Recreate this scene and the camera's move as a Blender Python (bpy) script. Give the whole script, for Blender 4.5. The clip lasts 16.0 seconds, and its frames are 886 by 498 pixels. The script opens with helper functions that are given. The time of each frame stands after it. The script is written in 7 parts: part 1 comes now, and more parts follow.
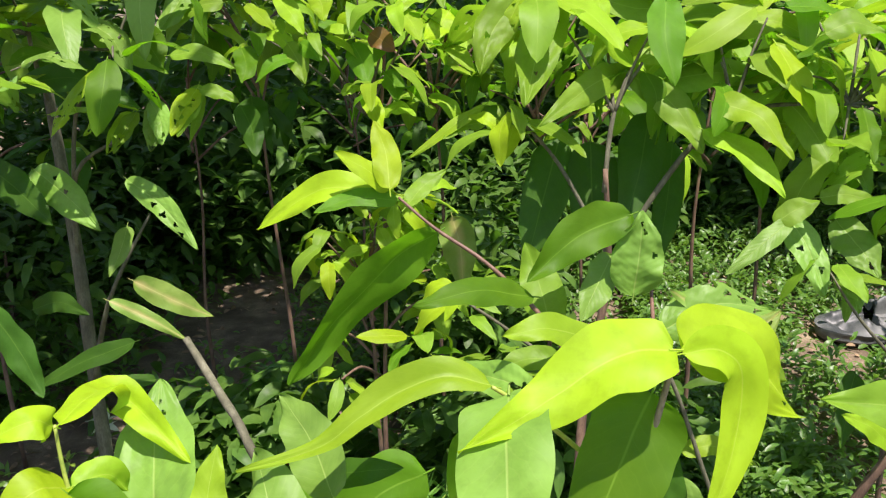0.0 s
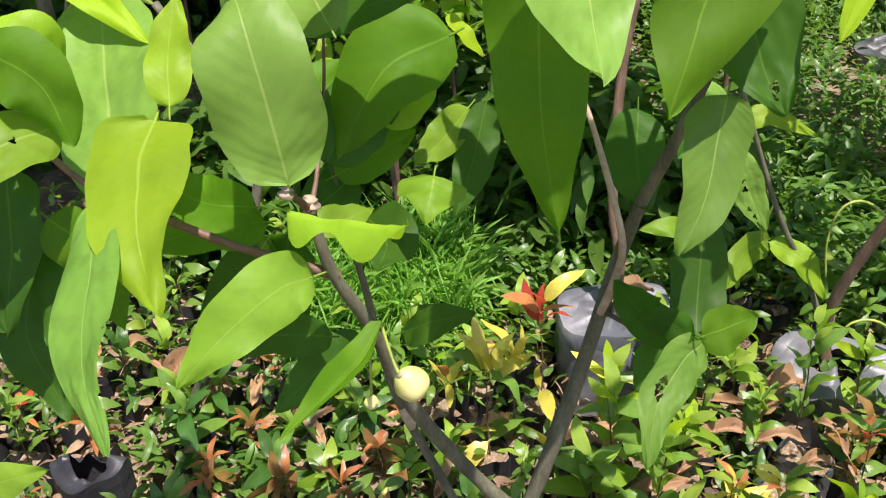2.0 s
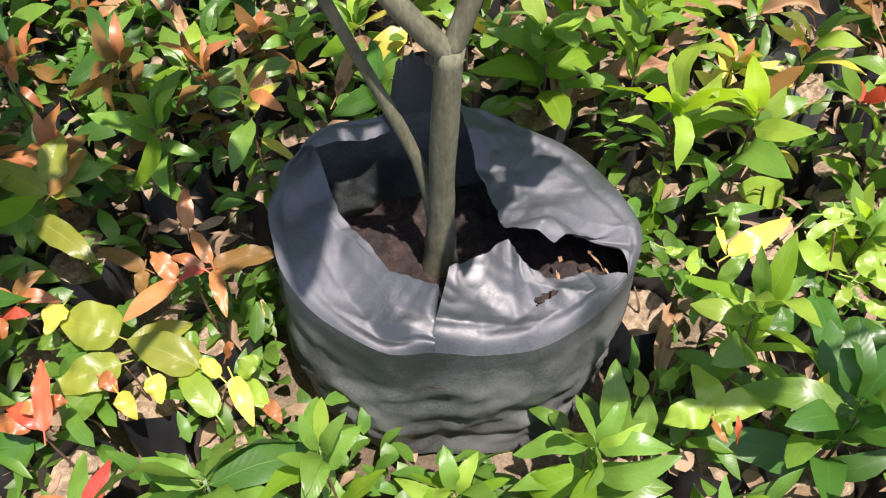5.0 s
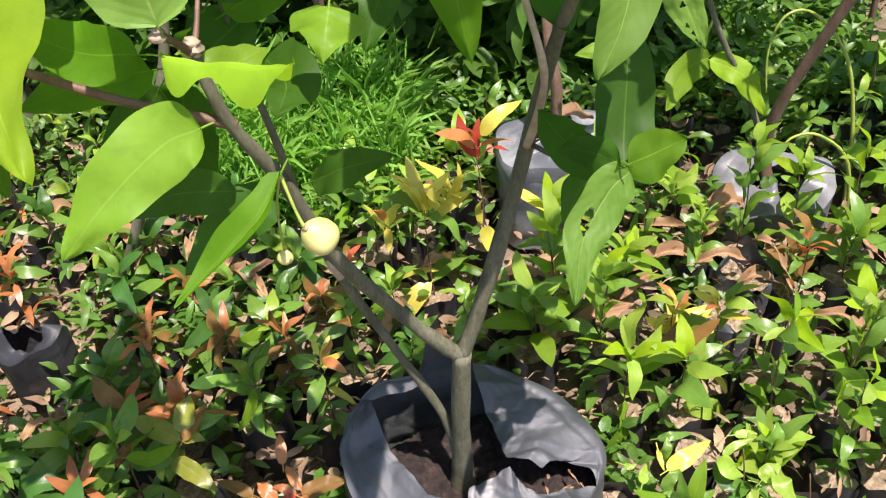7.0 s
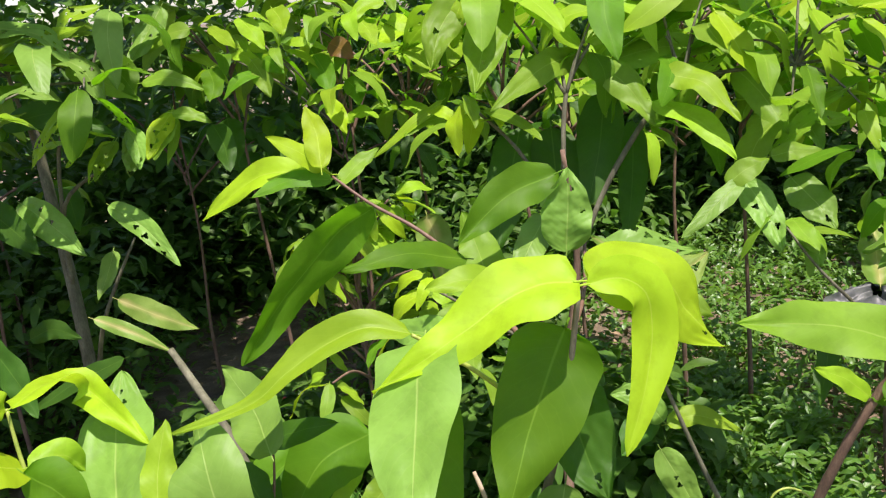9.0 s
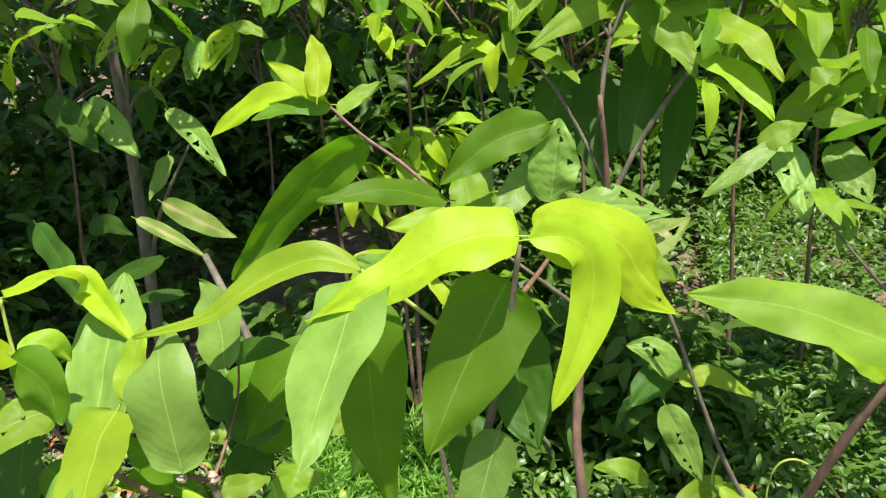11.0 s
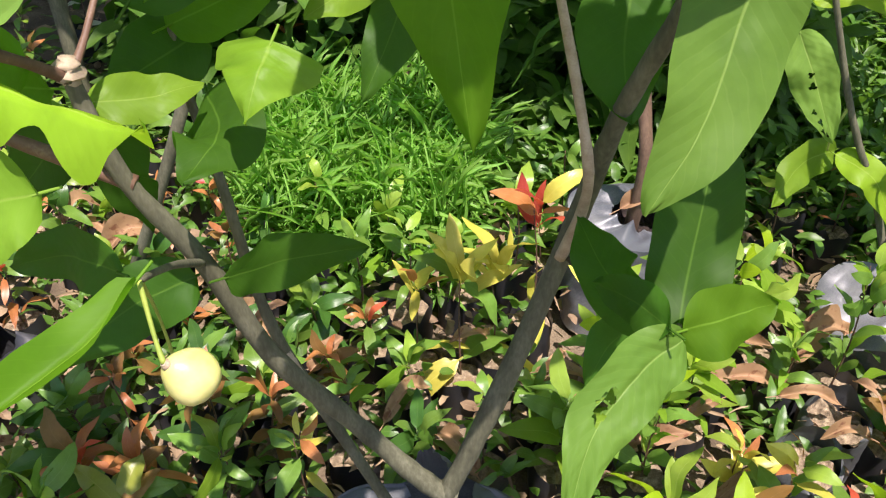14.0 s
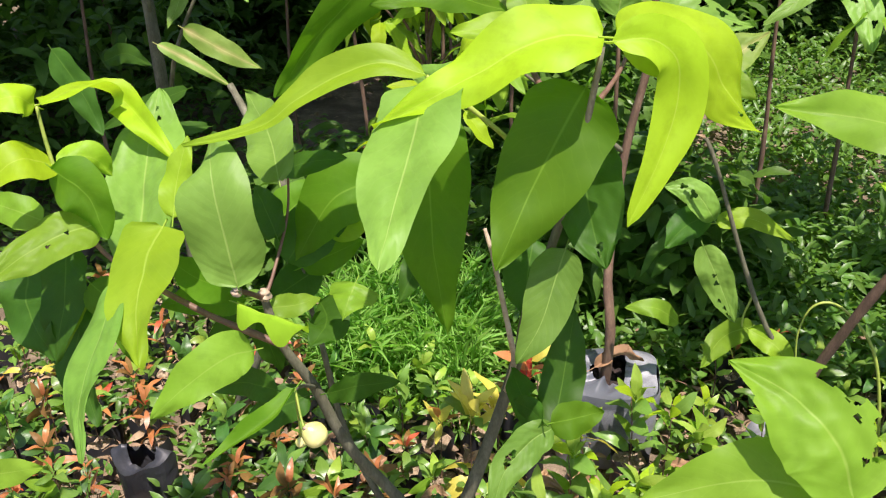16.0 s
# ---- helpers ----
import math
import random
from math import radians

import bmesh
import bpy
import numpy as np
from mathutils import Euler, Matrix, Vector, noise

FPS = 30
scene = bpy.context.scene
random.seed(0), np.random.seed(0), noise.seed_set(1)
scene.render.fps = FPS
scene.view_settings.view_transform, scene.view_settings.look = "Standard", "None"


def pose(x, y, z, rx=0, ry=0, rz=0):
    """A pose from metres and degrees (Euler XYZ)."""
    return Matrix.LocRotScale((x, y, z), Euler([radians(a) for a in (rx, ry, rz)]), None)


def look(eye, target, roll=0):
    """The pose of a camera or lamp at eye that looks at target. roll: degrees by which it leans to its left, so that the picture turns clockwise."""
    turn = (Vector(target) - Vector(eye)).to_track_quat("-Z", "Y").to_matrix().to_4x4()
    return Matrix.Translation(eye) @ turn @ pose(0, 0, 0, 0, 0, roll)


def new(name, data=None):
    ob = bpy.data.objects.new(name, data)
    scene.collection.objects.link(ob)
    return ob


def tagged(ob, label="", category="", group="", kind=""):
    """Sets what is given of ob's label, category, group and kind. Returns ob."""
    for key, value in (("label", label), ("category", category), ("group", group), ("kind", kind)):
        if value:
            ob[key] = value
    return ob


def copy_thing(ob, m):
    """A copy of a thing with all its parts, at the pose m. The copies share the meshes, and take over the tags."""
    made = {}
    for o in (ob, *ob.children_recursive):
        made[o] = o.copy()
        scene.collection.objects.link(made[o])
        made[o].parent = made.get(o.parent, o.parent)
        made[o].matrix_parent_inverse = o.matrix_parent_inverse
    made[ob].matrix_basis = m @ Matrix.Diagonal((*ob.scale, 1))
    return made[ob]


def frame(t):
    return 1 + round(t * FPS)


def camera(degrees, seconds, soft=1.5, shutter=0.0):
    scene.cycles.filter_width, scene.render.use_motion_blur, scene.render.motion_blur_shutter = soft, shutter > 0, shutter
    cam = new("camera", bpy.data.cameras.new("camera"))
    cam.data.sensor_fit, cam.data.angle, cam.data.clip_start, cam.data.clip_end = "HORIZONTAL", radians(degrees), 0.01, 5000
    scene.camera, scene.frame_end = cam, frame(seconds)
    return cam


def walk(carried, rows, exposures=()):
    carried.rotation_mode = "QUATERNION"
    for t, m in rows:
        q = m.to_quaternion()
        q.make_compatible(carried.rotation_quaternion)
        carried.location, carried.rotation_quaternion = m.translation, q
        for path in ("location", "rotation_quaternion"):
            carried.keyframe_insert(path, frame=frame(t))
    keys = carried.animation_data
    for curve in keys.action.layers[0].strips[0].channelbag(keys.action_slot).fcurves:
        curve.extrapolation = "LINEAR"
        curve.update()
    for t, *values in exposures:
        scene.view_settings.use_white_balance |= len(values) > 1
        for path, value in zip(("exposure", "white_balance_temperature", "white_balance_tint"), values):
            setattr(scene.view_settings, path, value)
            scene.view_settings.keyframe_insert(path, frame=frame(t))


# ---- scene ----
cam = camera(53.2, 16.0, soft=1.2)
# seconds, place and turn of the camera
ROWS = [
    (0, 0.0034, 0.0012, 1.6653, 71.95, 0.54, -0.10),
    (0.5, -0.0138, -0.0342, 1.6567, 73.28, 0.67, -0.79),
    (1, -0.0250, -0.0199, 1.5860, 70.95, 1.66, -0.44),
    (1.5, -0.0391, 0.0423, 1.4238, 64.36, 2.58, 0.30),
    (2, -0.0295, 0.1272, 1.3178, 59.39, 2.45, -0.68),
    (2.5, -0.0249, 0.1796, 1.2242, 55.87, 1.63, -2.49),
    (3, -0.0139, 0.2257, 1.1257, 52.03, -0.15, -3.82),
    (3.5, -0.0113, 0.2590, 1.0434, 50.04, -0.85, -5.07),
    (4, -0.0019, 0.3099, 0.9668, 46.58, 0.70, -5.26),
    (4.2, -0.0041, 0.3187, 0.9310, 44.09, 1.24, -4.75),
    (5.2, 0.0000, 0.3350, 0.9000, 40.00, 0.80, -4.50),
    (6.3, -0.0028, 0.2959, 1.0464, 40.73, 0.31, -4.32),
    (6.5, 0.0039, 0.2606, 1.0995, 42.91, 1.58, -4.77),
    (7, 0.0085, 0.1711, 1.2871, 48.73, 3.90, -5.30),
    (7.5, 0.0220, 0.0761, 1.4219, 56.54, 5.43, -5.76),
    (8, 0.0219, 0.0172, 1.4767, 64.48, 6.27, -6.87),
    (8.5, 0.0527, -0.0389, 1.5469, 71.20, 5.95, -4.85),
    (8.7, 0.0860, -0.0496, 1.5663, 73.26, 5.91, -2.46),
    (9.8, 0.2150, -0.1050, 1.6300, 74.50, 4.60, 3.60),
    (10.8, 0.3207, -0.1195, 1.6412, 72.16, 3.22, 8.54),
    (11, 0.2996, -0.0648, 1.6047, 69.63, 2.42, 8.39),
    (11.5, 0.2711, 0.0921, 1.5216, 65.70, 1.16, 8.26),
    (12, 0.1978, 0.1874, 1.4321, 63.67, 0.19, 9.29),
    (12.5, 0.1200, 0.2826, 1.3279, 60.02, -0.23, 10.45),
    (13, 0.0665, 0.3567, 1.2428, 54.36, 0.13, 10.09),
    (13.5, 0.0616, 0.3887, 1.1861, 50.59, 0.50, 8.07),
    (14, 0.0953, 0.4088, 1.1930, 50.28, 0.23, 5.52),
    (14.5, 0.1149, 0.3240, 1.2944, 51.75, 0.21, 5.38),
    (15, 0.1407, 0.1774, 1.4105, 53.11, 0.52, 6.57),
    (15.5, 0.1679, 0.0606, 1.4893, 56.03, 0.55, 7.87),
    (16, 0.2188, -0.0500, 1.5345, 60.69, 1.48, 8.79),
]
walk(cam, [(t, pose(x, y, z, rx, ry, rz)) for t, x, y, z, rx, ry, rz in ROWS],
     [(0.0, 0.91, 6480, 24), (1.0, 0.99, 6480, 24), (2.0, 0.80, 6480, 24), (4.0, 0.94, 6480, 24), (6.5, 0.91, 6480, 24), (7.5, 0.94, 6480, 24), (8.5, 0.86, 6480, 24), (11.5, 0.92, 6480, 24), (13.0, 0.74, 6480, 24), (13.5, 0.84, 6480, 24), (15.0, 0.90, 6480, 24), (16.0, 0.87, 6480, 24)])

# ---- sky, sun ----
SUN = Vector((0.172, -0.295, 1.0)).normalized()
world = bpy.data.worlds.new("world")
scene.world = world
world.use_nodes = True
sky = world.node_tree.nodes.new("ShaderNodeTexSky")
sky.sky_type, sky.sun_disc = "NISHITA", False
sky.sun_elevation = math.asin(SUN.z)
sky.sun_rotation = math.atan2(SUN.x, SUN.y)
world.node_tree.links.new(sky.outputs[0], world.node_tree.nodes["Background"].inputs[0])
world.node_tree.nodes["Background"].inputs[1].default_value = 0.125
sun = new("sun", bpy.data.lights.new("sun", "SUN"))
sun.data.energy, sun.data.angle, sun.data.color = 5.0, radians(0.55), (1.0, 0.95, 0.86)
sun.matrix_world = look(SUN * 20, (0, 0, 0))


# ---- materials ----
def mat(name):
    m = bpy.data.materials.new(name)
    m.use_nodes = True
    n = m.node_tree.nodes
    return m, n, m.node_tree.links, n["Principled BSDF"]


def ramp(n, stops):
    r = n.new("ShaderNodeValToRGB")
    while len(r.color_ramp.elements) < len(stops):
        r.color_ramp.elements.new(0.5)
    for e, (p, c) in zip(r.color_ramp.elements, stops):
        e.position, e.color = p, (*c, 1)
    return r


def tex(n, l, scale, detail=3.0, coords=None, rough=0.55):
    t = n.new("ShaderNodeTexNoise")
    t.inputs["Scale"].default_value, t.inputs["Detail"].default_value, t.inputs["Roughness"].default_value = scale, detail, rough
    if coords is not None:
        l.new(coords, t.inputs["Vector"])
    return t


def math_node(n, l, op, a, b=None):
    m = n.new("ShaderNodeMath")
    m.operation = op
    for i, v in enumerate((a, b)):
        if v is None:
            continue
        if isinstance(v, (int, float)):
            m.inputs[i].default_value = v
        else:
            l.new(v, m.inputs[i])
    return m.outputs[0]


def mixc(n, l, fac, a, b, mode="MIX"):
    m = n.new("ShaderNodeMix")
    m.data_type, m.blend_type = "RGBA", mode
    for s, v in ((m.inputs[0], fac), (m.inputs[6], a), (m.inputs[7], b)):
        if isinstance(v, (int, float)):
            s.default_value = v
        elif isinstance(v, tuple):
            s.default_value = (*v, 1)
        else:
            l.new(v, s)
    return m.outputs[2]


def leaf_material(name, base, alt, rib, through_col, thin=0.38, rough=0.36, veins=13.0, spots=0.0, spot_col=(0.25, 0.1, 0.03), island=False, band=None):
    """A leaf: midrib and side veins along the blade's own coordinates, two scales of mottling, light shining through."""
    m, n, l, p = mat(name)
    uv = n.new("ShaderNodeTexCoord").outputs["UV"]
    sep = n.new("ShaderNodeSeparateXYZ")
    l.new(uv, sep.inputs[0])
    off = math_node(n, l, "ABSOLUTE", math_node(n, l, "SUBTRACT", sep.outputs[0], 0.5))
    along = math_node(n, l, "SUBTRACT", math_node(n, l, "MULTIPLY", sep.outputs[1], veins), math_node(n, l, "MULTIPLY", off, veins * 0.38))
    along = math_node(n, l, "ADD", along, math_node(n, l, "MULTIPLY", tex(n, l, 30.0, 3.0, n.new("ShaderNodeTexCoord").outputs["Object"]).outputs["Fac"], 1.1))
    wave = math_node(n, l, "ABSOLUTE", math_node(n, l, "SUBTRACT", math_node(n, l, "FRACT", along), 0.5))
    vein = math_node(n, l, "LESS_THAN", wave, 0.05)
    rib_m = n.new("ShaderNodeMapRange")
    l.new(math_node(n, l, "MULTIPLY", off, math_node(n, l, "ADD", math_node(n, l, "MULTIPLY", sep.outputs[1], 0.9), 0.7)), rib_m.inputs[0])
    rib_m.inputs[1].default_value, rib_m.inputs[2].default_value, rib_m.inputs[3].default_value, rib_m.inputs[4].default_value = 0.006, 0.02, 1.0, 0.0
    obj = n.new("ShaderNodeTexCoord").outputs["Object"]
    big, fine = tex(n, l, 16.0, 3.0, obj), tex(n, l, 140.0, 2.0, obj)
    tone = ramp(n, [(0.3, base), (0.72, alt)])
    l.new(big.outputs["Fac"], tone.inputs[0])
    if island:
        rnd = n.new("ShaderNodeNewGeometry").outputs["Random Per Island"]
    else:
        rnd = n.new("ShaderNodeObjectInfo").outputs["Random"]
    hsv = n.new("ShaderNodeHueSaturation")
    l.new(tone.outputs[0], hsv.inputs["Color"])
    l.new(math_node(n, l, "ADD", math_node(n, l, "MULTIPLY", rnd, 0.4), 0.82), hsv.inputs["Value"])
    l.new(math_node(n, l, "ADD", math_node(n, l, "MULTIPLY", rnd, 0.014), 0.493), hsv.inputs["Hue"])
    blotch = ramp(n, [(0.48, (0, 0, 0)), (0.66, (1, 1, 1))])
    l.new(tex(n, l, 38.0, 4.0, obj, 0.7).outputs["Fac"], blotch.inputs[0])
    col = mixc(n, l, math_node(n, l, "MULTIPLY", blotch.outputs[0], 0.32), hsv.outputs[0], tuple(v * 0.62 for v in base))
    col = mixc(n, l, math_node(n, l, "MULTIPLY", fine.outputs["Fac"], 0.22), col, tuple(v * 0.55 for v in base))
    if spots:
        sp = tex(n, l, 55.0, 4.0, obj)
        edge = ramp(n, [(0.62 - spots * 0.1, (0, 0, 0)), (0.70 - spots * 0.1, (1, 1, 1))])
        l.new(sp.outputs["Fac"], edge.inputs[0])
        col = mixc(n, l, edge.outputs[0], col, spot_col)
    if band:
        strip = n.new("ShaderNodeMapRange")
        l.new(math_node(n, l, "ADD", off, math_node(n, l, "MULTIPLY", math_node(n, l, "SUBTRACT", big.outputs["Fac"], 0.5), 0.5)), strip.inputs[0])
        strip.inputs[1].default_value, strip.inputs[2].default_value, strip.inputs[3].default_value, strip.inputs[4].default_value = -0.10, 0.20, 0.8, 0.0
        col = mixc(n, l, strip.outputs[0], col, band)
    col = mixc(n, l, math_node(n, l, "MULTIPLY", vein, 0.06), col, rib)
    col = mixc(n, l, math_node(n, l, "MULTIPLY", rib_m.outputs[0], 0.45), col, rib)
    l.new(col, p.inputs["Base Color"])
    rr = n.new("ShaderNodeMapRange")
    l.new(big.outputs["Fac"], rr.inputs[0])
    rr.inputs[3].default_value, rr.inputs[4].default_value = rough - 0.02, rough + 0.16
    l.new(rr.outputs[0], p.inputs["Roughness"])
    p.inputs["Specular IOR Level"].default_value = 0.5 if rough < 0.34 else 0.22
    # relief: quilted between the side veins, the rib sunk
    h = math_node(n, l, "ADD", math_node(n, l, "MULTIPLY", wave, 0.9), math_node(n, l, "MULTIPLY", fine.outputs["Fac"], 0.35))
    h = math_node(n, l, "SUBTRACT", h, math_node(n, l, "MULTIPLY", rib_m.outputs[0], 0.7))
    bump = n.new("ShaderNodeBump")
    bump.inputs["Strength"].default_value, bump.inputs["Distance"].default_value = 0.36 if 0.375 < rough < 0.415 and not island else 0.13, 0.0012
    l.new(h, bump.inputs["Height"])
    l.new(bump.outputs[0], p.inputs["Normal"])
    tr = n.new("ShaderNodeBsdfTranslucent")
    tcol = mixc(n, l, 0.55, col, through_col)
    l.new(tcol, tr.inputs[0])
    mix = n.new("ShaderNodeMixShader")
    mix.inputs[0].default_value = thin
    l.new(p.outputs[0], mix.inputs[1])
    l.new(tr.outputs[0], mix.inputs[2])
    l.new(mix.outputs[0], n["Material Output"].inputs[0])
    return m


LEAF = {
    "young": leaf_material("leaf_young", (0.28, 0.44, 0.010), (0.34, 0.52, 0.014), (0.48, 0.62, 0.08), (0.48, 0.72, 0.01), 0.45, 0.44),
    "fresh": leaf_material("leaf_fresh", (0.235, 0.41, 0.016), (0.29, 0.48, 0.024), (0.42, 0.58, 0.09), (0.38, 0.68, 0.01), 0.45, 0.42),
    "mid": leaf_material("leaf_mid", (0.165, 0.31, 0.020), (0.215, 0.375, 0.030), (0.36, 0.52, 0.09), (0.30, 0.60, 0.01), 0.47, 0.42),
    "mature": leaf_material("leaf_mature", (0.085, 0.215, 0.006), (0.12, 0.265, 0.010), (0.24, 0.44, 0.04), (0.20, 0.60, 0.002), 0.50, 0.48),
    "grey": leaf_material("leaf_grey_green", (0.15, 0.29, 0.040), (0.19, 0.35, 0.055), (0.36, 0.48, 0.12), (0.24, 0.52, 0.03), 0.32, 0.38),
    "pale": leaf_material("leaf_pale", (0.50, 0.56, 0.34), (0.66, 0.68, 0.5), (0.6, 0.65, 0.45), (0.6, 0.68, 0.3), 0.3, 0.33),
    "dull": leaf_material("leaf_dull_green", (0.10, 0.21, 0.025), (0.135, 0.26, 0.036), (0.3, 0.44, 0.1), (0.2, 0.5, 0.02), 0.34, 0.40),
    # deeper green for leaves that hang in shade: the shade is in the colour
    "dark": leaf_material("leaf_shade_dark", (0.036, 0.108, 0.008), (0.053, 0.140, 0.012), (0.13, 0.26, 0.03), (0.10, 0.40, 0.003), 0.40, 0.46),
    "blush": leaf_material("leaf_old", (0.13, 0.25, 0.03), (0.22, 0.33, 0.06), (0.45, 0.5, 0.16), (0.40, 0.5, 0.06), 0.3, 0.45, band=(0.46, 0.36, 0.15)),
    "red": leaf_material("leaf_red", (0.52, 0.06, 0.04), (0.62, 0.15, 0.06), (0.6, 0.2, 0.08), (0.8, 0.10, 0.03), 0.38, 0.32),
    "orange": leaf_material("leaf_orange", (0.40, 0.13, 0.04), (0.58, 0.26, 0.09), (0.60, 0.34, 0.14), (0.8, 0.3, 0.06), 0.36, 0.30),
    "bronze": leaf_material("leaf_bronze", (0.17, 0.11, 0.03), (0.28, 0.14, 0.04), (0.35, 0.2, 0.08), (0.45, 0.2, 0.03), 0.34, 0.35),
    "olive": leaf_material("leaf_olive", (0.20, 0.25, 0.03), (0.34, 0.36, 0.05), (0.45, 0.45, 0.12), (0.5, 0.55, 0.04), 0.40, 0.28),
    "gold": leaf_material("leaf_gold", (0.64, 0.59, 0.07), (0.80, 0.74, 0.15), (0.75, 0.7, 0.2), (0.85, 0.76, 0.06), 0.44, 0.27),
    "pot_green": leaf_material("leaf_seedling", (0.12, 0.245, 0.035), (0.19, 0.33, 0.048), (0.28, 0.4, 0.10), (0.28, 0.54, 0.03), 0.38, 0.28),
    "pot_lime": leaf_material("leaf_seedling_lime", (0.25, 0.39, 0.045), (0.34, 0.49, 0.06), (0.42, 0.55, 0.14), (0.44, 0.68, 0.03), 0.42, 0.30),
    "pot_dark": leaf_material("leaf_seedling_dark", (0.04, 0.12, 0.016), (0.065, 0.17, 0.024), (0.14, 0.24, 0.06), (0.12, 0.36, 0.02), 0.32, 0.32),
    "dry": leaf_material("leaf_dry", (0.29, 0.17, 0.085), (0.48, 0.30, 0.165), (0.5, 0.32, 0.2), (0.5, 0.28, 0.12), 0.15, 0.6, spots=0.5, spot_col=(0.2, 0.09, 0.05)),
    "weed": leaf_material("leaf_weed", (0.055, 0.145, 0.020), (0.14, 0.27, 0.036), (0.28, 0.4, 0.11), (0.28, 0.58, 0.03), 0.38, 0.33, island=True),
    "grass": leaf_material("leaf_grass", (0.15, 0.35, 0.05), (0.27, 0.49, 0.09), (0.36, 0.54, 0.14), (0.32, 0.75, 0.04), 0.46, 0.36, island=True),
    "litter": leaf_material("leaf_litter", (0.16, 0.10, 0.058), (0.44, 0.32, 0.20), (0.5, 0.36, 0.24), (0.5, 0.3, 0.14), 0.12, 0.65, island=True),
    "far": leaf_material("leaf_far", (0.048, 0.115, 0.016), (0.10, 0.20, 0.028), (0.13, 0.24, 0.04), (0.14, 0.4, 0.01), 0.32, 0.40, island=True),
}


def rough_material(name, stops, scale, bump=0.5, dist=0.004, rough=0.8, stretch=(1, 1, 1), fine=9.0):
    m, n, l, p = mat(name)
    mp = n.new("ShaderNodeMapping")
    l.new(n.new("ShaderNodeTexCoord").outputs["Object"], mp.inputs[0])
    mp.inputs["Scale"].default_value = stretch
    a, b = tex(n, l, scale, 5.0, mp.outputs[0], 0.62), tex(n, l, scale * fine, 3.0, mp.outputs[0])
    f = math_node(n, l, "ADD", math_node(n, l, "MULTIPLY", a.outputs["Fac"], 0.7), math_node(n, l, "MULTIPLY", b.outputs["Fac"], 0.3))
    r = ramp(n, stops)
    l.new(f, r.inputs[0])
    l.new(r.outputs[0], p.inputs["Base Color"])
    p.inputs["Roughness"].default_value = rough
    bp = n.new("ShaderNodeBump")
    bp.inputs["Strength"].default_value, bp.inputs["Distance"].default_value = bump, dist
    l.new(f, bp.inputs["Height"])
    l.new(bp.outputs[0], p.inputs["Normal"])
    return m


BARK = rough_material("bark", [(0.3, (0.042, 0.041, 0.023)), (0.5, (0.100, 0.098, 0.056)), (0.72, (0.20, 0.195, 0.125))], 38.0, 0.8, 0.002, 0.85, (1, 1, 0.35))
BARK_BROWN = rough_material("brown_bark", [(0.3, (0.06, 0.036, 0.022)), (0.5, (0.13, 0.078, 0.048)), (0.72, (0.24, 0.16, 0.10))], 42.0, 0.7, 0.002, 0.8, (1, 1, 0.35))
TWIG = rough_material("twig", [(0.3, (0.085, 0.042, 0.024)), (0.55, (0.15, 0.082, 0.05)), (0.75, (0.27, 0.18, 0.115))], 60.0, 0.5, 0.001, 0.6)
GREEN_TWIG = rough_material("green_twig", [(0.3, (0.16, 0.24, 0.03)), (0.7, (0.36, 0.42, 0.07))], 60.0, 0.3, 0.0006, 0.5)
# bag soil, its colour lowered to stand for the shade inside the bag
SHADED_SOIL = rough_material("soil", [(0.32, (0.008, 0.006, 0.005)), (0.5, (0.022, 0.014, 0.011)), (0.70, (0.075, 0.045, 0.034))], 70.0, 1.0, 0.006, 0.92)
PALE_SOIL = rough_material("pale_soil", [(0.32, (0.09, 0.062, 0.038)), (0.5, (0.25, 0.185, 0.115)), (0.7, (0.50, 0.40, 0.27))], 110.0, 1.0, 0.004, 0.95)
GROUND = rough_material("ground", [(0.3, (0.05, 0.036, 0.022)), (0.5, (0.14, 0.104, 0.064)), (0.7, (0.32, 0.25, 0.16))], 7.0, 1.0, 0.012, 0.95, (1, 1, 1), 34.0)


def plastic_material(name, dark, dust, amount, rough=0.36, sheen=0.5):
    m, n, l, p = mat(name)
    obj = n.new("ShaderNodeTexCoord").outputs["Object"]
    a, b, c = tex(n, l, 6.0, 6.0, obj, 0.55), tex(n, l, 420.0, 2.0, obj), tex(n, l, 34.0, 4.0, obj)
    f = math_node(n, l, "ADD", math_node(n, l, "MULTIPLY", a.outputs["Fac"], 0.8), math_node(n, l, "MULTIPLY", b.outputs["Fac"], 0.2))
    r = ramp(n, [(0.40, dark), (0.52, tuple(d + (u - d) * amount * 0.5 for d, u in zip(dark, dust))), (0.68, tuple(d + (u - d) * amount for d, u in zip(dark, dust)))])
    l.new(f, r.inputs[0])
    l.new(r.outputs[0], p.inputs["Base Color"])
    rr = n.new("ShaderNodeMapRange")
    l.new(f, rr.inputs[0])
    rr.inputs[1].default_value, rr.inputs[2].default_value, rr.inputs[3].default_value, rr.inputs[4].default_value = 0.35, 0.65, rough - 0.06, rough + 0.25
    l.new(rr.outputs[0], p.inputs["Roughness"])
    p.inputs["Specular IOR Level"].default_value = sheen
    bp = n.new("ShaderNodeBump")
    bp.inputs["Strength"].default_value, bp.inputs["Distance"].default_value = 0.30, 0.0022
    ridge = math_node(n, l, "ABSOLUTE", math_node(n, l, "SUBTRACT", tex(n, l, 26.0, 3.0, obj, 0.6).outputs["Fac"], 0.5))
    l.new(math_node(n, l, "ADD", math_node(n, l, "MULTIPLY", ridge, 1.8), math_node(n, l, "MULTIPLY", c.outputs["Fac"], 0.35)), bp.inputs["Height"])
    l.new(bp.outputs[0], p.inputs["Normal"])
    return m


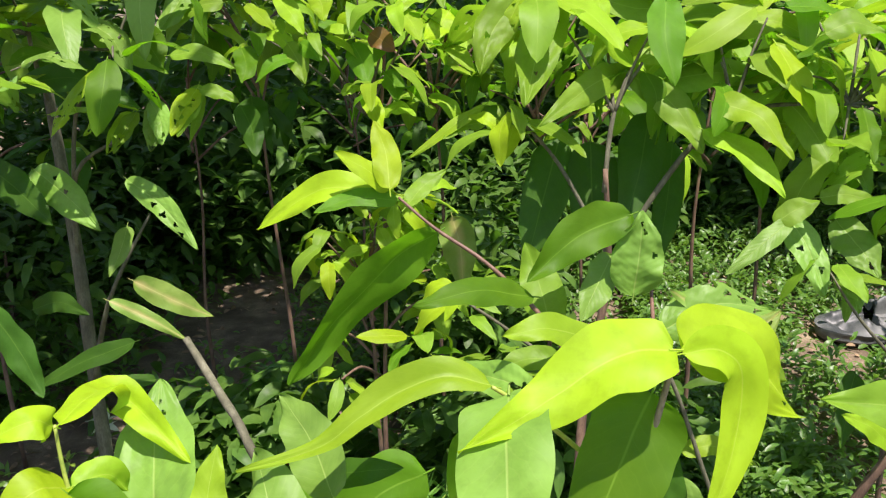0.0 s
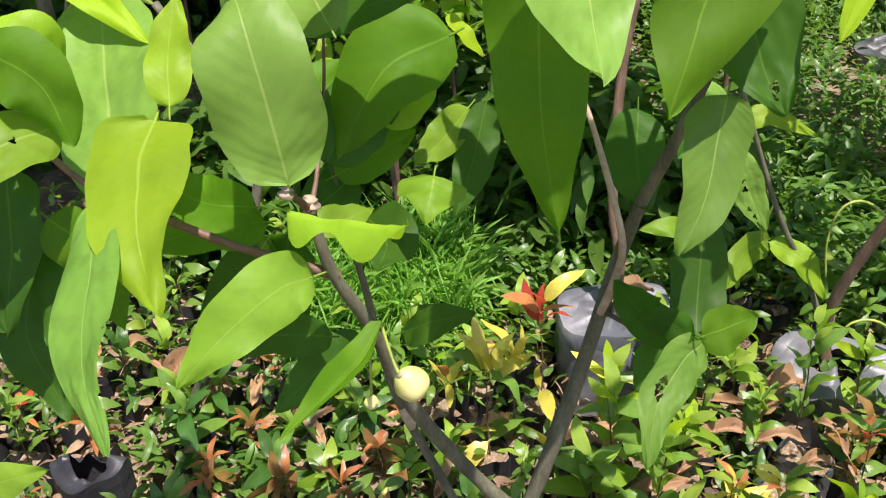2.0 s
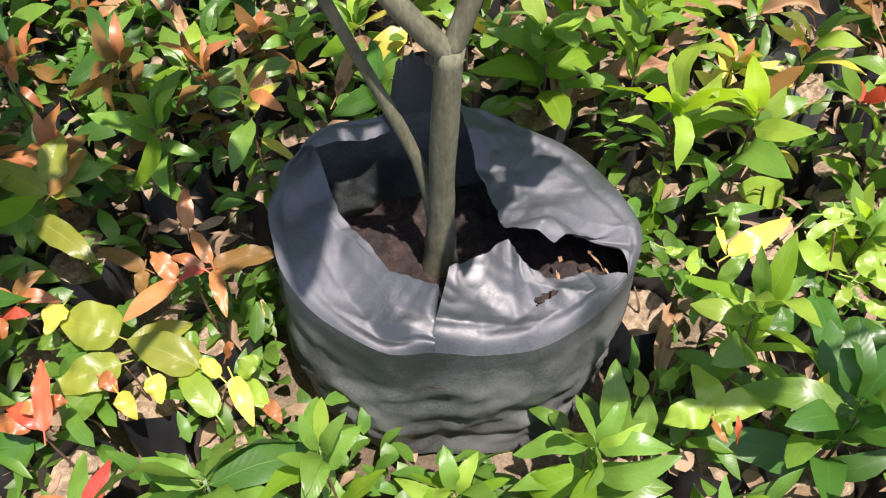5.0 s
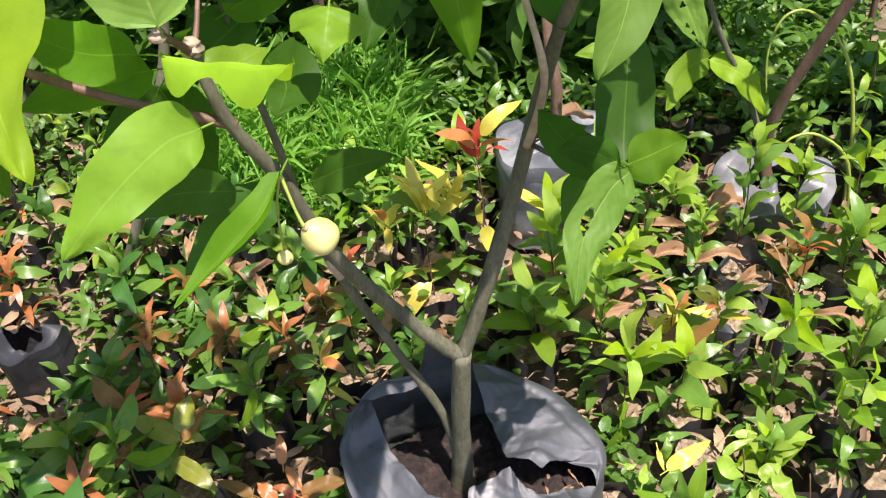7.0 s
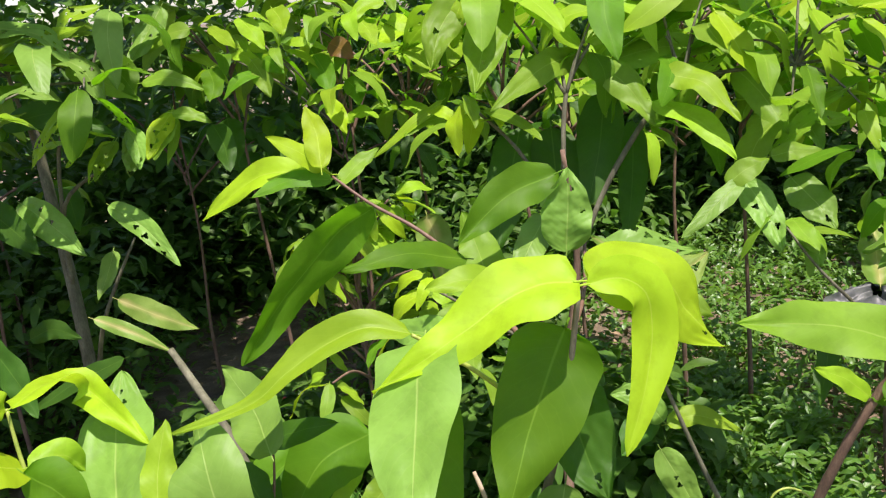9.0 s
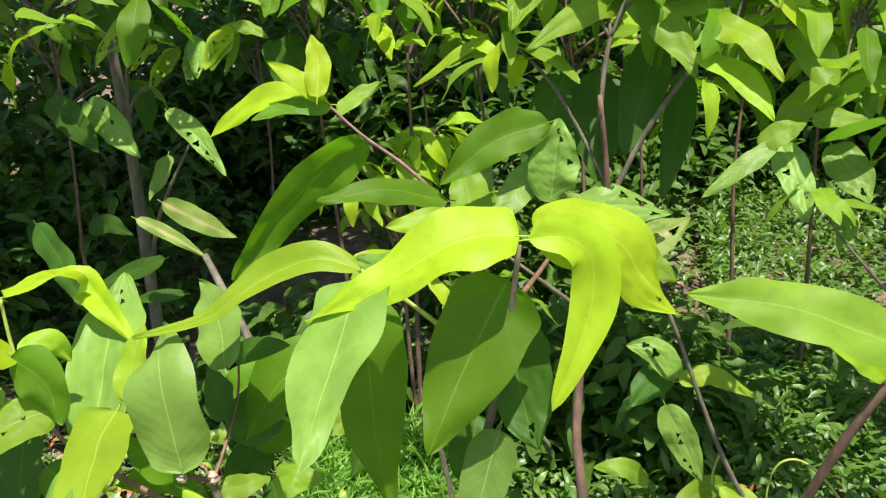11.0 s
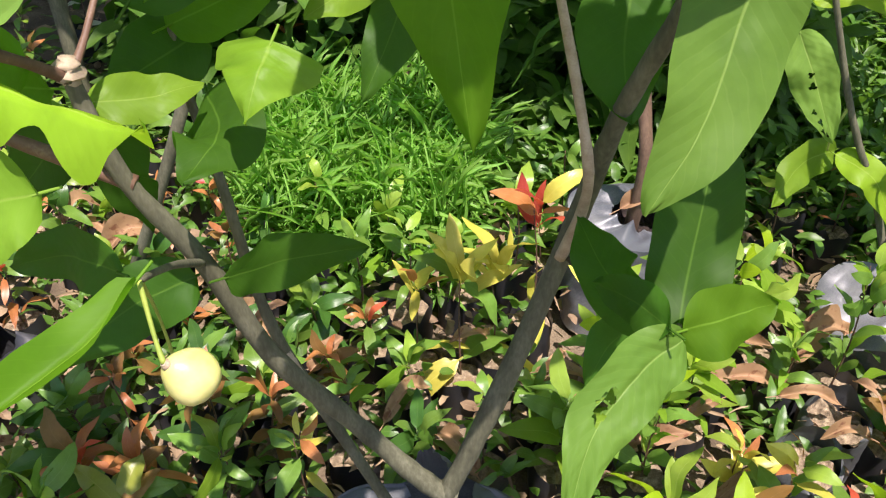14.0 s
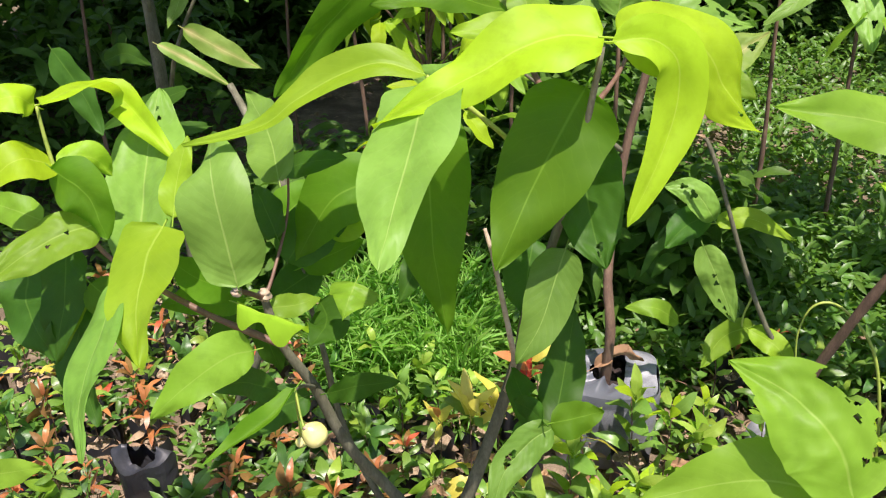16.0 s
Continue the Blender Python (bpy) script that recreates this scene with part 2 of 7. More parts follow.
PLASTIC = plastic_material("black_polythene", (0.020, 0.025, 0.026), (0.20, 0.205, 0.22), 0.43, 0.56, 1.0)
PLASTIC_PALE = plastic_material("dusty_polythene", (0.085, 0.093, 0.105), (0.42, 0.425, 0.43), 0.75, 0.38)
PLASTIC_POT = plastic_material("black_pot", (0.016, 0.017, 0.020), (0.10, 0.10, 0.10), 0.4, 0.4)
PLASTIC_DUSTY = plastic_material("scuffed_polythene", (0.030, 0.036, 0.034), (0.27, 0.28, 0.26), 0.62, 0.46)
SILVER = plastic_material("weathered_polythene", (0.075, 0.08, 0.088), (0.29, 0.29, 0.295), 0.7, 0.40, 0.7)
SCAR = rough_material("bare_wood", [(0.35, (0.30, 0.22, 0.14)), (0.65, (0.48, 0.38, 0.26))], 90.0, 0.4, 0.001, 0.7)
m_, n_, l_, FRUIT = mat("fruit_skin")
obj_ = n_.new("ShaderNodeTexCoord").outputs["Object"]
rf_ = ramp(n_, [(0.3, (0.50, 0.50, 0.12)), (0.7, (0.66, 0.62, 0.26))])
l_.new(tex(n_, l_, 40.0, 4.0, obj_).outputs["Fac"], rf_.inputs[0])
l_.new(rf_.outputs[0], FRUIT.inputs["Base Color"])
FRUIT.inputs["Roughness"].default_value = 0.35
FRUIT.inputs["Subsurface Weight"].default_value = 0.25
FRUIT.inputs["Subsurface Radius"].default_value = (0.006, 0.005, 0.002)
FRUIT_SKIN = m_


# ---- builders ----
def mesh(name, verts, faces, material, uvs=None, smooth=True):
    me = bpy.data.meshes.new(name)
    me.from_pydata([tuple(v) for v in verts], [], faces)
    me.materials.append(material)
    if uvs is not None:
        layer = me.uv_layers.new(name="blade")
        idx = np.empty(len(me.loops), dtype=np.int32)
        me.loops.foreach_get("vertex_index", idx)
        layer.data.foreach_set("uv", np.asarray(uvs, dtype=np.float32)[idx].ravel())
    if smooth:
        me.polygons.foreach_set("use_smooth", [True] * len(me.polygons))
    me.update()
    return me


def part(name, me, parent, label=""):
    ob = new(name, me)
    ob.parent = parent
    if label:
        ob["label"] = label
    return ob


def thing(name, at, label, category, group="", kind=""):
    ob = new(name)
    ob.location = at
    ob.empty_display_size = 0.05
    return tagged(ob, label, category, group, kind)


def tube(points, radii, sides=10, rough=0.06, seed=0, steps=5, cap=True):
    """A tapered, slightly knobbly stem through the points. Returns vertices and faces."""
    rng = random.Random(seed)
    pts = [Vector(p) for p in points]
    path, rad = [], []
    for i in range(len(pts) - 1):
        a, b, c, d = pts[max(i - 1, 0)], pts[i], pts[i + 1], pts[min(i + 2, len(pts) - 1)]
        for k in range(steps):
            t = k / steps
            path.append(0.5 * (2 * b + (c - a) * t + (2 * a - 5 * b + 4 * c - d) * t * t + (3 * b - a - 3 * c + d) * t ** 3))
            rad.append(radii[i] + (radii[i + 1] - radii[i]) * t)
    path.append(pts[-1]), rad.append(radii[-1])
    verts, faces = [], []
    side = Vector((0.31, 0.2, 0.9))
    for i, p in enumerate(path):
        t = (path[min(i + 1, len(path) - 1)] - path[max(i - 1, 0)]).normalized()
        u = t.cross(side)
        if u.length < 0.05:
            u = t.cross(Vector((1, 0, 0)))
        u.normalize()
        w = t.cross(u)
        swell = 1 + rng.uniform(-rough, rough)
        for k in range(sides):
            a = 2 * math.pi * k / sides
            r = rad[i] * swell * (1 + rng.uniform(-rough, rough) * 0.5)
            verts.append(p + (u * math.cos(a) + w * math.sin(a)) * r)
    for i in range(len(path) - 1):
        for k in range(sides):
            a, b = i * sides + k, i * sides + (k + 1) % sides
            faces.append((a, b, b + sides, a + sides))
    if cap:
        faces.append(tuple(range(sides - 1, -1, -1)))
        faces.append(tuple((len(path) - 1) * sides + k for k in range(sides)))
    return verts, faces


def glide(points, v):
    """Place and direction at the share v along a smooth curve through the points."""
    n = len(points) - 1
    i = min(int(v * n), n - 1)
    t = v * n - i
    b, c = points[i], points[i + 1]
    a = points[i - 1] if i else b * 2 - c
    d = points[i + 2] if i + 2 <= n else c * 2 - b
    p = 0.5 * (2 * b + (c - a) * t + (2 * a - 5 * b + 4 * c - d) * t * t + (3 * b - a - 3 * c + d) * t ** 3)
    q = 0.5 * ((c - a) + 2 * (2 * a - 5 * b + 4 * c - d) * t + 3 * (3 * b - a - 3 * c + d) * t * t)
    return p, q.normalized()


def blade(points, width, face, fold=0.22, wavy=0.03, rows=26, cols=8, full=0.43, holes=(), bites=(), seed=0, stalk=0.012, notch=None):
    """A leaf blade along the curve through the points, base first, turned so that its upper side looks towards face.
    full: where along the blade it is broadest. notch: (along, depth, length) of a hollow in one margin. holes, bites: (across, along, radius) of eaten places. Returns vertices, faces, uvs."""
    rng = random.Random(seed)
    points = [Vector(p) for p in points]
    face = Vector(face).normalized()
    length = sum((q - p).length for p, q in zip(points, points[1:]))
    ph, ph2, fr = rng.uniform(0, 6.3), rng.uniform(0, 6.3), rng.uniform(1.2, 2.6)
    pa = 1.0 * full
    pb = 1.05 * (1 - full) + 0.16
    norm = (pa / (pa + pb)) ** pa * (pb / (pa + pb)) ** pb
    lop, twist = rng.uniform(-0.06, 0.06), rng.uniform(-0.16, 0.16)
    verts, faces, uvs = [], [], []
    if stalk:
        b, d = glide(points, 0.0)
        s = d.cross(face).normalized()
        u = s.cross(d)
        r = max(0.0009, width * 0.014)
        for p, q in ((b - d * stalk, 1.0), (b + d * 0.004, 1.1)):
            for k in range(5):
                a = 2 * math.pi * k / 5
                verts.append(p + (s * math.cos(a) + u * math.sin(a)) * r * q)
                uvs.append((0.5, 0.02))
        faces += [(k, (k + 1) % 5, 5 + (k + 1) % 5, 5 + k) for k in range(5)]
    start = len(verts)
    for i in range(rows + 1):
        v = i / rows
        p, tan = glide(points, v)
        side = tan.cross(face)
        side.normalize()
        up = side.cross(tan)
        turn = twist * math.sin(v * 4.2 + ph)
        side, up = side * math.cos(turn) + up * math.sin(turn), up * math.cos(turn) - side * math.sin(turn)
        w = (max(v, 1e-4) ** pa * max(1 - v, 1e-4) ** pb) / norm
        w = 0.5 * width * (w * (1 - 0.42 * max(0, (v - 0.74) / 0.26) * (1 - v) * 4) * (1 + 0.025 * math.sin(v * 23 + ph)) + 0.004)
        for j in range(cols + 1):
            c = 2 * j / cols - 1
            cc = c * (1 + lop * (1 if c > 0 else -1))
            if notch and c > 0:
                c *= 1 - notch[1] * math.exp(-((v - notch[0]) / notch[2]) ** 2)
                cc = c
            ripple = math.sin(v * fr * 6.3 + ph + (1.4 if c > 0 else 0)) * wavy * width * c * c
            curl = (fold * abs(c) - 0.16 * c * c) * w
            if cols > 6:
                curl += width * (0.055 * noise.noise(Vector((c * 1.3, v * 4.5, ph * 9))) + 0.02 * noise.noise(Vector((c * 3.5, v * 11, ph * 5)))) * min(1.0, 6 * v)
            verts.append(p + side * (cc * w * math.cos(fold)) + up * (curl + ripple) + up * (math.sin(v * 9 + ph2) * 0.006 * length * (1 - abs(c))))
            uvs.append((j / cols, v))
    cut = [(u, v, r, rng.uniform(0, 6.3)) for u, v, r in tuple(holes) + tuple(bites)]
    for i in range(rows):
        for j in range(cols):
            u, v = (j + 0.5) / cols, (i + 0.5) / rows
            gone = False
            for hu, hv, hr, hp in cut:
                du, dv = (u - hu) * width, (v - hv) * length
                if math.hypot(du, dv) < hr * (1 + 0.3 * math.sin(3 * math.atan2(dv, du) + hp)):
                    gone = True
            if not gone:
                a = start + i * (cols + 1) + j
                faces.append((a, a + 1, a + cols + 2, a + cols + 1))
    return verts, faces, uvs


COUNT = [0]


def hang(parent, points, width, kind, face, holes=(), bites=(), fold=0.2, wavy=0.08, full=0.43, label="", notch=None):
    """One leaf of a plant along the points, base first, given in the world's metres."""
    COUNT[0] += 1
    o = parent.location
    eaten = len(holes) + len(bites) > 0
    v, f, uv = blade([Vector(p) - o for p in points], width, face, fold, wavy, 110 if eaten else 28, 36 if eaten else 8, full, holes, bites, COUNT[0], notch=notch)
    return part("leaf", mesh("leaf", v, f, LEAF[kind], uv), parent, label)


def stem(parent, name, points, radii, material=None, sides=10, rough=0.07, label=""):
    o = parent.location
    v, f = tube([Vector(p) - o for p in points], radii, sides, rough, len(bpy.data.objects))
    return part(name, mesh(name, v, f, material or BARK), parent, label)


# ---- ground ----
def spread(lo, hi, step, far):
    mid_line = list(np.arange(lo, hi + 1e-6, step))
    out = [far * k for k in (-1, -0.4, -0.15)] + mid_line + [far * k for k in (0.15, 0.4, 1)]
    return sorted(v for v in out if v in mid_line or v < lo or v > hi)


def lie(x, y):
    """The ground's height."""
    near = max(0.0, 1 - max(abs(x), abs(y - 2)) / 9)
    return 0.035 * near * noise.noise(Vector((x * 1.3, y * 1.3, 0))) + 0.018 * near * noise.noise(Vector((x * 5, y * 5, 3))) - 0.012


gx, gy = spread(-6.0, 6.0, 0.12, 400.0), spread(-3.0, 9.0, 0.12, 400.0)
gv = [(x, y, lie(x, y)) for y in gy for x in gx]
gf = [(j * len(gx) + i, j * len(gx) + i + 1, (j + 1) * len(gx) + i + 1, (j + 1) * len(gx) + i) for j in range(len(gy) - 1) for i in range(len(gx) - 1)]
ground = new("ground", mesh("ground", gv, gf, GROUND))
tagged(ground, "bare brown nursery soil strewn with litter", "ground", kind="structure")


# ---- the large grow bag and its tree ----
def curve_at(stops, a):
    """Smooth value at the angle a (degrees) of a ring of (angle, value)."""
    a %= 360
    for (a0, v0), (a1, v1) in zip(stops, stops[1:] + [(stops[0][0] + 360, stops[0][1])]):
        if a0 <= a <= a1:
            t = (a - a0) / (a1 - a0)
            t = t * t * (3 - 2 * t)
            return v0 + (v1 - v0) * t
    return stops[0][1]


def crease(p, s):
    return 1 - 2 * abs(noise.noise(Vector(p) * s))


def grow_bag(at, radius, squash, height, rim, inner, rise, material, label, seed, slits=(), holes=(), soil_z=0.85, segs=132, earth=None, square=2.0, folds=14, sheet=None):
    """A polythene bag with its top pushed inwards. rim: height of the shoulder round the ring, inner: how far in the loose top reaches, rise: how much it climbs on the way."""
    bag = thing("grow_bag", at, label, "plant pot")
    shift = Vector((seed * 7.3, seed * 2.1, 0))
    rf = random.Random(seed)
    lines = []
    for i in range(folds):
        a, q = rf.uniform(0, 6.283), rf.uniform(0, 3.14)
        lines.append((math.cos(a) * radius * 0.72, math.sin(a) * radius * 0.72 * squash, math.cos(q), math.sin(q), rf.uniform(0.12, 0.3) * radius, rf.uniform(0.4, 0.9) * radius, rf.choice((-1, 1)) * rf.uniform(0.03, 0.075) * radius))

    def folded(x, y):
        """Sharp folds of the loose sheet."""
        h = 0.0
        for lx, ly, cx, cy, w, ln, amp in lines:
            d, t = (x - lx) * cy - (y - ly) * cx, (x - lx) * cx + (y - ly) * cy
            h += amp * max(0.0, 1 - abs(d) / w) * max(0.0, 1 - abs(t) / ln)
        return h
    verts, faces = [], []
    rings = 16
    for i in range(rings + 1):
        v = i / rings
        for k in range(segs):
            a = 360 * k / segs
            top = curve_at(rim, a)
            r = radius * (0.95 + 0.05 * v ** 0.8 + 0.02 * math.sin(v * 3.1))
            r /= (abs(math.cos(radians(a))) ** square + abs(math.sin(radians(a))) ** square) ** (1 / square)
            p = Vector((math.cos(radians(a)) * r, math.sin(radians(a)) * r * squash, v * top))
            d = 0.014 * noise.noise((p + shift) * 7) * (0.3 + v) + 0.006 * crease((p.x * 7, p.y * 7, p.z * 30 + seed), 1.0) + 0.004 * crease((p.x * 22, p.y * 22, p.z * 16 + seed), 1.0)
            p += Vector((math.cos(radians(a)), math.sin(radians(a)), 0)) * d * radius / 0.18
            verts.append(p)
    for i in range(rings):
        for k in range(segs):
            a, b = i * segs + k, i * segs + (k + 1) % segs
            faces.append((a, b, b + segs, a + segs))
    part("wall", mesh("bag_wall", verts, faces, material, smooth=sheet is None), bag)
    edge = verts[rings * segs:]
    fv, ff = [], []
    steps = 40
    for i in range(steps + 1):
        s = i / steps
        for k in range(segs):
            a = 360 * k / segs
            reach = curve_at(inner, a) * (1 + 0.10 * noise.noise(Vector((a * 0.09, seed, 0))) + 0.02 * noise.noise(Vector((a * 0.2, seed, 5))))
            e = edge[k]
            t = s * (1 - reach)
            p = Vector((e.x * (1 - t), e.y * (1 - t), e.z))
            pleat = 1 - 2 * abs(math.sin(radians(a) * 3.5 + 2.0 * noise.noise(Vector((a * 0.012, seed, 7)))))
            p.z += curve_at(rise, a) * s ** 0.8 + (0.016 * s * noise.noise((p + shift) * 6) + 0.012 * s * pleat + 0.006 * s * crease(p + shift, 7) + 0.0016 * s * crease(p + shift * 2, 24)) * radius / 0.18 + folded(p.x, p.y) * min(1.0, 3 * s)
            p += Vector((math.cos(radians(a + 90)), math.sin(radians(a + 90)), 0)) * 0.010 * s * noise.noise((p + shift) * 9) * radius / 0.18
            fv.append(p)
    for i in range(steps):
        for k in range(segs):
            a_mid, s_mid = 360 * (k + 0.5) / segs, (i + 0.5) / steps
            if any(abs(a_mid - sa - 8 * noise.noise(Vector((s_mid * 4, sa, 0)))) < w * s_mid and s_mid > s0 for sa, w, s0 in slits):
                continue
            if any(math.hypot((a_mid - ha) / hw, (s_mid - hs) / hr) < 1 + 0.35 * noise.noise(Vector((a_mid * 0.3, s_mid * 6, 1))) for ha, hs, hw, hr in holes):
                continue
            a, b = i * segs + k, i * segs + (k + 1) % segs
            ff.append((a, b, b + segs, a + segs))
    part("loose_top", mesh("bag_top", fv, ff, sheet or material), bag, "crumpled torn polythene edge")
    sv, sf = [(0, 0, soil_z * height)], []
    for i in range(1, 25):
        for k in range(96):
            a, r = 2 * math.pi * k / 96, i / 24 * radius * 0.93
            x, y = math.cos(a) * r, math.sin(a) * r * squash
            sv.append((x, y, soil_z * height + 0.016 * noise.noise(Vector((x * 26, y * 26, seed))) + 0.012 * noise.noise(Vector((x * 70, y * 70, seed))) + 0.006 * noise.noise(Vector((x * 160, y * 160, seed)))))
    for k in range(96):
        sf.append((0, 1 + k, 1 + (k + 1) % 96))
        for i in range(23):
            a, b = 1 + i * 96 + k, 1 + i * 96 + (k + 1) % 96
            sf.append((a, a + 96, b + 96, b))
    part("soil", mesh("soil", sv, sf, earth or SHADED_SOIL), bag, "dry pale potting soil" if earth else "potting soil coloured dark for shade")
    return bag


def big_bag(at, radius, squash, label):
    """The tree's bag: a wrinkled wall, and a torn top that falls inwards in separate flaps. Rim and flap edges as angle, share of the radius, height."""
    bag = thing("grow_bag", at, label, "plant pot")
    rim_r = [(1, 1.02), (21, 0.97), (48, 0.97), (83, 1.04), (107, 1.02), (130, 1.14), (145, 1.14), (161, 1.07), (186, 1.0), (222, 0.96), (243, 0.97), (258, 0.90), (276, 0.93), (292, 0.96), (323, 0.96)]
    rim_z = [(1, 0.205), (21, 0.222), (48, 0.23), (83, 0.245), (107, 0.255), (130, 0.25), (145, 0.238), (161, 0.238), (186, 0.228), (222, 0.206), (258, 0.198), (292, 0.198), (323, 0.2)]
    rf = random.Random(4)
    lines = []
    for i in range(40):
        a, q = rf.uniform(0, 6.283), rf.uniform(0, 3.14)
        d = rf.uniform(0.45, 0.95) * radius
        lines.append((math.cos(a) * d, math.sin(a) * d * squash, math.cos(q), math.sin(q), rf.uniform(0.06, 0.30) * radius, rf.uniform(0.3, 0.9) * radius, rf.choice((-1, 1)) * rf.uniform(0.02, 0.085) * radius))

    def folded(x, y):
        h = 0.0
        for lx, ly, cx, cy, w, ln, amp in lines:
            d, t = (x - lx) * cy - (y - ly) * cx, (x - lx) * cx + (y - ly) * cy
            h += amp * max(0.0, 1 - abs(d) / w) * max(0.0, 1 - abs(t) / ln)
        return h

    def spot(a, r, z):
        return Vector((math.cos(radians(a)) * r * radius, math.sin(radians(a)) * r * radius * squash, z))

    def rim(a):
        p = spot(a, curve_at(rim_r, a), curve_at(rim_z, a))
        p.z += 0.005 * crease((p.x * 9, p.y * 9, 2), 1.0)
        return p

    segs, rings = 220, 34
    verts, faces = [], []
    for i in range(rings + 1):
        v = i / rings
        for k in range(segs):
            a = 360 * k / segs
            top = rim(a)
            p = Vector((top.x * (0.95 + 0.05 * v), top.y * (0.95 + 0.05 * v), top.z * v))
            inward = 0.007 * crease((p.x * 9 + p.z * 6, p.y * 9, p.z * 17), 1.0) + 0.005 * crease((p.x * 24, p.y * 24, p.z * 40 + 3), 1.0) + 0.010 * noise.noise(p * 9) + 0.0018 * crease((p.x * 60, p.y * 60, p.z * 90), 1.0)
            inward *= math.sin(math.pi * min(1.0, 0.15 + v)) * (1 - v ** 8)
            verts.append(p + Vector((math.cos(radians(a)), math.sin(radians(a)), 0)) * inward)
    for i in range(rings):
        for k in range(segs):
            a, c = i * segs + k, i * segs + (k + 1) % segs
            faces.append((a, c, c + segs, a + segs))
    part("wall", mesh("bag_wall", verts, faces, PLASTIC_DUSTY), bag, "dusty wrinkled black polythene wall")

    def flap(name, a0, a1, edge, text, sag=0.0, n=90, m=44, ragged=0.003, slit=None):
        """A sheet from the rim between two angles to the torn edge; edge: share along, angle, share of the radius, height."""
        fv, ff = [], []
        for i in range(m + 1):
            s = i / m
            for k in range(n + 1):
                u = k / n
                for (u0, *e0), (u1, *e1) in zip(edge, edge[1:]):
                    if u0 <= u <= u1 + 1e-9:
                        inner = spot(*e0).lerp(spot(*e1), (u - u0) / (u1 - u0))
                        break
                inner = inner + Vector((ragged * noise.noise(Vector((u * 17, a0, 0))), ragged * noise.noise(Vector((u * 17, a0, 4))), ragged * noise.noise(Vector((u * 9, a0, 8)))))
                p = rim(a0 + (a1 - a0) * u).lerp(inner, s)
                free = min(1.0, 4 * s)
                p.z += free * (folded(p.x, p.y) + 0.0035 * crease((p.x * 17, p.y * 17, 1), 1.0) + 0.0012 * crease((p.x * 55, p.y * 55, 5), 1.0)) + sag * 4 * s * (1 - s) + 0.004 * math.sin(math.pi * min(1, s * 5)) * (1 if s < 0.2 else 0)
                fv.append(p)
        for i in range(m):
            for k in range(n):
                a = i * (n + 1) + k
                if slit and abs(k / n - slit[0]) + 0.6 * abs(noise.noise(Vector((k * 0.3, i * 0.5, 2)))) * slit[1] < slit[1] and abs(i / m - slit[2] - 0.5 * (k / n - slit[0])) < slit[3]:
                    continue
                ff.append((a, a + 1, a + n + 2, a + n + 1))
        return part(name, mesh("bag_" + name, fv, ff, PLASTIC), bag, text)

    front_flap = flap("flap", 138, 258, [(0, 138, 1.05, 0.252), (0.34, 171, 0.64, 0.244), (0.68, 227, 0.57, 0.240), (0.94, 256, 0.58, 0.230), (1, 257, 0.72, 0.216)], "smooth torn polythene flap catching the sun", -0.012)
    lip_a, lip_b = [(171, 0.64, 0.245), (200, 0.57, 0.242), (227, 0.565, 0.241), (255, 0.575, 0.231)], [(176, 0.52, 0.204), (200, 0.46, 0.204), (227, 0.47, 0.206), (253, 0.49, 0.210)]
    lv, lf = [], []
    for i in range(6):
        for k in range(31):
            u = min(2, int(k / 10))
            f = k / 10 - u
            p = spot(*lip_a[u]).lerp(spot(*lip_a[u + 1]), f).lerp(spot(*lip_b[u]).lerp(spot(*lip_b[u + 1]), f), i / 5)
            p.z += folded(p.x, p.y) * (1 - i / 5) - 0.004 * i / 5
            lv.append(p + Vector((0, 0, 0.003 * noise.noise(p * 60) * i / 5)))
    lf = [(i * 31 + k, i * 31 + k + 1, (i + 1) * 31 + k + 1, (i + 1) * 31 + k) for i in range(5) for k in range(30)]
    part("folded_lip", mesh("bag_lip", lv, lf, PLASTIC), front_flap, "edge of the flap folded down")
    flap("flap", 257, 336, [(0, 258, 0.37, 0.226), (0.32, 315, 0.34, 0.228), (0.5, 307, 0.50, 0.220), (0.66, 310, 0.64, 0.212), (0.84, 320, 0.76, 0.208), (1, 335, 0.91, 0.204)], "torn polythene flap with a ragged edge and a slit", slit=(0.545, 0.075, 0.53, 0.045))
    flap("flap", 334, 445, [(0, 346, 0.92, 0.205), (0.16, 351, 0.64, 0.216), (0.28, 328, 0.57, 0.218), (0.42, 331, 0.27, 0.228), (0.72, 414, 0.29, 0.242), (0.92, 443, 0.71, 0.252), (1, 445, 0.86, 0.268)], "broad torn polythene flap dappled with shade", 0.004, 120)
    flap("flap", 84, 113, [(0, 94, 0.74, 0.315), (0.45, 103, 0.86, 0.35), (0.8, 108, 0.9, 0.345), (1, 112, 0.94, 0.28)], "pointed dark upright flap", 0.0, 40)
    flap("flap", 112, 140, [(0, 111, 0.95, 0.25), (0.7, 132, 0.97, 0.256), (1, 138, 1.03, 0.252)], "narrow folded back edge", 0.004, 40, 20, 0.001)
    sv, sf = [(0, 0, 0.163)], []
    for i in range(1, 41):
        for k in range(120):
            a, r = 2 * math.pi * k / 120, i / 40 * radius * 0.92
            x, y = math.cos(a) * r, math.sin(a) * r * squash
            clod = abs(noise.noise(Vector((x * 60, y * 60, 1)))) * 0.014 + 0.008 * noise.noise(Vector((x * 130, y * 130, 6)))
            sv.append((x, y, 0.160 + 0.022 * max(0.0, min(1.0, x / 0.06)) - 0.02 * i / 40 + 0.014 * noise.noise(Vector((x * 22, y * 22, 3))) + clod))
